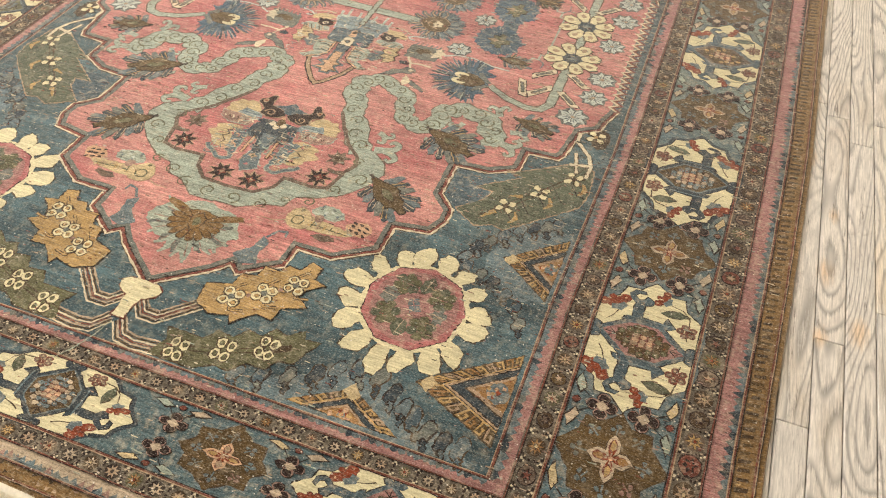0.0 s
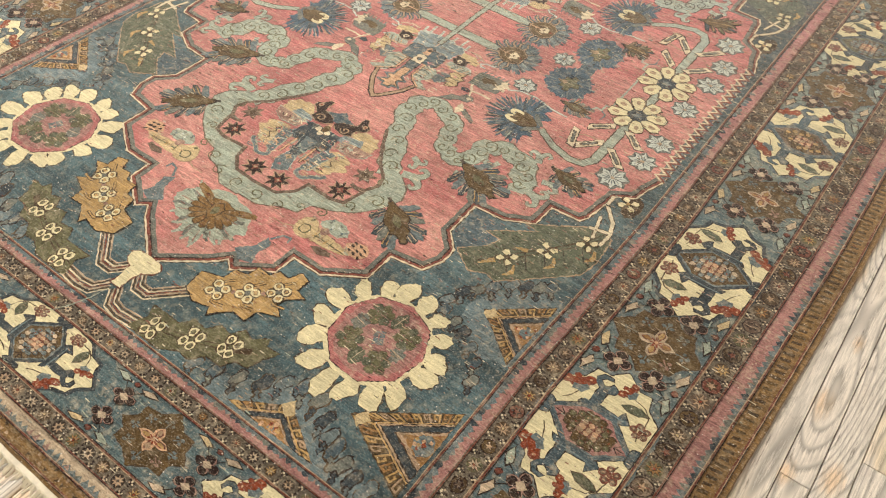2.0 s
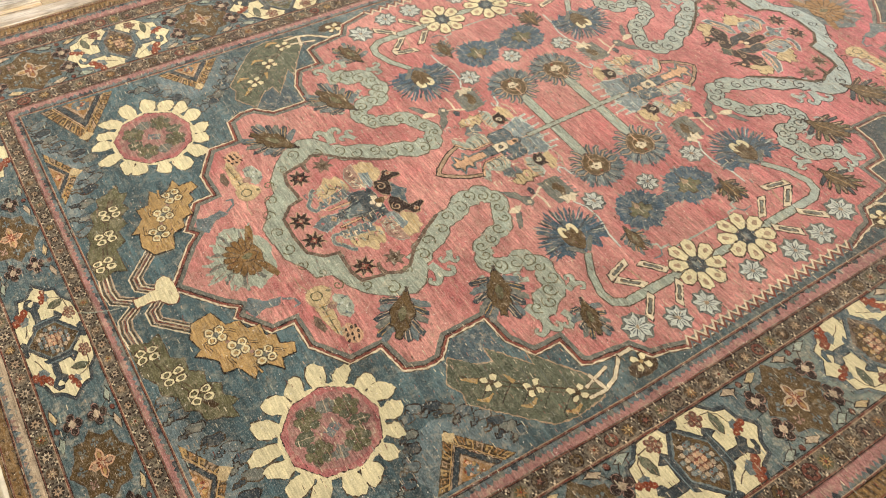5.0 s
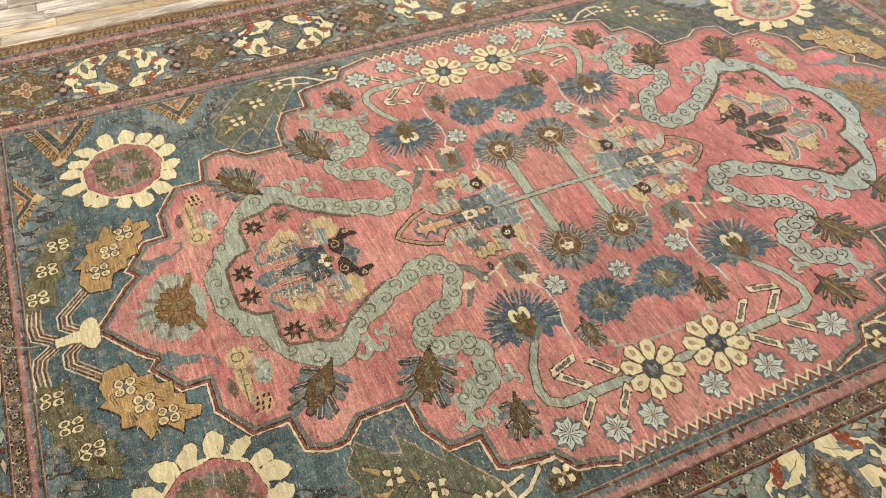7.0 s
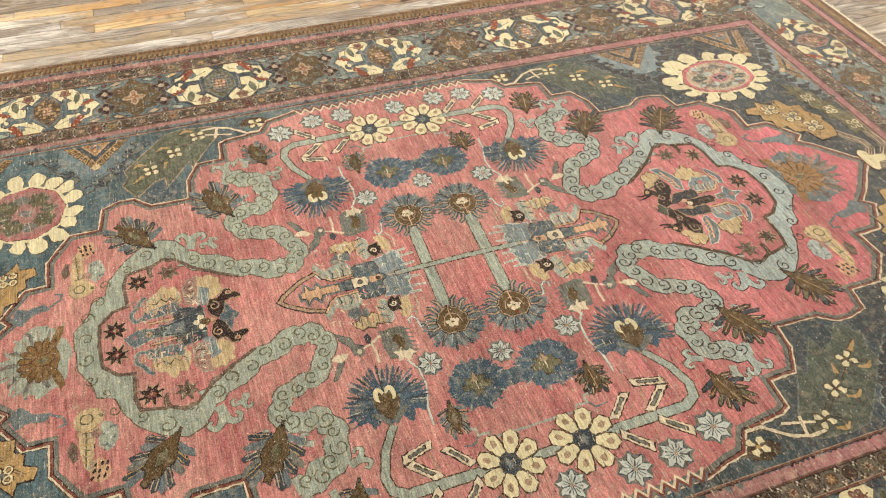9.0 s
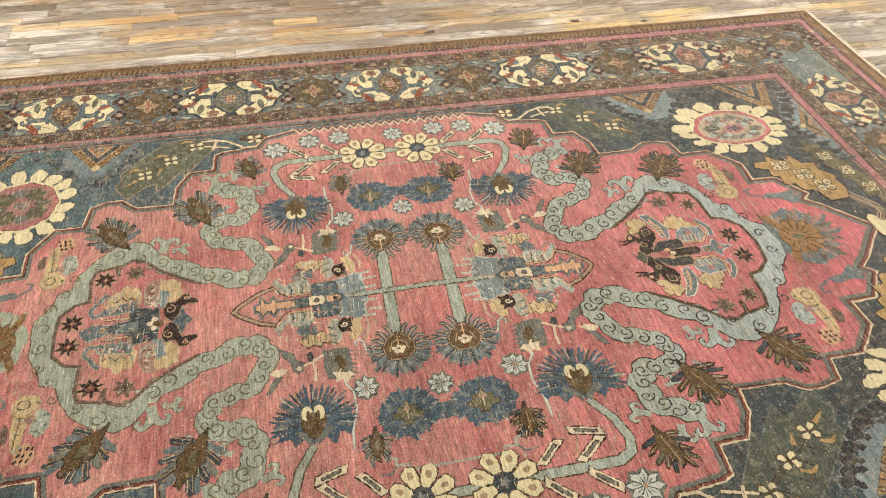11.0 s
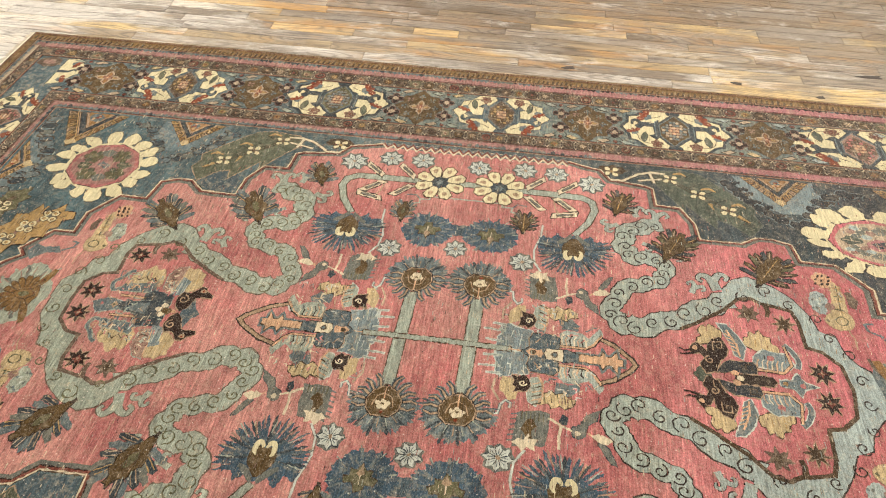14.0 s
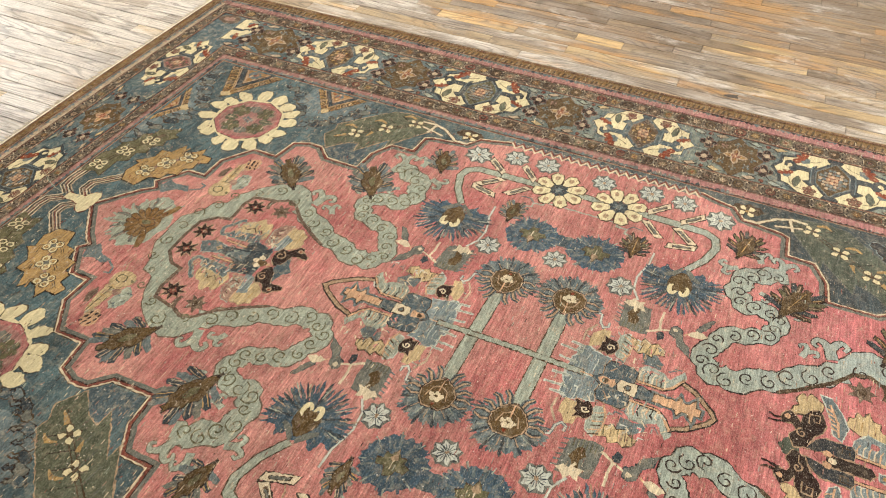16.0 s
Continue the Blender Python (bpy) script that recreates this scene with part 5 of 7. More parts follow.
def scroll(g):
    """Cloud band: a stepped ring, then a ribbon with scalloped edges, with a thin dark outline and a row of spirals."""
    east = g.mirror[0] > 0
    shift = lambda pts: [(a + (0.026 * max(0.0, 1 - b / 0.2) if east and a > 0.86 else 0.0), b) for a, b in pts]
    mid = smooth(shift(SCROLL), 8)
    half = [float(np.interp(k / 8, range(len(WIDTH)), WIDTH)) / 2 for k in range(len(mid))]
    n = len(mid)
    # scallops: on each side a row of rounded lobes
    rise = lambda k, ph: 0.66 + 0.52 * abs(math.sin((k + ph + 1.5 * math.sin(k * 0.21)) * 0.36)) ** 0.7 + 0.06 * math.sin(k * 1.9 + ph)
    hl, hr = [h * rise(k, 0.0) for k, h in enumerate(half)], [h * rise(k, 4.2) for k, h in enumerate(half)]
    flip = g.mirror[0] * g.mirror[1] < 0
    edge = "darkbrown" if east else "guard"
    rim_in, rim_out = shift(RING_IN), [(a + random.uniform(-0.004, 0.004), b + random.uniform(-0.004, 0.004)) for a, b in shift(RING_OUT)]
    first = 58
    for lv, by, key in ((20, 0.0032, edge), (21, 0.0, "celadon")):
        m = g.key(key)
        left, right = sides(mid, [h + by for h in hl])[0], sides(mid, [h + by for h in hr])[1]
        z = g.level(lv)
        li, ri = [g.spot(p, z + k * 8e-7, g.rough * 0.7) for k, p in enumerate(left)], [g.spot(p, z + k * 8e-7, g.rough * 0.7) for k, p in enumerate(right)]
        for k in range(first, n - 1):
            f = (li[k], ri[k], ri[k + 1], li[k + 1])
            g.faces.append(f[::-1] if flip else f)
            g.mats.append(m)
    g.line(rim_out, 0.0064, edge, 20.4)
    even = lambda pts, n_: [tuple(float(np.interp(t, np.linspace(0, 1, len(pts)), [p[i] for p in pts])) for i in (0, 1)) for t in np.linspace(0, 1, n_)]
    a_, b_ = even(rim_in[:11], 60), even(rim_out, 60)
    z, m = g.level(21.2), g.key("celadon")
    ia, ib = [g.spot(p, z, g.rough * 0.4) for p in a_], [g.spot(p, z, g.rough * 0.7) for p in b_]
    for k in range(59):
        f = (ia[k], ib[k], ib[k + 1], ia[k + 1])
        g.faces.append(f[::-1] if flip else f)
        g.mats.append(m)
    # grey-brown shade line along the inside of the ring
    g.line(rim_in, 0.0100, "guard" if not east else "brown", 22)
    g.line([(0.802, 0.232), (0.806, 0.206), (0.801, 0.188)], [0.018, 0.012, 0.010], "guard" if not east else "brown", 22.2)
    # spirals that open alternately to either side
    k, hand = 6, 1
    while k < n - 3:
        a, b = mid[k], mid[k + 1]
        d = Vector((b[0] - a[0], b[1] - a[1])).normalized()
        nrm = Vector((-d.y, d.x)) * half[k] * 0.22 * hand
        r = half[k] * random.uniform(0.66, 0.92) * (0.72 if k < first else 1.0)
        spiral(g, a[0] + nrm.x, a[1] + nrm.y, r, math.degrees(math.atan2(d.y, d.x)) - 90 * hand, 23, hand, "darkbrown" if east else "olive")
        hand = -hand
        k += 8 if k < first else 5
    # curled tufts on the outer side
    for x, y, r, d in ((0.690, 0.290, 0.034, 100), (0.640, 0.262, 0.022, 60), (0.590, 0.380, 0.026, 30), (0.430, 0.500, 0.026, 200), (0.560, 0.560, 0.030, 80), (0.500, 0.572, 0.026, 100), (0.530, 0.420, 0.020, 330)):
        q = r / 0.030
        for end in (1, -1):
            curl = smooth(turn([(-0.026 * q, 0.0), (-0.006 * q, 0.002 * q), (0.014 * q, end * 0.008 * q), (0.024 * q, end * 0.022 * q), (0.012 * q, end * 0.032 * q), (0.002 * q, end * 0.024 * q)], x, y, d), 4)
            g.line(curl, [0.025 * q, 0.022 * q, 0.018 * q, 0.013 * q, 0.010 * q], edge, 19)
            g.line(curl, [0.021 * q, 0.018 * q, 0.014 * q, 0.009 * q, 0.006 * q], "celadon", 21)


quarters("celadon_scroll", scroll, "pale celadon scroll with brown spirals")


def dark_star(g, x, y):
    g.poly(rays(x, y, 0.0355, 0.0195, 8, 0.2), "tan", 21)
    g.poly(rays(x, y, 0.0325, 0.0155, 8, 0.2), "maroon", 22)
    g.poly(rays(x, y, 0.013, 0.006, 4), "red", 23)
    g.poly(ring(x, y, 0.004, 5), "tan", 24)


quarters("dark_star", lambda g: dark_star(g, 0.836, 0.180), "dark maroon eight-pointed star", ((-1, -1), (-1, 1)))
quarters("dark_star", lambda g: dark_star(g, 0.903, 0.039), "dark maroon eight-pointed star")


def brown_star_small(g):
    g.poly(rays(0.758, 0.194, 0.032, 0.016, 7, 0.1), "guard", 21)
    g.poly(ring(0.758, 0.194, 0.010, 6), "brown", 22)


quarters("brown_floret", brown_star_small, "small faded brown star")


def brown_star_next(g):
    g.poly(rays(0.838, 0.172, 0.034, 0.015, 8, 0.1), "tan", 21)
    g.poly(rays(0.838, 0.172, 0.030, 0.012, 8, 0.1), "brown", 22)


quarters("brown_floret", brown_star_next, "small faded brown star", ((1, -1), (1, 1)))


def feathered(g, x, y, deg, r, body, lv, count=6):
    """Palmette: a ragged pod on a stalk, with long outlined fingers that sweep back from its tip on both sides."""
    east = g.mirror[0] > 0
    w = r * (0.135 if east else 0.215)
    for s in (-1, 1):
        for k in range(count):
            t = k / (count - 1)
            ox, oy = turn([(r * (-0.55 + 1.05 * t), s * r * 0.20)], x, y, deg)[0]
            rake = s * (78 - 58 * t) + random.uniform(-5, 5)
            L = r * (0.54 + 0.24 * math.sin(math.pi * (0.15 + 0.7 * t))) * random.uniform(0.86, 1.12)
            f = [(0.0, -w * 0.55), (L * 0.72, -w * 0.62), (L, -w * 0.15), (L * 0.90, w * 0.55), (0.0, w * 0.55)]
            tone = (("slate", "greyblue", "slate", "grey"), ("brown", "slate", "brown", "olive"))[east][(k + (s > 0)) % 4]
            if east:
                g.poly(turn(grow(f, 0.0022), ox, oy, deg + rake), "darkbrown", lv + 0.02 * k)
            g.poly(turn(jagged(f, 0.0015), ox, oy, deg + rake), tone, lv + 1 + 0.02 * k)
            if k % 2 == (s > 0):
                for e in (0.0,) if east else (-0.32 * w, 0.25 * w):
                    g.line(turn([(L * 0.15, e), (L * 0.82, e * 1.2)], ox, oy, deg + rake), 0.0024, ("tan", "gold", "sand")[k % 3], lv + 1.6)
    pod = [(-0.92, -0.06), (-0.60, -0.16), (-0.30, -0.34), (0.02, -0.40), (0.22, -0.30), (0.46, -0.32), (0.62, -0.12), (0.88, -0.10), (0.94, 0.08), (0.62, 0.12), (0.50, 0.30), (0.24, 0.28), (0.0, 0.40), (-0.30, 0.32), (-0.60, 0.16), (-0.92, 0.06)]
    pod = jagged([(a * r, b * r) for a, b in pod], r * 0.03)
    g.poly(turn(grow(pod, 0.0022), x, y, deg), "darkbrown", lv + 2)
    g.poly(turn(pod, x, y, deg), body, lv + 3)
    for s in (-1, 1):
        g.line(turn([(-r * 0.30, s * r * 0.06), (r * 0.10, s * r * 0.22)], x, y, deg), 0.0026, "brown", lv + 4)
        g.line(turn([(r * 0.16, s * r * 0.04), (r * 0.44, s * r * 0.16)], x, y, deg), 0.0026, "brown", lv + 4)
    if east:
        g.line(turn([(-r * 0.5, 0), (r * 0.7, 0)], x, y, deg), 0.0022, "gold", lv + 4.2)
    else:
        seed = turn([(-r * 0.34, 0.0), (-r * 0.16, -r * 0.12), (r * 0.16, -r * 0.10), (r * 0.30, 0.0), (r * 0.16, r * 0.10), (-r * 0.16, r * 0.12)], x, y, deg)
        g.poly(grow(seed, 0.0016), "brown", lv + 4.3)
        g.poly(seed, "olive", lv + 4.8)
    g.line(turn([(-r * 0.85, 0), (-r * 1.10, 0)], x, y, deg), [0.006, 0.010], "darkbrown", lv + 4)


PALMETTE = "olive-brown palmette with slate and grey fingers"
quarters("brown_palmette", lambda g: feathered(g, 0.832, 0.356, 52 if g.mirror[0] < 0 else 60, 0.076, "pod", 24), PALMETTE)
quarters("brown_palmette", lambda g: feathered(g, 0.600, 0.424, 66, 0.077, "pod", 24), PALMETTE)
quarters("brown_palmette", lambda g: feathered(g, 0.456, 0.600, 75, 0.057, "pod", 24, 5), PALMETTE)


def end_palmette(g):
    """A ragged brown pod set in a pale collar of curled fingers."""
    cx = 1.085
    collar = [(1.046, 0.088), (1.088, 0.112), (1.120, 0.092), (1.146, 0.060), (1.152, 0.020)]
    collar = collar + [(1.152, -0.020)] + [(a, -b) for a, b in collar[-2::-1]] + [(1.020, -0.046), (1.010, 0.0), (1.020, 0.046)]
    g.poly(jagged(collar, 0.008), "celadon" if g.mirror[0] < 0 else "greyblue", 20.6)
    for k in range(30):
        a = -125 + 250 * k / 29 + random.uniform(-4, 4)
        r = random.uniform(0.080, 0.118)
        fin = turn([(0.05, 0.0), (r * 0.8, 0.0), (r, 0.008 * (-1) ** k)], cx, 0.0, a)
        g.line(fin, [0.015, 0.012, 0.006], ("celadon", "celadon", "celadon", "grey")[k % 4] if g.mirror[0] < 0 else ("grey", "guard", "greyblue", "mauve")[k % 4], 21)
        if k % 3 == 0:
            g.line(turn([(0.06, 0.004), (r * 0.85, 0.005)], cx, 0.0, a), 0.0024, "mauve", 21.6)
    tone = "bark" if g.mirror[0] < 0 else "ochre"
    # brown tails on the inner side, then a leaf with rounded fingers that fan out to the end, over an oval heart
    for e in (-1, 1):
        g.line(smooth([(1.058, e * 0.034), (1.044, e * 0.066), (1.034, e * 0.094)], 4), [0.020, 0.022, 0.014], tone, 23)
    ox, lobes = cx - 0.006, 12
    leaf = []
    for k in range(lobes * 6 + 1):
        a = radians(-132 + 264 * k / (lobes * 6))
        r = 0.043 + 0.014 * abs(math.sin(math.pi * k / 6)) ** 0.6 * random.uniform(0.85, 1.1)
        leaf.append((ox + r * math.cos(a), 1.12 * r * math.sin(a)))
    leaf.append((ox - 0.040, 0.0))
    g.poly(grow(leaf, 0.0018), "brown", 23.4)
    g.poly(leaf, tone, 24)
    for k in range(lobes + 1):
        a = radians(-132 + 264 * k / lobes)
        g.line([(ox + r * math.cos(a), 1.12 * r * math.sin(a)) for r in (0.020, 0.034, 0.045)], [0.0016, 0.0026, 0.0034], "brown", 24.8)
    heart = turn([(-0.030, 0.0), (-0.012, -0.017), (0.010, -0.014), (0.026, 0.0), (0.010, 0.014), (-0.012, 0.017)], ox, 0.0, 0)
    g.poly(grow(heart, 0.0018), "brown", 26.0)
    g.poly(heart, tone, 26.5)
    g.poly([(ox + (x - ox) * 0.55, y * 0.55) for x, y in heart], "olive", 27.0)


def crescent(g):
    g.poly([(1.130, 0.120), (1.100, 0.150), (1.060, 0.158), (1.075, 0.178), (1.110, 0.172), (1.140, 0.180), (1.150, 0.150)], "greyblue", 22)
    g.line([(1.062, 0.165), (1.035, 0.180), (1.030, 0.200), (1.048, 0.204)], 0.006, "greyblue", 22)


quarters("crescent_leaf", crescent, "blue-grey crescent leaf with a hook")
halves("end_palmette", end_palmette, "brown palmette in pale feathery celadon leaves")


def busy(g, x0, x1, y0, y1, count, keys, lv, length=0.028, slant=90):
    """Short broken strokes that fill a figure, as the knots do."""
    for _ in range(count):
        x, y = random.uniform(x0, x1), random.uniform(y0, y1)
        L = length * random.uniform(0.4, 1.2)
        a = radians(slant + random.choice((0, 0, 90, 45, -45)) + random.uniform(-14, 14))
        p = [(x, y), (x + L * math.cos(a), y + L * math.sin(a))]
        if random.random() < 0.35:
            p.append((p[1][0] + 0.008 * math.cos(a + 1.5), p[1][1] + 0.008 * math.sin(a + 1.5)))
        g.line(p, random.uniform(0.0018, 0.0042), random.choice(keys), lv)


def fruit(g):
    """Straw pod with a ringed knob and a ladder of strokes, a mottled celadon wing, a grey leaf and a patch of dark seeds."""
    body = [(0.998, 0.206), (1.004, 0.240), (1.002, 0.290), (0.992, 0.330), (0.978, 0.332), (0.972, 0.290), (0.966, 0.250), (0.960, 0.212)]
    g.poly(jagged(smooth(body, 3, True), 0.002), "straw", 22)
    knob = smooth([(1.010, 0.196), (1.008, 0.222), (0.986, 0.236), (0.962, 0.226), (0.944, 0.206), (0.948, 0.188), (0.976, 0.174), (1.000, 0.180)], 3, True)
    g.poly(grow(knob, 0.0016), "tan", 22.3)
    g.poly(jagged(knob, 0.002), "straw", 22.6)
    g.line(smooth([(0.998, 0.200), (0.990, 0.190), (0.974, 0.192), (0.970, 0.206), (0.982, 0.216), (0.996, 0.210)], 3, True), 0.0034, "olive", 23, True)
    g.poly(ring(0.950, 0.200, 0.005, 6), "olive", 23)
    for k in range(6):
        g.line([(0.972 + 0.002 * k, 0.240 + 0.015 * k), (0.996, 0.238 + 0.015 * k)], 0.0032, ("olive", "tan", "gold")[k % 3], 23)
    g.line([(0.986, 0.236), (0.990, 0.326)], 0.0030, "olive", 22.9)
    wing = smooth([(0.950, 0.222), (0.930, 0.222), (0.914, 0.246), (0.918, 0.280), (0.938, 0.296), (0.956, 0.284), (0.958, 0.252)], 3, True)
    g.poly(jagged(wing, 0.003), "celadon", 21.4)
    g.poly(jagged(ring(0.962, 0.246, 0.014, 7, 0.012), 0.002), "mauve", 22.2)
    for k in range(10):
        x, y = 0.920 + 0.009 * (k % 4) + 0.003 * (k // 4), 0.238 + 0.014 * (k // 2)
        g.poly(jagged(ring(x, min(y, 0.288), 0.0042, 5), 0.001), ("greyblue", "grey", "mist")[k % 3], 22.0)
    g.poly(jagged([(1.020, 0.248), (1.030, 0.276), (1.018, 0.306), (1.006, 0.300), (1.008, 0.262)], 0.002), "guard", 21.2)
    g.poly(jagged(smooth([(0.982, 0.318), (0.984, 0.352), (0.958, 0.372), (0.936, 0.356), (0.940, 0.326), (0.960, 0.310)], 2, True), 0.003), "peach", 21.0)
    for k in range(9):
        x, y = 0.942 + 0.014 * (k % 3) + 0.004 * (k // 3) + random.uniform(-0.002, 0.002), 0.326 + 0.015 * (k // 3) + random.uniform(-0.002, 0.002)
        g.poly(turn(ring(0, 0, 0.0062, 6, 0.0034), x, y, 60), "maroon", 23)
    busy(g, 0.962, 1.004, 0.210, 0.325, 12, ("tan", "gold", "celadon", "sand"), 22.8, 0.014)
    g.line([(0.994, 0.178), (1.006, 0.150), (1.006, 0.120)], 0.0034, "tan", 21)


quarters("fruit_spray", fruit, "straw-coloured fruit with dark seeds and a celadon leaf")


# ---- tree of birds inside the medallions ----
def bird_tree(g):
    for s in (-1, 1):
        P = lambda pts: [(a, s * b) for a, b in pts]
        # straw plume behind each bird and a second one over the tail
        for pts in ([(0.664, 0.068), (0.640, 0.088), (0.636, 0.106), (0.642, 0.118), (0.640, 0.136), (0.652, 0.140), (0.662, 0.154), (0.674, 0.148), (0.686, 0.152), (0.692, 0.134), (0.700, 0.122), (0.680, 0.110), (0.674, 0.086)],
                    [(0.742, 0.080), (0.738, 0.098), (0.742, 0.120), (0.752, 0.138), (0.766, 0.132), (0.778, 0.150), (0.790, 0.136), (0.800, 0.122), (0.814, 0.120), (0.824, 0.096), (0.820, 0.080), (0.790, 0.076)]):
            j = smooth(P(pts), 3, True)
            g.poly(grow(j, 0.0016), "tan", 21)
            g.poly(j, "straw", 22)
        for k in range(3):
            g.line(P([(0.652 + 0.012 * k, 0.100), (0.654 + 0.012 * k, 0.140 - 0.004 * k)]), 0.0018, ("gold", "tan")[k % 2], 22.4)
        g.line(P([(0.746, 0.100), (0.756, 0.092), (0.764, 0.104), (0.774, 0.092), (0.786, 0.106), (0.800, 0.092), (0.816, 0.098)]), 0.0026, "brown", 22.4)
        # pale blue mass and the ribbed wing
        pale = P([(0.700, 0.044), (0.676, 0.056), (0.666, 0.108), (0.694, 0.120), (0.704, 0.066)])
        g.poly(jagged(pale, 0.003), "wash", 22.6)
        for k in range(6):
            g.line(P([(0.674 + 0.005 * k, 0.058), (0.672 + 0.005 * k, 0.100 + 0.002 * k)]), 0.0018, ("mist", "celadon", "greyblue")[k % 3], 23)
        rib = P([(0.706, 0.066), (0.694, 0.120), (0.692, 0.158), (0.714, 0.152), (0.732, 0.122), (0.728, 0.072)])
        g.poly(grow(rib, 0.0018), "celadon", 22.8)
        g.poly(rib, "mauve", 23.2)
        for k in range(7):
            g.line(P([(0.702 + 0.001 * k, 0.078 + 0.011 * k), (0.714, 0.072 + 0.011 * k), (0.726 - 0.002 * k, 0.080 + 0.010 * k)]), 0.0026, ("ivory", "brown")[k % 2], 23.8)
        g.line(P([(0.700, 0.066), (0.694, 0.110), (0.690, 0.154)]), 0.0030, "peach", 24)
        # tail wing: grey-blue with its comb, over a tan bar, and a curled end
        wing = P([(0.742, 0.056), (0.752, 0.088), (0.790, 0.080), (0.830, 0.074), (0.840, 0.048)])
        g.poly(grow(jagged(wing, 0.002), 0.0016), "celadon", 23)
        g.poly(wing, "greyblue", 23.6)
        for k in range(8):
            g.line(P([(0.754 + 0.010 * k, 0.056), (0.758 + 0.010 * k, 0.074)]), 0.0024, ("mist", "slate", "peach")[k % 3], 24)
        curl = smooth(P([(0.828, 0.060), (0.852, 0.050), (0.862, 0.074), (0.846, 0.094), (0.834, 0.116), (0.822, 0.122)]), 3)
        g.line(curl, 0.0120, "celadon", 22.2)
        g.line(curl, 0.0075, "greyblue", 22.8)
        band = P([(0.690, 0.020), (0.692, 0.052), (0.744, 0.060), (0.764, 0.046), (0.764, 0.026)])
        g.poly(grow(band, 0.0016), "greyblue", 24)
        g.poly(band, "slate", 24.6)
        g.line(P([(0.760, 0.036), (0.742, 0.036), (0.740, 0.048), (0.752, 0.050)]), 0.0022, "brown", 25)
        g.line(P([(0.758, 0.032), (0.826, 0.034)]), 0.0090, "brown", 25)
        g.line(P([(0.762, 0.032), (0.824, 0.034)]), 0.0058, "peach", 25.6)
        # the bird: square body with a spiral, neck, round head and a straight beak
        bird = [(0.660, 0.003), (0.674, 0.018), (0.680, 0.046), (0.670, 0.068), (0.652, 0.064), (0.640, 0.078), (0.633, 0.090), (0.620, 0.089), (0.613, 0.076), (0.595, 0.064), (0.598, 0.055), (0.620, 0.056), (0.634, 0.054), (0.640, 0.034), (0.646, 0.016)]
        g.poly(P(grow(bird, 0.0018)), "tan", 25)
        g.poly(P(bird), "maroon", 26)
        spiral(g, 0.663, s * 0.043, 0.0150, 90, 28, s, "tan")
        g.poly(ring(0.623, s * 0.076, 0.0080, 8), "tan", 27)
        g.poly(ring(0.623, s * 0.076, 0.0034, 6), "rust", 28)
    body = [(0.690, 0.030), (0.738, 0.026), (0.806, 0.014), (0.820, 0.0)]
    body = body + [(a, -b) for a, b in body[-2::-1]]
    g.poly(grow(body, 0.0016), "celadon", 25)
    g.poly(body, "slate", 25.4)
    g.poly(jagged([(0.740, 0.020), (0.800, 0.010), (0.800, -0.010), (0.740, -0.020)], 0.002), "greyblue", 25.8)
    leaf = [(0.634, 0.048), (0.648, 0.022), (0.654, 0.0), (0.648, -0.022), (0.634, -0.048), (0.625, -0.018), (0.609, 0.0), (0.625, 0.018)]
    g.poly(grow(leaf, 0.0012), "greyblue", 22.6)
    g.poly(leaf, "deepblue", 23)
    # tail end: pale lumps with a ring and a rose dot
    end = [(0.808, 0.012), (0.846, 0.022), (0.884, 0.004), (0.862, -0.030), (0.812, -0.014)]
    g.poly(grow(end, 0.0018), "mist", 23.4)
    g.poly(jagged(end, 0.003), "greyblue", 24)
    g.poly(rays(0.826, 0.0, 0.011, 0.007, 4), "tan", 26)
    g.poly(ring(0.826, 0.0, 0.0044, 5), "olive", 26.6)
    g.poly(ring(0.858, 0.001, 0.0052, 6), "rosered", 25)
    # the heart flower
    for dx, dy in ((0.0, 0.015), (0.011, 0.001), (0.0, -0.014)):
        g.poly(jagged(ring(0.700 + dx, dy, 0.0085, 7), 0.0015), "ivory", 28)
    g.poly([(0.684, 0.010), (0.700, 0.006), (0.702, -0.006), (0.686, -0.012), (0.676, 0.0)], "pod", 28.6)
    g.poly(ring(0.672, 0.0, 0.0060, 6), "peach", 28.8)


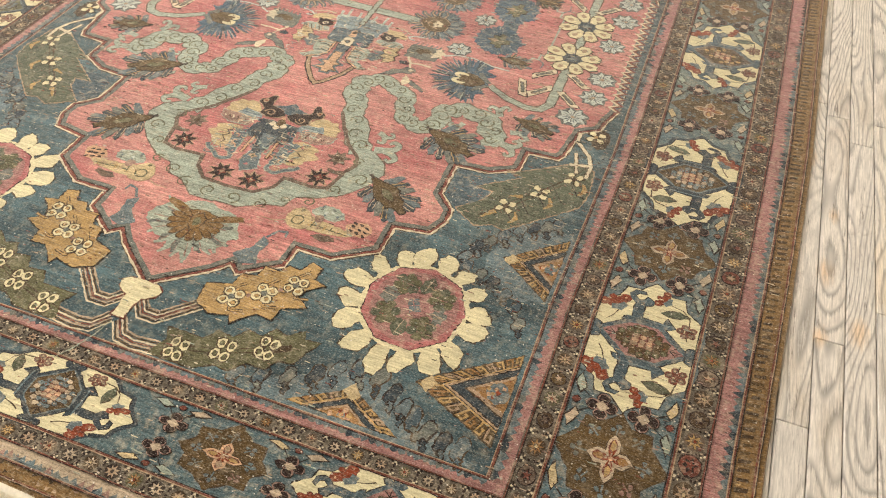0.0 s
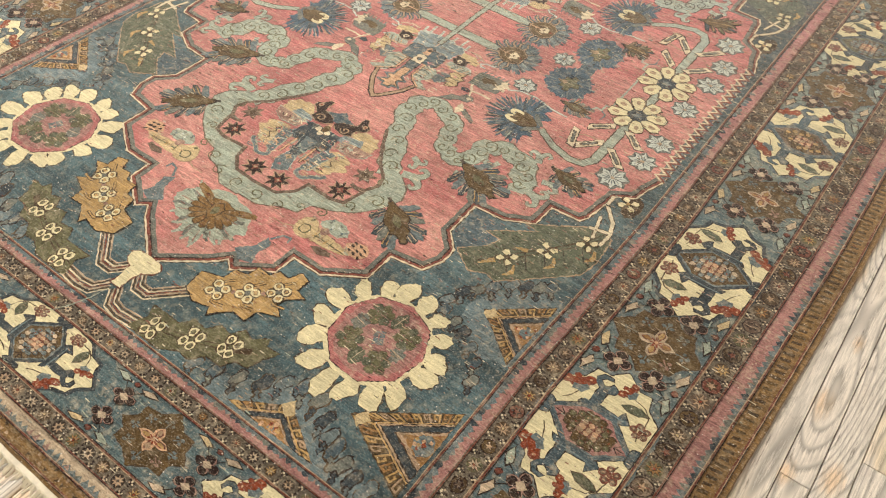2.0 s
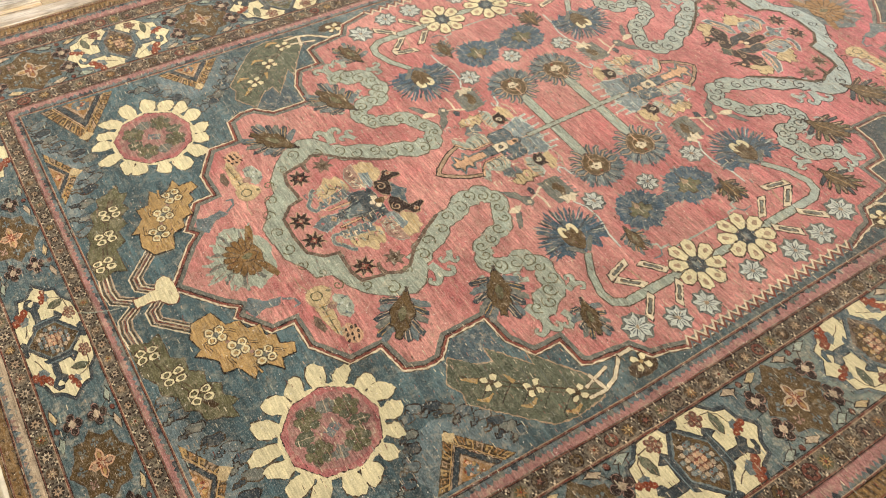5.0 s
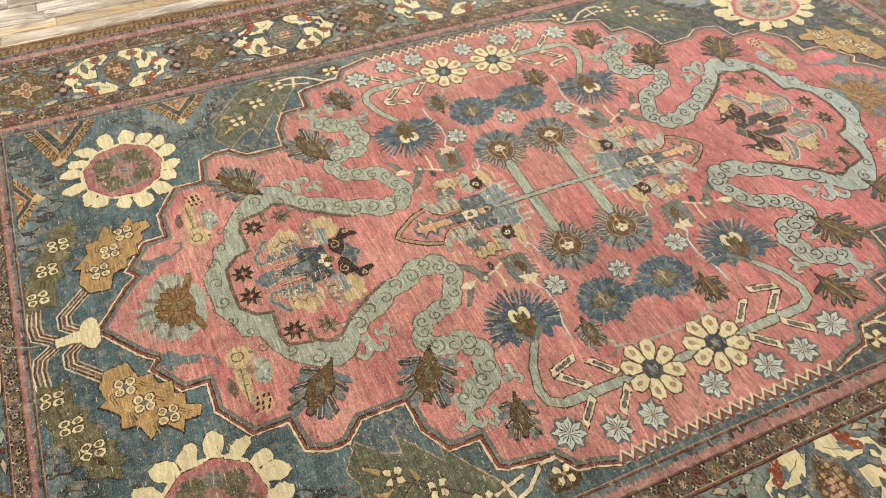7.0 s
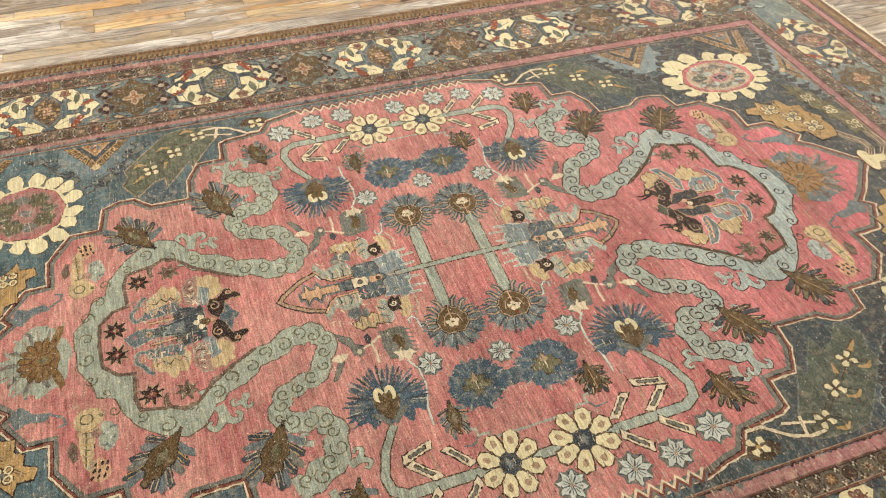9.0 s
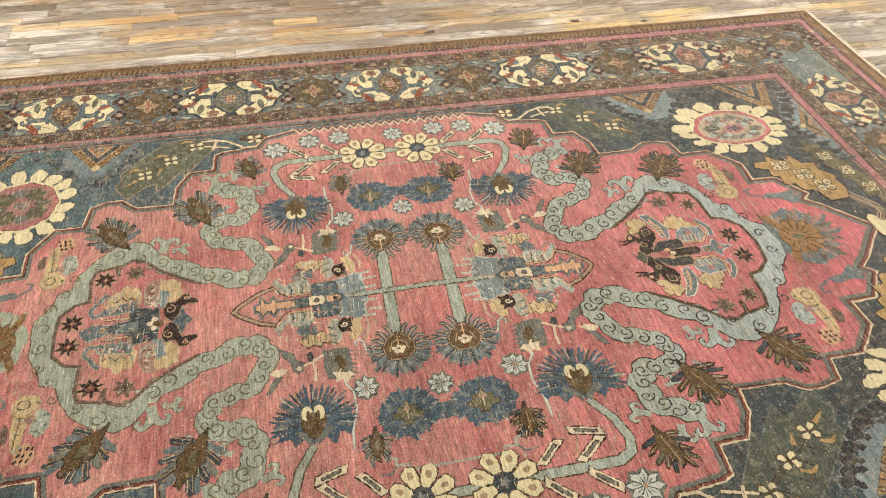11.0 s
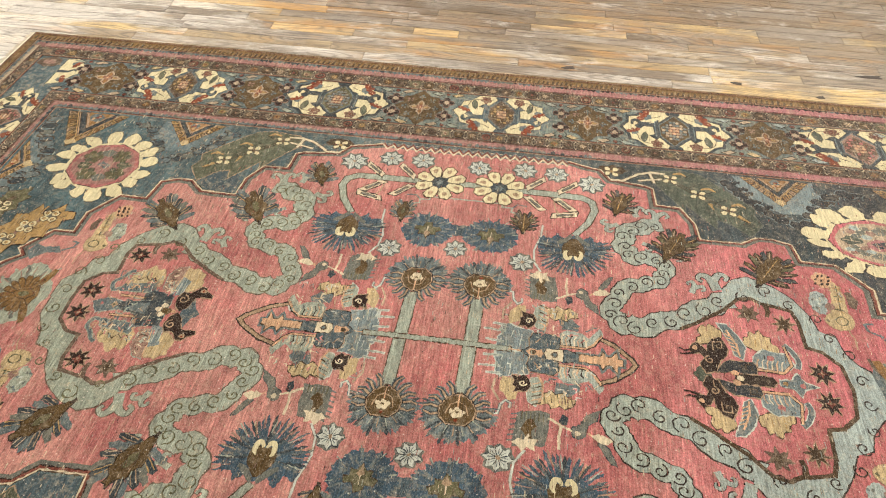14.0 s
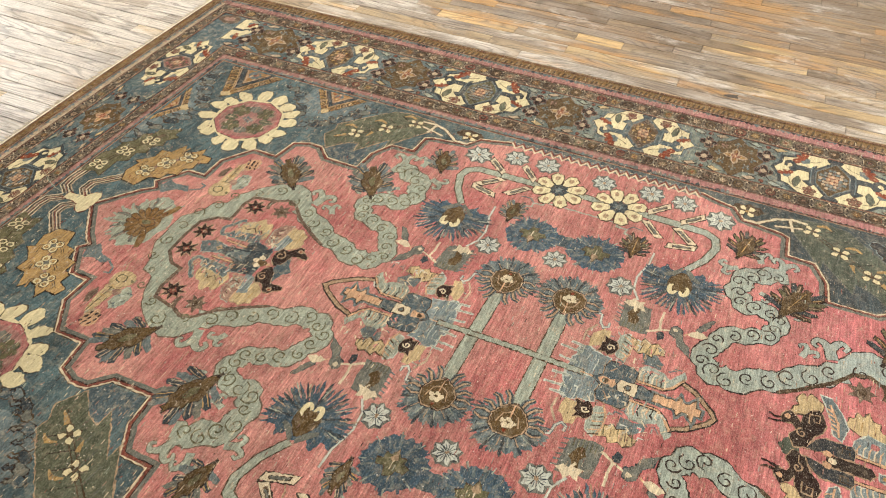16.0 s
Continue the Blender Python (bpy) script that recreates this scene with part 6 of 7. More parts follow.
def bird_tree_dark(g):
    """The darker knotted twin: black birds with curled bodies, scalloped straw plumes, ribbed wings and a slate trunk."""
    for s in (-1, 1):
        P = lambda pts: [(a, s * b) for a, b in pts]
        plume = smooth(P([(0.628, 0.088), (0.630, 0.104), (0.640, 0.110), (0.634, 0.126), (0.644, 0.142), (0.654, 0.136), (0.662, 0.148), (0.676, 0.138), (0.688, 0.126), (0.682, 0.104), (0.660, 0.092)]), 3, True)
        comb = smooth(P([(0.738, 0.096), (0.738, 0.116), (0.748, 0.120), (0.752, 0.136), (0.764, 0.130), (0.774, 0.142), (0.782, 0.126), (0.796, 0.124), (0.798, 0.108), (0.812, 0.098), (0.808, 0.078), (0.770, 0.080)]), 3, True)
        for shape in (plume, comb):
            g.poly(grow(shape, 0.0020), "brown", 22)
            g.poly(shape, "straw", 22.6)
        for k in range(4):
            g.line(P([(0.748 + 0.013 * k, 0.092), (0.750 + 0.013 * k, 0.116)]), 0.0020, ("tan", "gold")[k % 2], 23)
        # grey-blue shoulder leaf with peach ribs
        leaf = P([(0.682, 0.152), (0.702, 0.150), (0.722, 0.124), (0.737, 0.090), (0.728, 0.054), (0.712, 0.062), (0.704, 0.100)])
        g.poly(grow(leaf, 0.0022), "mist", 23)
        g.poly(jagged(leaf, 0.0015), "greyblue", 23.4)
        g.line(P([(0.722, 0.060), (0.718, 0.094), (0.700, 0.134)]), 0.0044, "peach", 24)
        for k in range(5):
            g.line(P([(0.720 - 0.003 * k, 0.072 + 0.011 * k), (0.704 - 0.003 * k, 0.080 + 0.011 * k)]), 0.0030, "peach", 24)
        # wing with a cream comb over a peach bar that bends outward, and a grey-blue curl behind it
        wing = P([(0.748, 0.040), (0.752, 0.066), (0.776, 0.088), (0.806, 0.082), (0.830, 0.082), (0.842, 0.052), (0.818, 0.030)])
        g.poly(grow(wing, 0.0020), "mist", 23.2)
        g.poly(jagged(wing, 0.0015), "wash", 23.6)
        g.poly(jagged(ring(0.790, s * 0.066, 0.010, 6, 0.008), 0.001), "rosered", 24)
        for k in range(6):
            g.line(P([(0.756 + 0.011 * k, 0.032), (0.757 + 0.011 * k, 0.050), (0.762 + 0.011 * k, 0.060)]), 0.0030, ("peach", "ivory")[k % 2], 24.4)
        bend = P([(0.742, 0.030), (0.814, 0.028), (0.836, 0.052), (0.826, 0.102)])
        g.line(bend, 0.0090, "darkbrown", 24.8)
        g.line(bend, 0.0058, "peach", 25.2)
        curl = smooth(P([(0.826, 0.108), (0.842, 0.092), (0.854, 0.066), (0.848, 0.044)]), 3)
        g.line(curl, 0.0150, "mist", 22.4)
        g.line(curl, 0.0110, "greyblue", 22.8)
        # trunk half with a square coil at its end
        trunk = P([(0.664, 0.010), (0.680, 0.036), (0.694, 0.046), (0.748, 0.048), (0.756, 0.036), (0.752, 0.016), (0.706, 0.016)])
        g.poly(grow(trunk, 0.0020), "tan", 25)
        g.poly(trunk, "charcoal", 25.6)
        g.line(P([(0.752, 0.040), (0.730, 0.040), (0.730, 0.026), (0.744, 0.026), (0.744, 0.033)]), 0.0022, "brown", 26)
        # the bird: curled body, neck, round head with a pale eye and a split beak
        bird = P([(0.640, 0.003), (0.627, 0.028), (0.640, 0.046), (0.632, 0.060), (0.612, 0.056), (0.607, 0.064), (0.611, 0.080), (0.624, 0.090), (0.638, 0.080), (0.648, 0.064), (0.652, 0.086), (0.664, 0.102), (0.682, 0.110), (0.690, 0.098), (0.698, 0.076), (0.692, 0.058), (0.676, 0.042), (0.664, 0.012)])
        g.poly(grow(bird, 0.0020), "tan", 26)
        g.poly(bird, "maroon", 26.6)
        for lift in (0.0, 0.010):
            g.line(P([(0.616, 0.058 + lift), (0.594, 0.052 + lift), (0.582, 0.052 + 1.6 * lift)]), [0.0075, 0.0055, 0.0030], "maroon", 26.6)
        spiral(g, 0.652, s * 0.042, 0.0120, 90, 28, s, "tan")
        g.line(P([(0.664, 0.070), (0.664, 0.094), (0.684, 0.096), (0.684, 0.078), (0.673, 0.078), (0.673, 0.086)]), 0.0026, "tan", 28)
        g.poly(ring(0.620, s * 0.073, 0.0070, 8), "peach", 28)
    core = [(0.708, 0.013), (0.784, 0.013), (0.794, 0.0)]
    core = core + [(a, -b) for a, b in core[-2::-1]] + [(0.690, 0.0)]
    g.poly(grow(core, 0.0016), "tan", 26)
    g.poly(core, "darkbrown", 26.4)
    g.poly([(0.652, 0.020), (0.640, 0.030), (0.622, 0.018), (0.608, 0.0), (0.622, -0.018), (0.640, -0.030), (0.652, -0.020)], "leafgreen", 23)
    star = [(0.800, 0.008), (0.828, 0.012), (0.843, 0.030), (0.854, 0.010), (0.886, 0.0)]
    star = star + [(a, -b) for a, b in star[-2::-1]]
    g.poly(grow(star, 0.0020), "mist", 25)
    g.poly(star, "greyblue", 25.4)
    g.poly(ring(0.850, 0.0, 0.0070, 7), "rosered", 26)
    g.poly(ring(0.812, 0.0, 0.0060, 7), "gold", 26)
    for dx, dy in ((0.0, 0.013), (0.010, 0.0), (0.0, -0.013)):
        g.poly(jagged(ring(0.704 + dx, dy, 0.0085, 7), 0.0015), "peach" if dy else "ivory", 28)
    g.poly([(0.688, 0.009), (0.702, 0.005), (0.702, -0.005), (0.688, -0.010), (0.678, 0.0)], "rosered", 28.6)


def bird_tree_full(g):
    if g.mirror[0] > 0:
        bird_tree_dark(g)
        return
    bird_tree(g)
    for s in (-1, 1):
        y0, y1 = sorted((s * 0.040, s * 0.115))
        busy(g, 0.690, 0.855, y0, y1, 64, ("greyblue", "celadon", "celadon", "tan", "pink", "peach", "ivory", "pink"), 25.2, 0.016)
    busy(g, 0.730, 0.850, -0.030, 0.030, 16, ("greyblue", "celadon", "slate", "tan"), 25.9, 0.022, 0)


halves("bird_tree", bird_tree_full, "two dark birds on a blue and straw winged tree")


def chevron(g):
    outer = [(0.398, 0.074), (0.445, 0.058), (0.500, 0.020), (0.516, 0.0)]
    inner = [(0.392, 0.064), (0.437, 0.047), (0.488, 0.013), (0.499, 0.0)]
    if g.mirror[0] > 0:  # knotted shorter at the east end
        outer, inner = [[(0.392 + (a - 0.392) * 0.76, b) for a, b in q] for q in (outer, inner)]
    mid = [((a[0] + b[0]) / 2, (a[1] + b[1]) / 2) for a, b in zip(outer, inner)]
    for pts, width, key, lv in ((mid, 0.011, "tan", 20), (outer, 0.0042, "darkbrown", 21), (inner, 0.0030, "brown", 21)):
        g.line(pts + [(a, -b) for a, b in pts[-2::-1]], width, key, lv)


halves("chevron", chevron, "dark brown double chevron line")


def butterfly(g):
    """Blue and cream figure between the chevron and the cross, with dark heads, ribbed wings and straw tufts."""
    for s in (-1, 1):
        F = lambda pts: [(a, s * b) for a, b in pts]
        # pale blue mass towards the cross, with pale tongues
        mass = F([(0.150, 0.0), (0.152, 0.034), (0.160, 0.048), (0.158, 0.078), (0.178, 0.086), (0.206, 0.074), (0.240, 0.070), (0.244, 0.0)])
        g.poly(jagged(mass, 0.003), "mist", 19.6)
        g.poly(jagged(grow(mass, -0.0025), 0.003), "wash", 20)
        for v0, tip in ((0.022, 0.124), (0.056, 0.116), (0.076, 0.136)):
            g.line(F([(0.170, v0), (tip, v0 + 0.003)]), 0.0075, "mist", 20.2)
            g.line(F([(0.172, v0), (tip + 0.004, v0 + 0.003)]), 0.0042, "celadon", 20.4)
        for k in range(10):
            x0, v0 = random.uniform(0.158, 0.232), random.uniform(0.008, 0.066)
            g.line(F([(x0, v0), (x0 + random.uniform(-0.004, 0.004), v0 + 0.020)]), 0.0022, ("mist", "celadon", "greyblue")[k % 3], 20.6)
        # straw tufts behind the head and at the wing
        g.poly(jagged(F([(0.178, 0.082), (0.176, 0.128), (0.196, 0.152), (0.214, 0.148), (0.216, 0.100)]), 0.005), "straw", 21)
        tuft = F([(0.262, 0.128), (0.268, 0.152), (0.286, 0.146), (0.292, 0.160), (0.310, 0.150), (0.322, 0.158), (0.338, 0.146), (0.344, 0.128), (0.324, 0.124), (0.318, 0.112), (0.300, 0.120), (0.290, 0.110)])
        g.poly(grow(tuft, 0.0018), "brown", 20.8)
        g.poly(tuft, "straw", 21.2)
        for k in range(5):
            g.line(F([(0.274 + 0.015 * k, 0.118), (0.278 + 0.015 * k, 0.144)]), 0.0020, ("olive", "brown")[k % 2], 22)
        g.poly(jagged(F([(0.300, 0.084), (0.296, 0.118), (0.330, 0.120), (0.352, 0.100), (0.346, 0.082)]), 0.004), "greyblue", 20.6)
        # dark head with a pale ring
        head = F([(0.244, 0.104), (0.238, 0.084), (0.226, 0.074), (0.218, 0.082), (0.200, 0.078), (0.206, 0.092), (0.204, 0.108), (0.212, 0.112), (0.206, 0.128), (0.220, 0.122), (0.236, 0.122)])
        g.poly(grow(head, 0.0016), "tan", 23.6)
        g.poly(head, "maroon", 24)
        spiral(g, 0.226, s * 0.098, 0.010, 0, 25, s, "ivory")
        # ribbed wing leaf beside the head
        leaf = F([(0.244, 0.080), (0.236, 0.112), (0.240, 0.146), (0.258, 0.160), (0.270, 0.134), (0.272, 0.100), (0.262, 0.076)])
        g.poly(grow(leaf, 0.0020), "mist", 22)
        g.poly(leaf, "celadon", 22.4)
        g.line(F([(0.258, 0.070), (0.270, 0.092), (0.272, 0.128), (0.262, 0.156)]), 0.0048, "peach", 23)
        for k in range(6):
            g.line(F([(0.270, 0.088 + 0.012 * k), (0.248, 0.098 + 0.012 * k)]), 0.0030, ("peach", "brown")[k % 2], 23.4)
        # comb of feathers on a cream bar
        comb = F([(0.306, 0.028), (0.304, 0.066), (0.318, 0.080), (0.350, 0.078), (0.372, 0.062), (0.396, 0.096), (0.404, 0.082), (0.388, 0.048), (0.370, 0.030)])
        g.poly(grow(comb, 0.0022), "celadon", 21.6)
        g.poly(comb, "celadon", 22)
        g.line(F([(0.302, 0.030), (0.364, 0.030), (0.384, 0.044), (0.402, 0.076)]), 0.0090, "darkbrown", 22.6)
        g.line(F([(0.304, 0.030), (0.363, 0.030), (0.382, 0.045), (0.400, 0.074)]), 0.0056, "peach", 23)
        for k in range(7):
            a0 = 0.310 + 0.0095 * k
            g.line(F([(a0, 0.034), (a0 - 0.003, 0.052), (a0 + 0.003, 0.070 - 0.002 * k)]), 0.0030, ("ivory", "peach", "darkbrown")[k % 3], 23.4)
        # slate squares beside the axis
        sq = F([(0.236, 0.016), (0.232, 0.040), (0.240, 0.060), (0.292, 0.062), (0.304, 0.050), (0.302, 0.022), (0.290, 0.014)])
        g.poly(grow(sq, 0.0030), "tan", 22.4)
        g.poly(grow(sq, 0.0016), "darkbrown", 22.8)
        g.poly(sq, "deepblue", 23.2)
        g.line(F([(0.296, 0.042), (0.272, 0.042), (0.272, 0.028), (0.286, 0.028), (0.286, 0.034)]), 0.0024, "paleblue", 24)
        g.line(F([(0.246, 0.030), (0.258, 0.046)]), 0.0024, "tan", 24)
    axis = [(0.214, 0.0), (0.236, 0.016), (0.300, 0.015), (0.314, 0.020), (0.340, 0.014), (0.352, 0.0)]
    axis = axis + [(a, -b) for a, b in axis[-2:0:-1]]
    g.poly(grow(axis, 0.0018), "darkbrown", 23)
    g.poly(axis, "deepblue", 23.6)
    block_ = [(0.274, -0.015), (0.312, -0.017), (0.312, 0.017), (0.274, 0.015), (0.268, 0.0)]
    g.poly(grow(block_, 0.0016), "darkbrown", 24)
    g.poly(block_, "ivory", 24.4)
    g.poly(ring(0.292, 0.0, 0.0085, 7), "brown", 25)
    g.poly(ring(0.292, 0.0, 0.0052, 6), "greyblue", 25.5)
    g.poly([(0.226, 0.0), (0.236, 0.010), (0.252, 0.008), (0.262, 0.013), (0.266, 0.0), (0.262, -0.013), (0.252, -0.008), (0.236, -0.010)], "peach", 24.4)
    g.poly(ring(0.242, 0.0, 0.0075, 6), "brown", 25)
    g.line([(0.180, 0.0), (0.214, 0.0)], 0.0040, "peach", 23)
    tail = [(0.350, -0.010), (0.398, -0.011), (0.404, -0.026), (0.412, -0.012), (0.424, -0.012), (0.436, -0.030), (0.438, -0.010), (0.450, -0.008), (0.450, 0.008), (0.438, 0.010), (0.436, 0.030), (0.424, 0.012), (0.412, 0.012), (0.404, 0.026),
            (0.398, 0.011), (0.350, 0.010)]
    g.poly(grow(tail, 0.0075), "greyblue", 23.6)
    g.poly(grow(tail, 0.0020), "brown", 24)
    g.poly(tail, "peach", 25)


def winged_full(g):
    butterfly(g)
    for s in (-1, 1):
        y0, y1 = sorted((s * 0.030, s * 0.150))
        busy(g, 0.250, 0.395, y0, y1, 34, ("greyblue", "celadon", "ivory", "tan", "pink", "mist", "ivory"), 23.5, 0.018)
        busy(g, 0.160, 0.250, y0, y1, 16, ("mist", "ivory", "wash", "celadon"), 20.8, 0.016)


halves("winged_figure", winged_full, "straw and blue winged figure with dark heads")


def cross(g):
    for s in (-1, 1):
        bar = [(s * 0.089 - 0.016, -0.150), (s * 0.089 + 0.016, -0.150), (s * 0.089 + 0.016, 0.150), (s * 0.089 - 0.016, 0.150)]
        g.poly(grow(bar, 0.0025), "brown", 20)
        g.poly(bar, "celadon", 21)
    bar = [(-0.190, -0.0065), (0.190, -0.0065), (0.190, 0.0065), (-0.190, 0.0065)]
    g.poly(grow(bar, 0.0025), "brown", 22)
    g.poly(bar, "celadon", 23)


c_ = Motif()
cross(c_)
c_.make("centre_cross", "pale celadon crossing bars at the centre")


def centre_palmette(g):
    """Brown hexagonal pod with an ivory flower; eight dark legs reach round it and a blue-grey fan spreads on the outer side."""
    x, y = 0.087, 0.202
    # outer fan: separate strokes over a thin blue-grey ground
    fan = [(x + r * math.cos(a), y + 0.006 + r * 0.92 * math.sin(a)) for k in range(23) for a, r in [(math.radians(-8 + 196 * k / 22), (0.074, 0.088)[k % 2] * random.uniform(0.94, 1.06))]]
    g.poly(fan + [(x - 0.040, y - 0.030), (x + 0.040, y - 0.030)], "greyblue", 20.4)
    for k in range(30):
        a = -14 + 208 * k / 29 + random.uniform(-2, 2)
        r = random.uniform(0.080, 0.098)
        g.poly(turn([(0.036, -0.0030), (r * 0.92, -0.0038), (r, 0.0), (r * 0.92, 0.0038), (0.036, 0.0030)], x, y, a, 1.0, 1.0), ("deepblue", "slate", "greyblue", "paleblue")[k % 4], 21 + 0.01 * k)
    for k in range(9):
        a = 10 + 160 * k / 8
        g.line(turn([(0.044, 0.0), (0.068, 0.0)], x, y, a), 0.0024, ("tan", "celadon")[k % 2], 22)
    # legs, dark-edged with a tan core
    for s in (-1, 1):
        for path in ([(0.036, 0.010), (0.060, 0.016), (0.078, 0.008)], [(0.038, -0.004), (0.064, -0.010), (0.080, -0.004)], [(0.036, -0.016), (0.056, -0.032), (0.072, -0.030)], [(0.028, -0.030), (0.044, -0.054), (0.058, -0.058)], [(0.014, -0.038), (0.020, -0.064), (0.034, -0.078)]):
            arm = [(x + s * a, y + b) for a, b in path]
            g.line(arm, [0.0190, 0.0180, 0.0130], "greyblue", 22.4)
            g.line(arm, [0.0124, 0.0116, 0.0080], "slate", 23)
            g.line(arm, [0.0056, 0.0052, 0.0034], "tan", 23.5)
    pod = [(-0.036, 0.018), (-0.040, -0.006), (-0.026, -0.030), (-0.008, -0.042), (0.008, -0.042), (0.026, -0.030), (0.040, -0.006), (0.036, 0.018), (0.020, 0.034), (-0.020, 0.034)]
    g.poly(turn(grow(pod, 0.0060), x, y, 0), "darkbrown", 23.8)
    g.poly(turn(grow(pod, 0.0040), x, y, 0), "tan", 24)
    g.poly(turn(grow(pod, 0.0012), x, y, 0), "brown", 24.5)
    g.poly(turn(pod, x, y, 0), "pod", 25)
    g.line(turn([(-0.026, 0.010), (-0.018, -0.016), (0.0, -0.026), (0.018, -0.016), (0.026, 0.010)], x, y, 0), 0.0028, "tan", 25.6)
    for dx, dy, r in ((-0.012, 0.002, 0.0075), (0.012, 0.002, 0.0075), (-0.005, 0.012, 0.0085), (0.006, 0.012, 0.0085), (0.0, -0.004, 0.0070)):
        g.poly(jagged(ring(x + dx, y + dy, r, 7, r * 0.85), 0.001), "ivory", 26)
    g.line([(x, y - 0.010), (x, y - 0.044)], 0.0034, "peach", 27)
    g.poly(ring(x, y + 0.026, 0.0050, 6), "rust", 26)


quarters("centre_palmette", centre_palmette, "brown round palmette with grey-blue feathers and ivory heart")


def round_flower(g):
    """Soft-edged indigo flower with a ragged olive star and an ivory drop."""
    x, y = 0.093, 0.398
    edge = []
    for k in range(44):
        a, r = 2 * math.pi * k / 44, random.uniform(0.074, 0.088) - 0.008 * (k % 2)
        edge.append((x + r * math.cos(a), y + r * 0.86 * math.sin(a)))
    g.poly(edge, "indigo", 20, 0.0024)
    for k in range(34):
        a, r = 360 * k / 34 + random.uniform(-4, 4), random.uniform(0.056, 0.080)
        g.line(turn([(random.uniform(0.030, 0.045), 0.0), (r, 0.0)], x, y, a, 1.0, 0.86), random.uniform(0.004, 0.008), ("indigo", "deepblue", "greyblue")[k % 3], 21)
    for k in range(8):
        g.line(turn([(0.062, 0.0), (0.080, 0.0)], x, y, 45 * k + 12, 1.0, 0.86), 0.0030, "celadon", 21.6)
    crown = turn([(-0.008, -0.032), (0.010, -0.030), (0.012, -0.014), (0.032, -0.016), (0.040, -0.002), (0.024, 0.004), (0.026, 0.018), (0.010, 0.016), (0.0, 0.034), (-0.010, 0.016), (-0.024, 0.020), (-0.024, 0.004), (-0.038, 0.0), (-0.036, -0.014), (-0.014, -0.012)], x, y, 180)
    g.poly(grow(crown, 0.0016), "brown", 23)
    g.poly(crown, "olive", 24)
    g.poly(turn([(-0.010, 0.010), (0.0, 0.002), (0.010, 0.010), (0.004, 0.022), (0.0, 0.034), (-0.004, 0.022)], x, y, 180), "tan", 24.6)
    g.line([(x, y - 0.006), (x, y + 0.016)], 0.0026, "ivory", 25)


quarters("blue_round_flower", round_flower, "indigo round flower with an olive star")
for s in (-1, 1):
    halves_link = Motif()
    halves_link.poly([(-0.03, s * 0.385), (0.03, s * 0.385), (0.03, s * 0.430), (-0.03, s * 0.430)], "deepblue", 19.5)
    halves_link.make("flower_link", "indigo link between the round flowers")


def blue_palm(g):
    """Fan of separate indigo feathers over a solid bright base, with a brown heart, cream hooks and two grey-green leaves."""
    x, y = 0.326, 0.378
    base = [(-0.092, -0.020), (-0.060, -0.034), (0.0, -0.050), (0.060, -0.034), (0.086, -0.014), (0.092, 0.016), (0.076, 0.044), (0.058, 0.038), (0.046, 0.062), (0.026, 0.046), (0.0, 0.060), (-0.026, 0.046), (-0.048, 0.066), (-0.060, 0.040), (-0.084, 0.048), (-0.096, 0.014)]
    g.poly(turn(jagged(base, 0.004), x, y, 0), "indigo", 21, 0.0022)
    for k in range(29):
        a = -90 + 226 * (k / 28 - 0.5) + random.uniform(-2, 2)
        r = random.uniform(0.096, 0.116)
        w = random.uniform(0.0038, 0.0054)
        f = [(0.030, -w * 0.8), (r * 0.8, -w), (r, -w * 0.2), (r * 0.92, w * 0.7), (0.030, w * 0.8)]
        g.poly(turn(f, x, y, a), ("indigo", "deepblue", "slate", "indigo")[k % 4], 21.4 + 0.01 * k)
        if k % 2:
            g.line(turn([(r * 0.62, w * 1.5), (r * 0.98, w * 1.7)], x, y, a), 0.0030, ("mauve", "celadon", "tan")[k % 3], 22)
    for k in range(12):
        a = random.choice((-1, 1)) * random.uniform(5, 60) + random.choice((0, 180))
        r = random.uniform(0.045, 0.075)
        g.line(turn([(r, 0.0), (r + 0.018, 0.002)], x, y, a), 0.0040, ("deepblue", "slate")[k % 2], 22.2)
    heart = turn([(-0.030, -0.008), (-0.022, -0.028), (0.0, -0.022), (0.022, -0.028), (0.030, -0.008), (0.026, 0.020), (0.004, 0.046), (-0.004, 0.046), (-0.026, 0.020)], x, y, 0)
    g.poly(grow(heart, 0.0018), "brown", 23)
    g.poly(heart, "pod", 24)
    for s in (-1, 1):
        hook_ = smooth(turn([(s * 0.004, -0.024), (s * 0.010, -0.036), (s * 0.020, -0.032), (s * 0.022, -0.014), (s * 0.016, -0.004)], x, y, 0), 3)
        g.line(hook_, [0.006, 0.013, 0.012, 0.004], "cream", 25)
        g.poly(turn([(s * 0.004, 0.054), (s * 0.020, 0.030), (s * 0.044, 0.018), (s * 0.046, 0.028), (s * 0.026, 0.046), (s * 0.008, 0.066)], x, y, 0), "grey", 25)


quarters("blue_palmette", blue_palm, "indigo feathered palmette with a cream and brown heart")


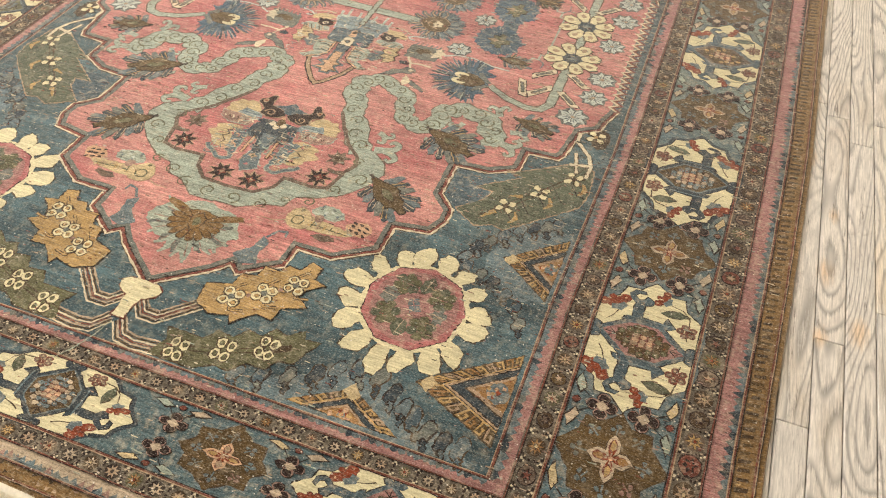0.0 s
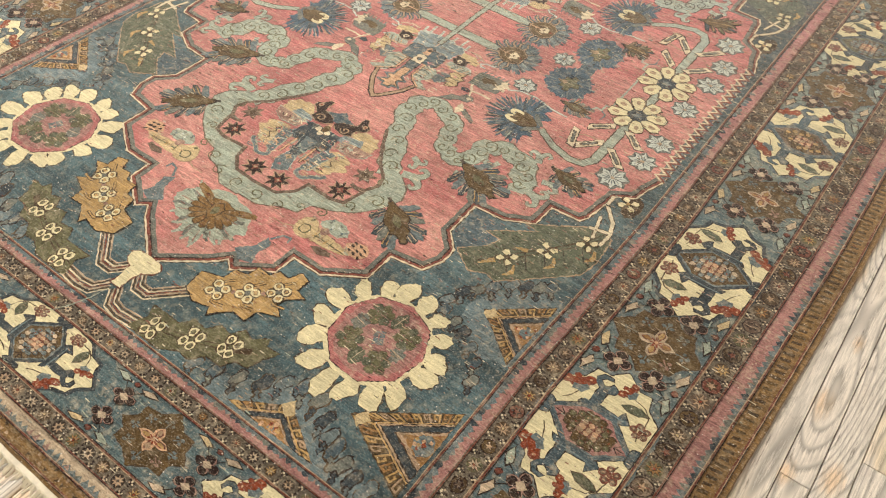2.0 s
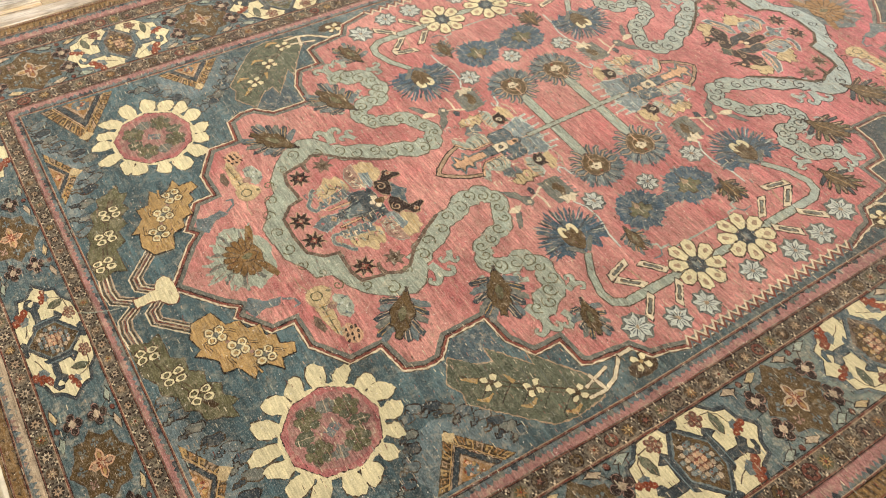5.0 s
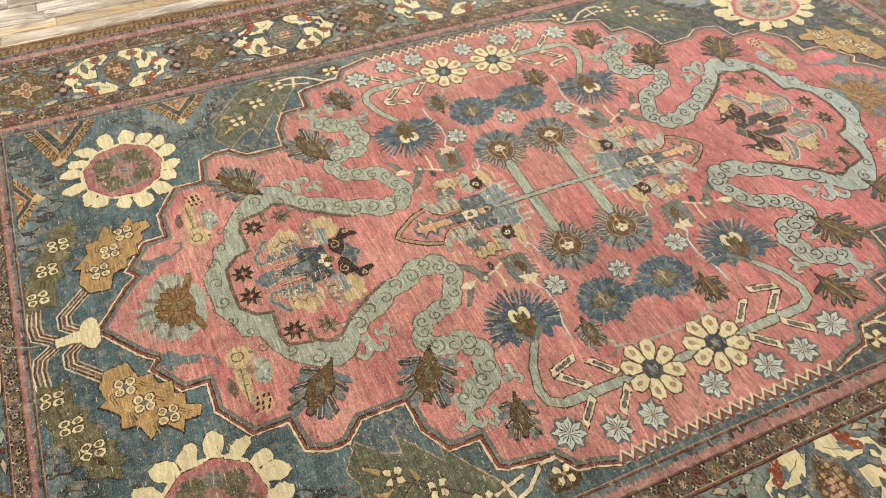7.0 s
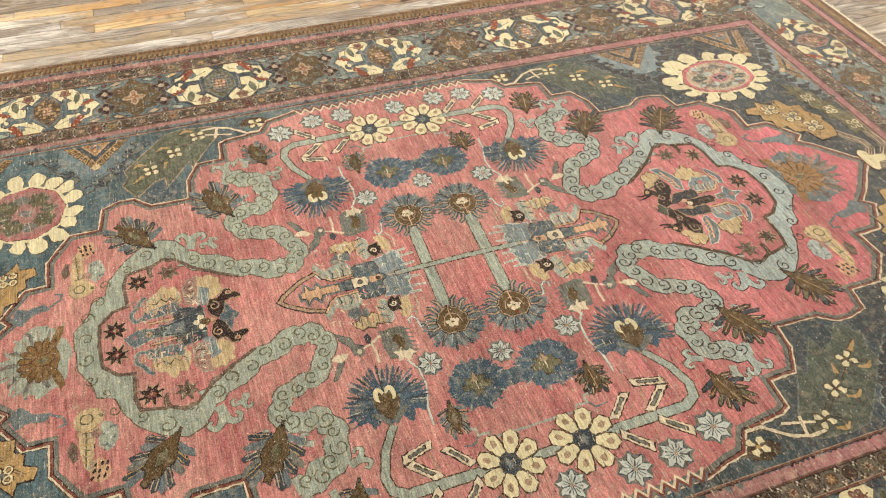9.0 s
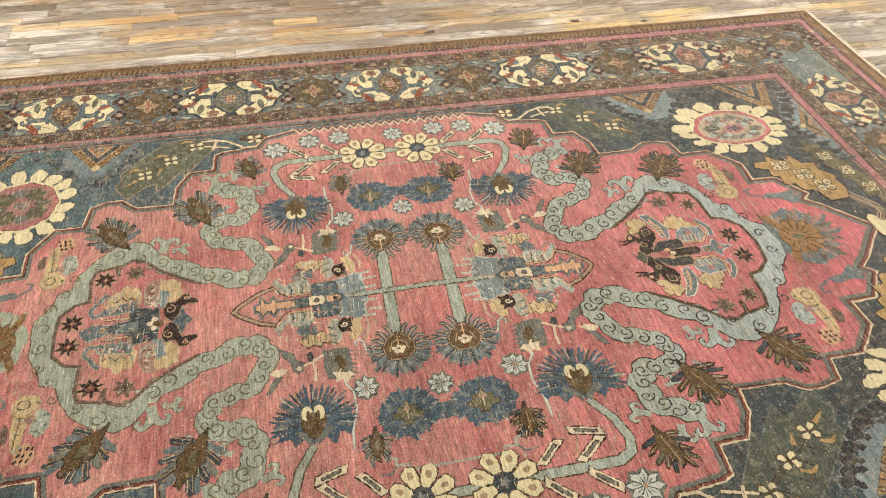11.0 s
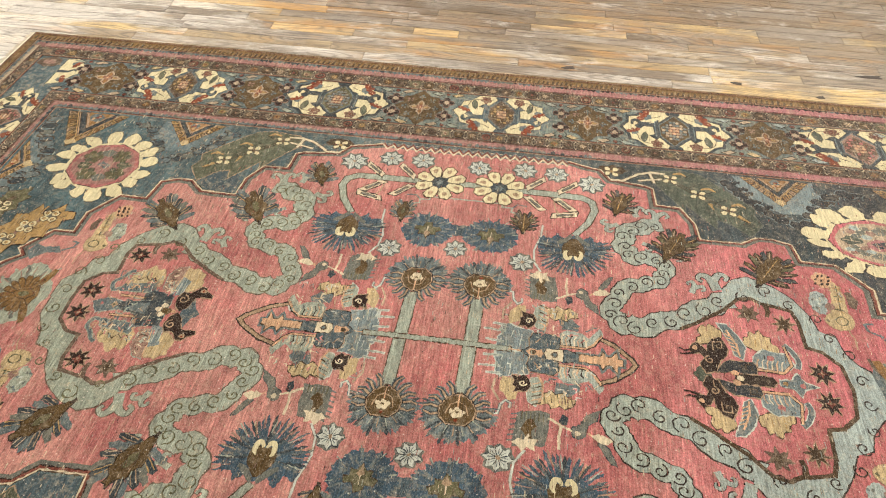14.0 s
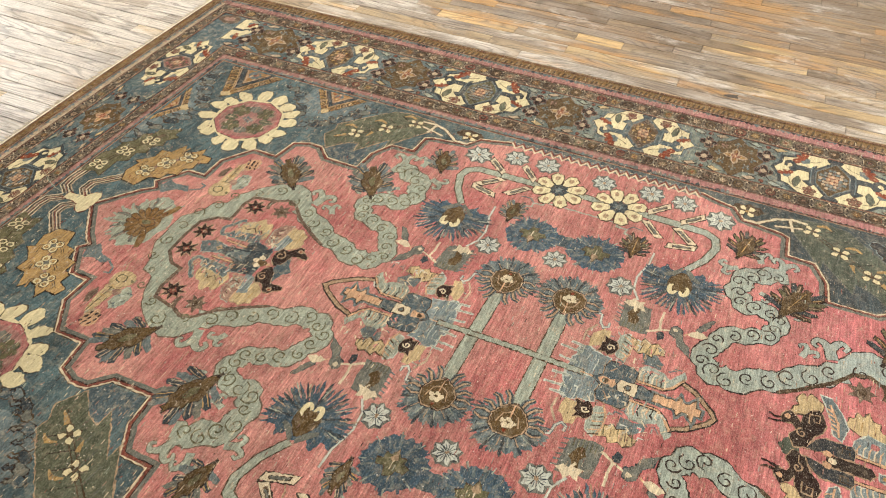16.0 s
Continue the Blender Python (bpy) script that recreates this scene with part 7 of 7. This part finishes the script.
def big_stem(g):
    path = [(0.328, 0.440), (0.366, 0.500), (0.384, 0.560), (0.376, 0.594), (0.346, 0.612), (0.0, 0.618)]
    g.line(path, [0.022, 0.024, 0.026, 0.030, 0.030, 0.028, 0.028, 0.028], "brown", 20)
    g.line(path, [0.016, 0.018, 0.020, 0.024, 0.024, 0.022, 0.022, 0.022], "celadon", 21)
    for x, y, d in ((0.294, 0.572, -42), (0.206, 0.564, -45), (0.302, 0.650, 44), (0.204, 0.656, 46), (0.296, 0.524, 15)):
        bar = turn([(-0.042, -0.0085), (0.034, -0.0105), (0.044, 0.0085), (-0.032, 0.0095)], x, y, d)
        g.poly(grow(bar, 0.0025), "darkbrown", 22)
        g.poly(bar, "ivory", 23)
        g.poly(turn([(-0.026, -0.005), (0.026, -0.006), (0.028, 0.004), (-0.022, 0.005)], x, y, d), "brown", 24)
        g.poly(turn([(-0.022, -0.003), (0.022, -0.004), (0.024, 0.003), (-0.018, 0.003)], x, y, d), "grey", 25)


quarters("flower_stem", big_stem, "celadon angled stem with ivory barbs")


def big_flower(g):
    x, y = 0.093, 0.616
    for k in range(8):
        a = 45 * k + 22
        pet = [(0.026, -0.0085), (0.052, -0.0180), (0.072, -0.0185), (0.082, 0.0), (0.072, 0.0185), (0.052, 0.0180), (0.026, 0.0085)]
        g.poly(turn(grow(pet, 0.0030), x, y, a), "brown", 23)
        g.poly(turn(pet, x, y, a), "cream", 24)
        g.poly(turn(ring(0.058, 0, 0.0105, 6, 0.0080), x, y, a), "tan", 25)
    g.poly(rays(x, y, 0.032, 0.022, 8), "slate", 25)
    g.poly(rays(x, y, 0.016, 0.009, 5), "greyblue", 26)


quarters("cream_flower", big_flower, "large cream eight-petalled flower with a slate heart")


def daisy(g, x, y, r=0.034):
    ph = random.uniform(0, 0.4)
    g.poly(rays(x, y, r * 1.14, r * 0.92, 8, ph), "grey", 20.6)
    g.poly(rays(x, y, r * 1.06, r * 0.70, 8, ph), "slate", 21)
    g.poly(rays(x, y, r * 1.02, r * 0.62, 8, ph), "mist", 22)
    for k in range(8):
        a = math.degrees(ph) + 45 * k
        g.line(turn([(r * 0.24, 0), (r * 0.66, 0)], x, y, a), 0.0018, "greyblue", 23)
        g.line(turn([(r * 0.14, 0), (r * 0.62, 0)], x, y, a + 22.5), 0.0024, "slate", 23)
    g.poly(ring(x, y, r * 0.16, 5), "tan", 24)


for x, y, r in ((0.190, 0.308, 0.034), (0.374, 0.680, 0.040), (0.266, 0.712, 0.036), (0.166, 0.716, 0.038)):
    quarters("white_daisy", lambda g: daisy(g, x, y, r), "small white and celadon daisy")
halves_mid = ((1, 1), (1, -1))
quarters("white_daisy", lambda g: daisy(g, 0.0, 0.330, 0.032), "small white and celadon daisy", halves_mid)
quarters("white_daisy", lambda g: daisy(g, 0.02, 0.706, 0.036), "small white and celadon daisy", halves_mid)

quarters("brown_bud", lambda g: feathered(g, 0.182, 0.470, 90, 0.046, "pod", 20, 6), "small brown bud with grey feathers")


def hooks(g):
    """Thin grey-white hooked lines over the cream flowers."""
    g.line([(0.170, 0.505), (0.140, 0.512), (0.142, 0.530), (0.112, 0.530), (0.110, 0.545), (0.0, 0.545)], 0.006, "celadon", 21)
    g.line([(0.142, 0.530), (0.156, 0.548), (0.186, 0.545)], 0.005, "greyblue", 21)


quarters("hook_line", hooks, "thin pale hooked line")
quarters("tan_twig", lambda g: g.line([(0.270, 0.505), (0.286, 0.520), (0.270, 0.545), (0.262, 0.600)], 0.004, "tan", 20), "thin tan twig")


def olive_bud(g):
    leaf = [(0.222, 0.180), (0.256, 0.172), (0.292, 0.176), (0.290, 0.222), (0.284, 0.264), (0.250, 0.270), (0.216, 0.272)]
    g.poly(jagged(leaf, 0.003), "grey", 21)
    for k in range(6):
        g.line([(0.224 - 0.001 * k, 0.186 + 0.014 * k), (0.208 - 0.001 * k, 0.190 + 0.014 * k)], 0.0040, ("greyblue", "grey")[k % 2], 21.4)
        g.line([(0.232 + 0.009 * k, 0.176), (0.232 + 0.009 * k, 0.200)], 0.0020, "olive", 21.6)
    g.poly(jagged([(0.240, 0.200), (0.256, 0.194), (0.264, 0.214), (0.254, 0.230), (0.258, 0.250), (0.244, 0.250), (0.232, 0.226)], 0.002), "pod", 22)
    g.poly(jagged([(0.214, 0.262), (0.228, 0.250), (0.240, 0.254), (0.248, 0.238), (0.256, 0.250), (0.270, 0.248), (0.262, 0.264), (0.264, 0.280), (0.248, 0.272), (0.238, 0.286), (0.230, 0.272)], 0.002), "ivory", 22)


def twig(g):
    g.line([(0.288, 0.188), (0.304, 0.196), (0.316, 0.204), (0.312, 0.232), (0.313, 0.266)], 0.0060, "ivory", 21.2)
    g.line([(0.316, 0.204), (0.332, 0.210), (0.348, 0.216)], 0.0052, "ivory", 21.5)
    g.poly([(0.310, 0.190), (0.318, 0.170), (0.330, 0.178), (0.328, 0.200), (0.318, 0.202)], "slate", 22)
    leaf = [(0.340, 0.226), (0.338, 0.204), (0.356, 0.192), (0.364, 0.170), (0.396, 0.146), (0.390, 0.174), (0.372, 0.192), (0.366, 0.222), (0.352, 0.232)]
    g.poly(grow(leaf, 0.0014), "slate", 21.5)
    g.poly(leaf, "grey", 22)
    g.poly(ring(0.350, 0.218, 0.0065, 6), "ivory", 23)


def white_bird(g):
    tail = [(0.400, 0.226), (0.416, 0.244), (0.432, 0.282), (0.420, 0.280), (0.404, 0.256), (0.394, 0.236)]
    g.poly(grow(tail, 0.0012), "slate", 20.6)
    g.poly(tail, "grey", 21)
    g.poly([(0.378, 0.216), (0.392, 0.210), (0.412, 0.214), (0.424, 0.222), (0.412, 0.232), (0.398, 0.234), (0.386, 0.228)], "ivory", 22)
    g.line([(0.380, 0.218), (0.372, 0.210)], 0.0040, "peach", 22)


def hook_pale(g):
    hooked = [(0.160, 0.195), (0.177, 0.193), (0.181, 0.166), (0.192, 0.153), (0.203, 0.160), (0.202, 0.174)]
    g.line(hooked, 0.0075, "greyblue", 20.5)
    g.line(hooked, 0.0042, "mist", 21)
    g.line([(0.176, 0.156), (0.158, 0.124), (0.161, 0.094)], 0.0055, "sand", 21)


def stalk(g):
    path = [(0.244, 0.280), (0.224, 0.314), (0.220, 0.360), (0.236, 0.420), (0.238, 0.470)]
    g.line(path, 0.0080, "mauve", 20)
    g.line(path, 0.0050, "mist", 20.6)


quarters("olive_bud", olive_bud, "olive bud with a white flower")
quarters("twig", twig, "thin tan twig with a grey leaf")
quarters("white_bird", white_bird, "small white and grey-blue bird")
quarters("pale_hook", hook_pale, "thin pale hooked line")
quarters("pale_stalk", stalk, "thin pale stalk")


# ---- wear: bare wefts and broken knots scattered over the pile ----
def wear_marks(name, count, keys, lv, long_, label, seed):
    r = random.Random(seed)
    g = Motif(0.0, 1.0)
    done = 0
    while done < count:
        u, v = r.uniform(-1.69, 1.69), r.uniform(-1.22, 1.22)
        if noise.noise(Vector((u * 2.3, v * 2.3, seed))) + r.uniform(-0.35, 0.35) < 0.0:
            continue
        L, w = r.uniform(0.3, 1.0) ** 2 * long_, r.uniform(0.0003, 0.0009)
        d = r.uniform(-0.06, 0.06) * L
        g.poly([(u - w, v - L / 2), (u + w, v - L / 2), (u + w + d, v + L / 2), (u - w + d, v + L / 2)], r.choice(keys), lv)
        done += 1
    g.make(name, label, "stuff")


wear_marks("bare_weft", 6500, ("ivory", "sand", "tan", "celadon"), 33, 0.016, "pale bare wefts worn through the pile", 3)
wear_marks("dark_knot", 5000, ("darkbrown", "guard", "mauve", "red"), 34, 0.013, "dark broken knots of the worn pile", 5)

# ---- fringe ----
for s in (-1, 1):
    verts, faces = [], []
    v = -EDGE_V
    while v < EDGE_V:
        x, y = warp(s * EDGE_U, v)
        L = random.uniform(0.010, 0.034)
        w = random.uniform(0.0012, 0.0026)
        dy = random.uniform(-0.006, 0.006)
        b = len(verts)
        for k in range(4):
            t = k / 3
            px, py, pz = x + s * (L * t - 0.002), y + dy * t * t, 0.007 * (1 - t) ** 2 + 0.0012
            verts += [(px, py - w, pz - 0.001), (px, py + w, pz - 0.001), (px, py, pz + 0.0012)]
        for k in range(3):
            o = b + 3 * k
            for i, j in ((0, 1), (1, 2), (2, 0)):
                faces.append((o + i, o + j, o + 3 + j, o + 3 + i))
        v += random.uniform(0.0016, 0.0030)
    # flat woven end under the fringe
    cols = 160
    for k in range(cols + 1):
        x, y = warp(s * EDGE_U, -EDGE_V + 2 * EDGE_V * k / cols)
        w = 0.011 + 0.004 * noise.noise(Vector((y * 9, s, 0)))
        verts += [(x - s * 0.003, y, 0.0088), (x + s * w * 0.6, y, 0.0072), (x + s * w, y, 0.0004)]
        if k:
            o = len(verts) - 6
            faces += [(o, o + 3, o + 4, o + 1), (o + 1, o + 4, o + 5, o + 2)]
    me = bpy.data.meshes.new("fringe")
    me.from_pydata(verts, [], faces)
    me.materials.append(COTTON)
    ob = new("fringe", me)
    ob.parent = rug
    tagged(ob, "short worn cream cotton fringe", kind="stuff")

# ---- floor boards ----
BOARD = 0.0585
rng = random.Random(11)


def board_mesh(L):
    """One oak strip with eased edges."""
    e, h = 0.0016, 0.0012
    w = BOARD / 2 - 0.0010
    l = L / 2 - 0.0006
    v = [(-l, -w, -0.012), (l, -w, -0.012), (l, w, -0.012), (-l, w, -0.012), (-l, -w, -h), (l, -w, -h), (l, w, -h), (-l, w, -h), (-l + e, -w + e, 0), (l - e, -w + e, 0), (l - e, w - e, 0), (-l + e, w - e, 0)]
    f = [(8, 9, 10, 11)] + [(4 + k, 4 + (k + 1) % 4, 8 + (k + 1) % 4, 8 + k) for k in range(4)] + [(k, (k + 1) % 4, 4 + (k + 1) % 4, 4 + k) for k in range(4)]
    return v, f


LENGTHS = (0.34, 0.46, 0.58, 0.72, 0.9, 1.15)
BOARDS = {}
for L in LENGTHS:
    me = bpy.data.meshes.new("board")
    v, f = board_mesh(L)
    me.from_pydata(v, [], f)
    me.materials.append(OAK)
    BOARDS[L] = me
# row, start and end of each pale or dark board
MARKED = ((-1.3305, -1.60, -0.88, OAK), (-1.3305, -0.88, -0.10, OAK), (-1.3890, -1.75, -0.20, OAK), (-1.4475, -1.50, -0.766, OAK), (-1.4475, -0.766, -0.10, OAK), (-1.2720, -1.10, -0.05, OAK),
          (1.7115, -1.345, -1.165, PALE), (1.7115, -1.165, -0.705, PALE), (1.5360, -0.885, -0.556, PALE), (1.5945, -0.325, -0.145, PALE), (1.7115, 0.135, 0.52, PALE), (1.7700, 0.62, 1.05, PALE), (1.8285, -0.60, 0.15, DARK), (1.9455, -1.10, -0.45, DARK),
          (1.8870, -1.9, -1.2, DARK), (1.7700, -0.72, -0.25, DARK))
rest_v, rest_f = [], []
count = 0
ROW0 = 1.5360 - BOARD * round((1.5360 - Y0) / BOARD - 0.5)
rows = int((Y1 - ROW0) / BOARD) + 1
for r in range(rows):
    y = ROW0 + BOARD * r
    marked = sorted((a, b, m) for yy, a, b, m in MARKED if abs(yy - y) < BOARD / 2)
    x = X0 - rng.uniform(0, 0.9)
    while x < X1:
        L = rng.choice(LENGTHS)
        wood = OAK
        if marked and x + L > marked[0][0] - 0.12:
            if x < marked[0][0] - 0.001:
                L = marked[0][0] - x
            else:
                a, b, wood = marked.pop(0)
                L = b - x
        cx = x + L / 2
        shown = (1.25 < y < 2.1 and -2.2 < cx < 2.4) or (-1.65 < y < -1.2 and -2.2 < cx < 0.8) or (-1.2 <= y <= 1.25 and -2.4 < cx < -1.6)
        if (shown and count < 300) or wood is not OAK:
            me = BOARDS.get(L)
            if me is None or wood is not OAK:
                me = bpy.data.meshes.new("board")
                v, f = board_mesh(L)
                me.from_pydata(v, [], f)
                me.materials.append(wood)
            ob = new("board", me)
            ob.parent = floor
            ob.location = (cx, y, rng.uniform(-0.0005, 0.0))
            count += 1
        else:
            v, f = board_mesh(L)
            b = len(rest_v)
            rest_v += [(min(X1, max(X0, p[0] + cx)), p[1] + y, p[2]) for p in v]
            rest_f += [tuple(i + b for i in q) for q in f]
        x += L
me = bpy.data.meshes.new("boards_beyond")
me.from_pydata(rest_v, [], rest_f)
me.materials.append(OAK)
ob = new("boards_beyond", me)
ob.parent = floor
tagged(ob, "oak strips of the rest of the floor", kind="stuff")

# chipped board ends
for cx, cy, L, w, deg in ((0.288, 1.410, 0.026, 0.012, 8), (0.907, 1.408, 0.022, 0.010, -12), (1.197, 1.360, 0.016, 0.009, 5), (1.415, 1.545, 0.05, 0.012, 3)):
    bm = bmesh.new()
    pts = turn([(-L, -w * 0.2), (-L * 0.3, -w), (L, -w * 0.9), (L * 0.8, w * 0.3), (L, w * 0.9), (-L * 0.2, w * 0.6)], cx, cy, deg)
    top = [bm.verts.new((x, y, 0.0012)) for x, y in pts]
    low = [bm.verts.new((x, y, -0.004)) for x, y in pts]
    bm.faces.new(top)
    for k in range(len(pts)):
        j = (k + 1) % len(pts)
        bm.faces.new((top[k], low[k], low[j], top[j]))
    part("board_chip", bm, IRON, floor, "dark splintered chip in a board end")
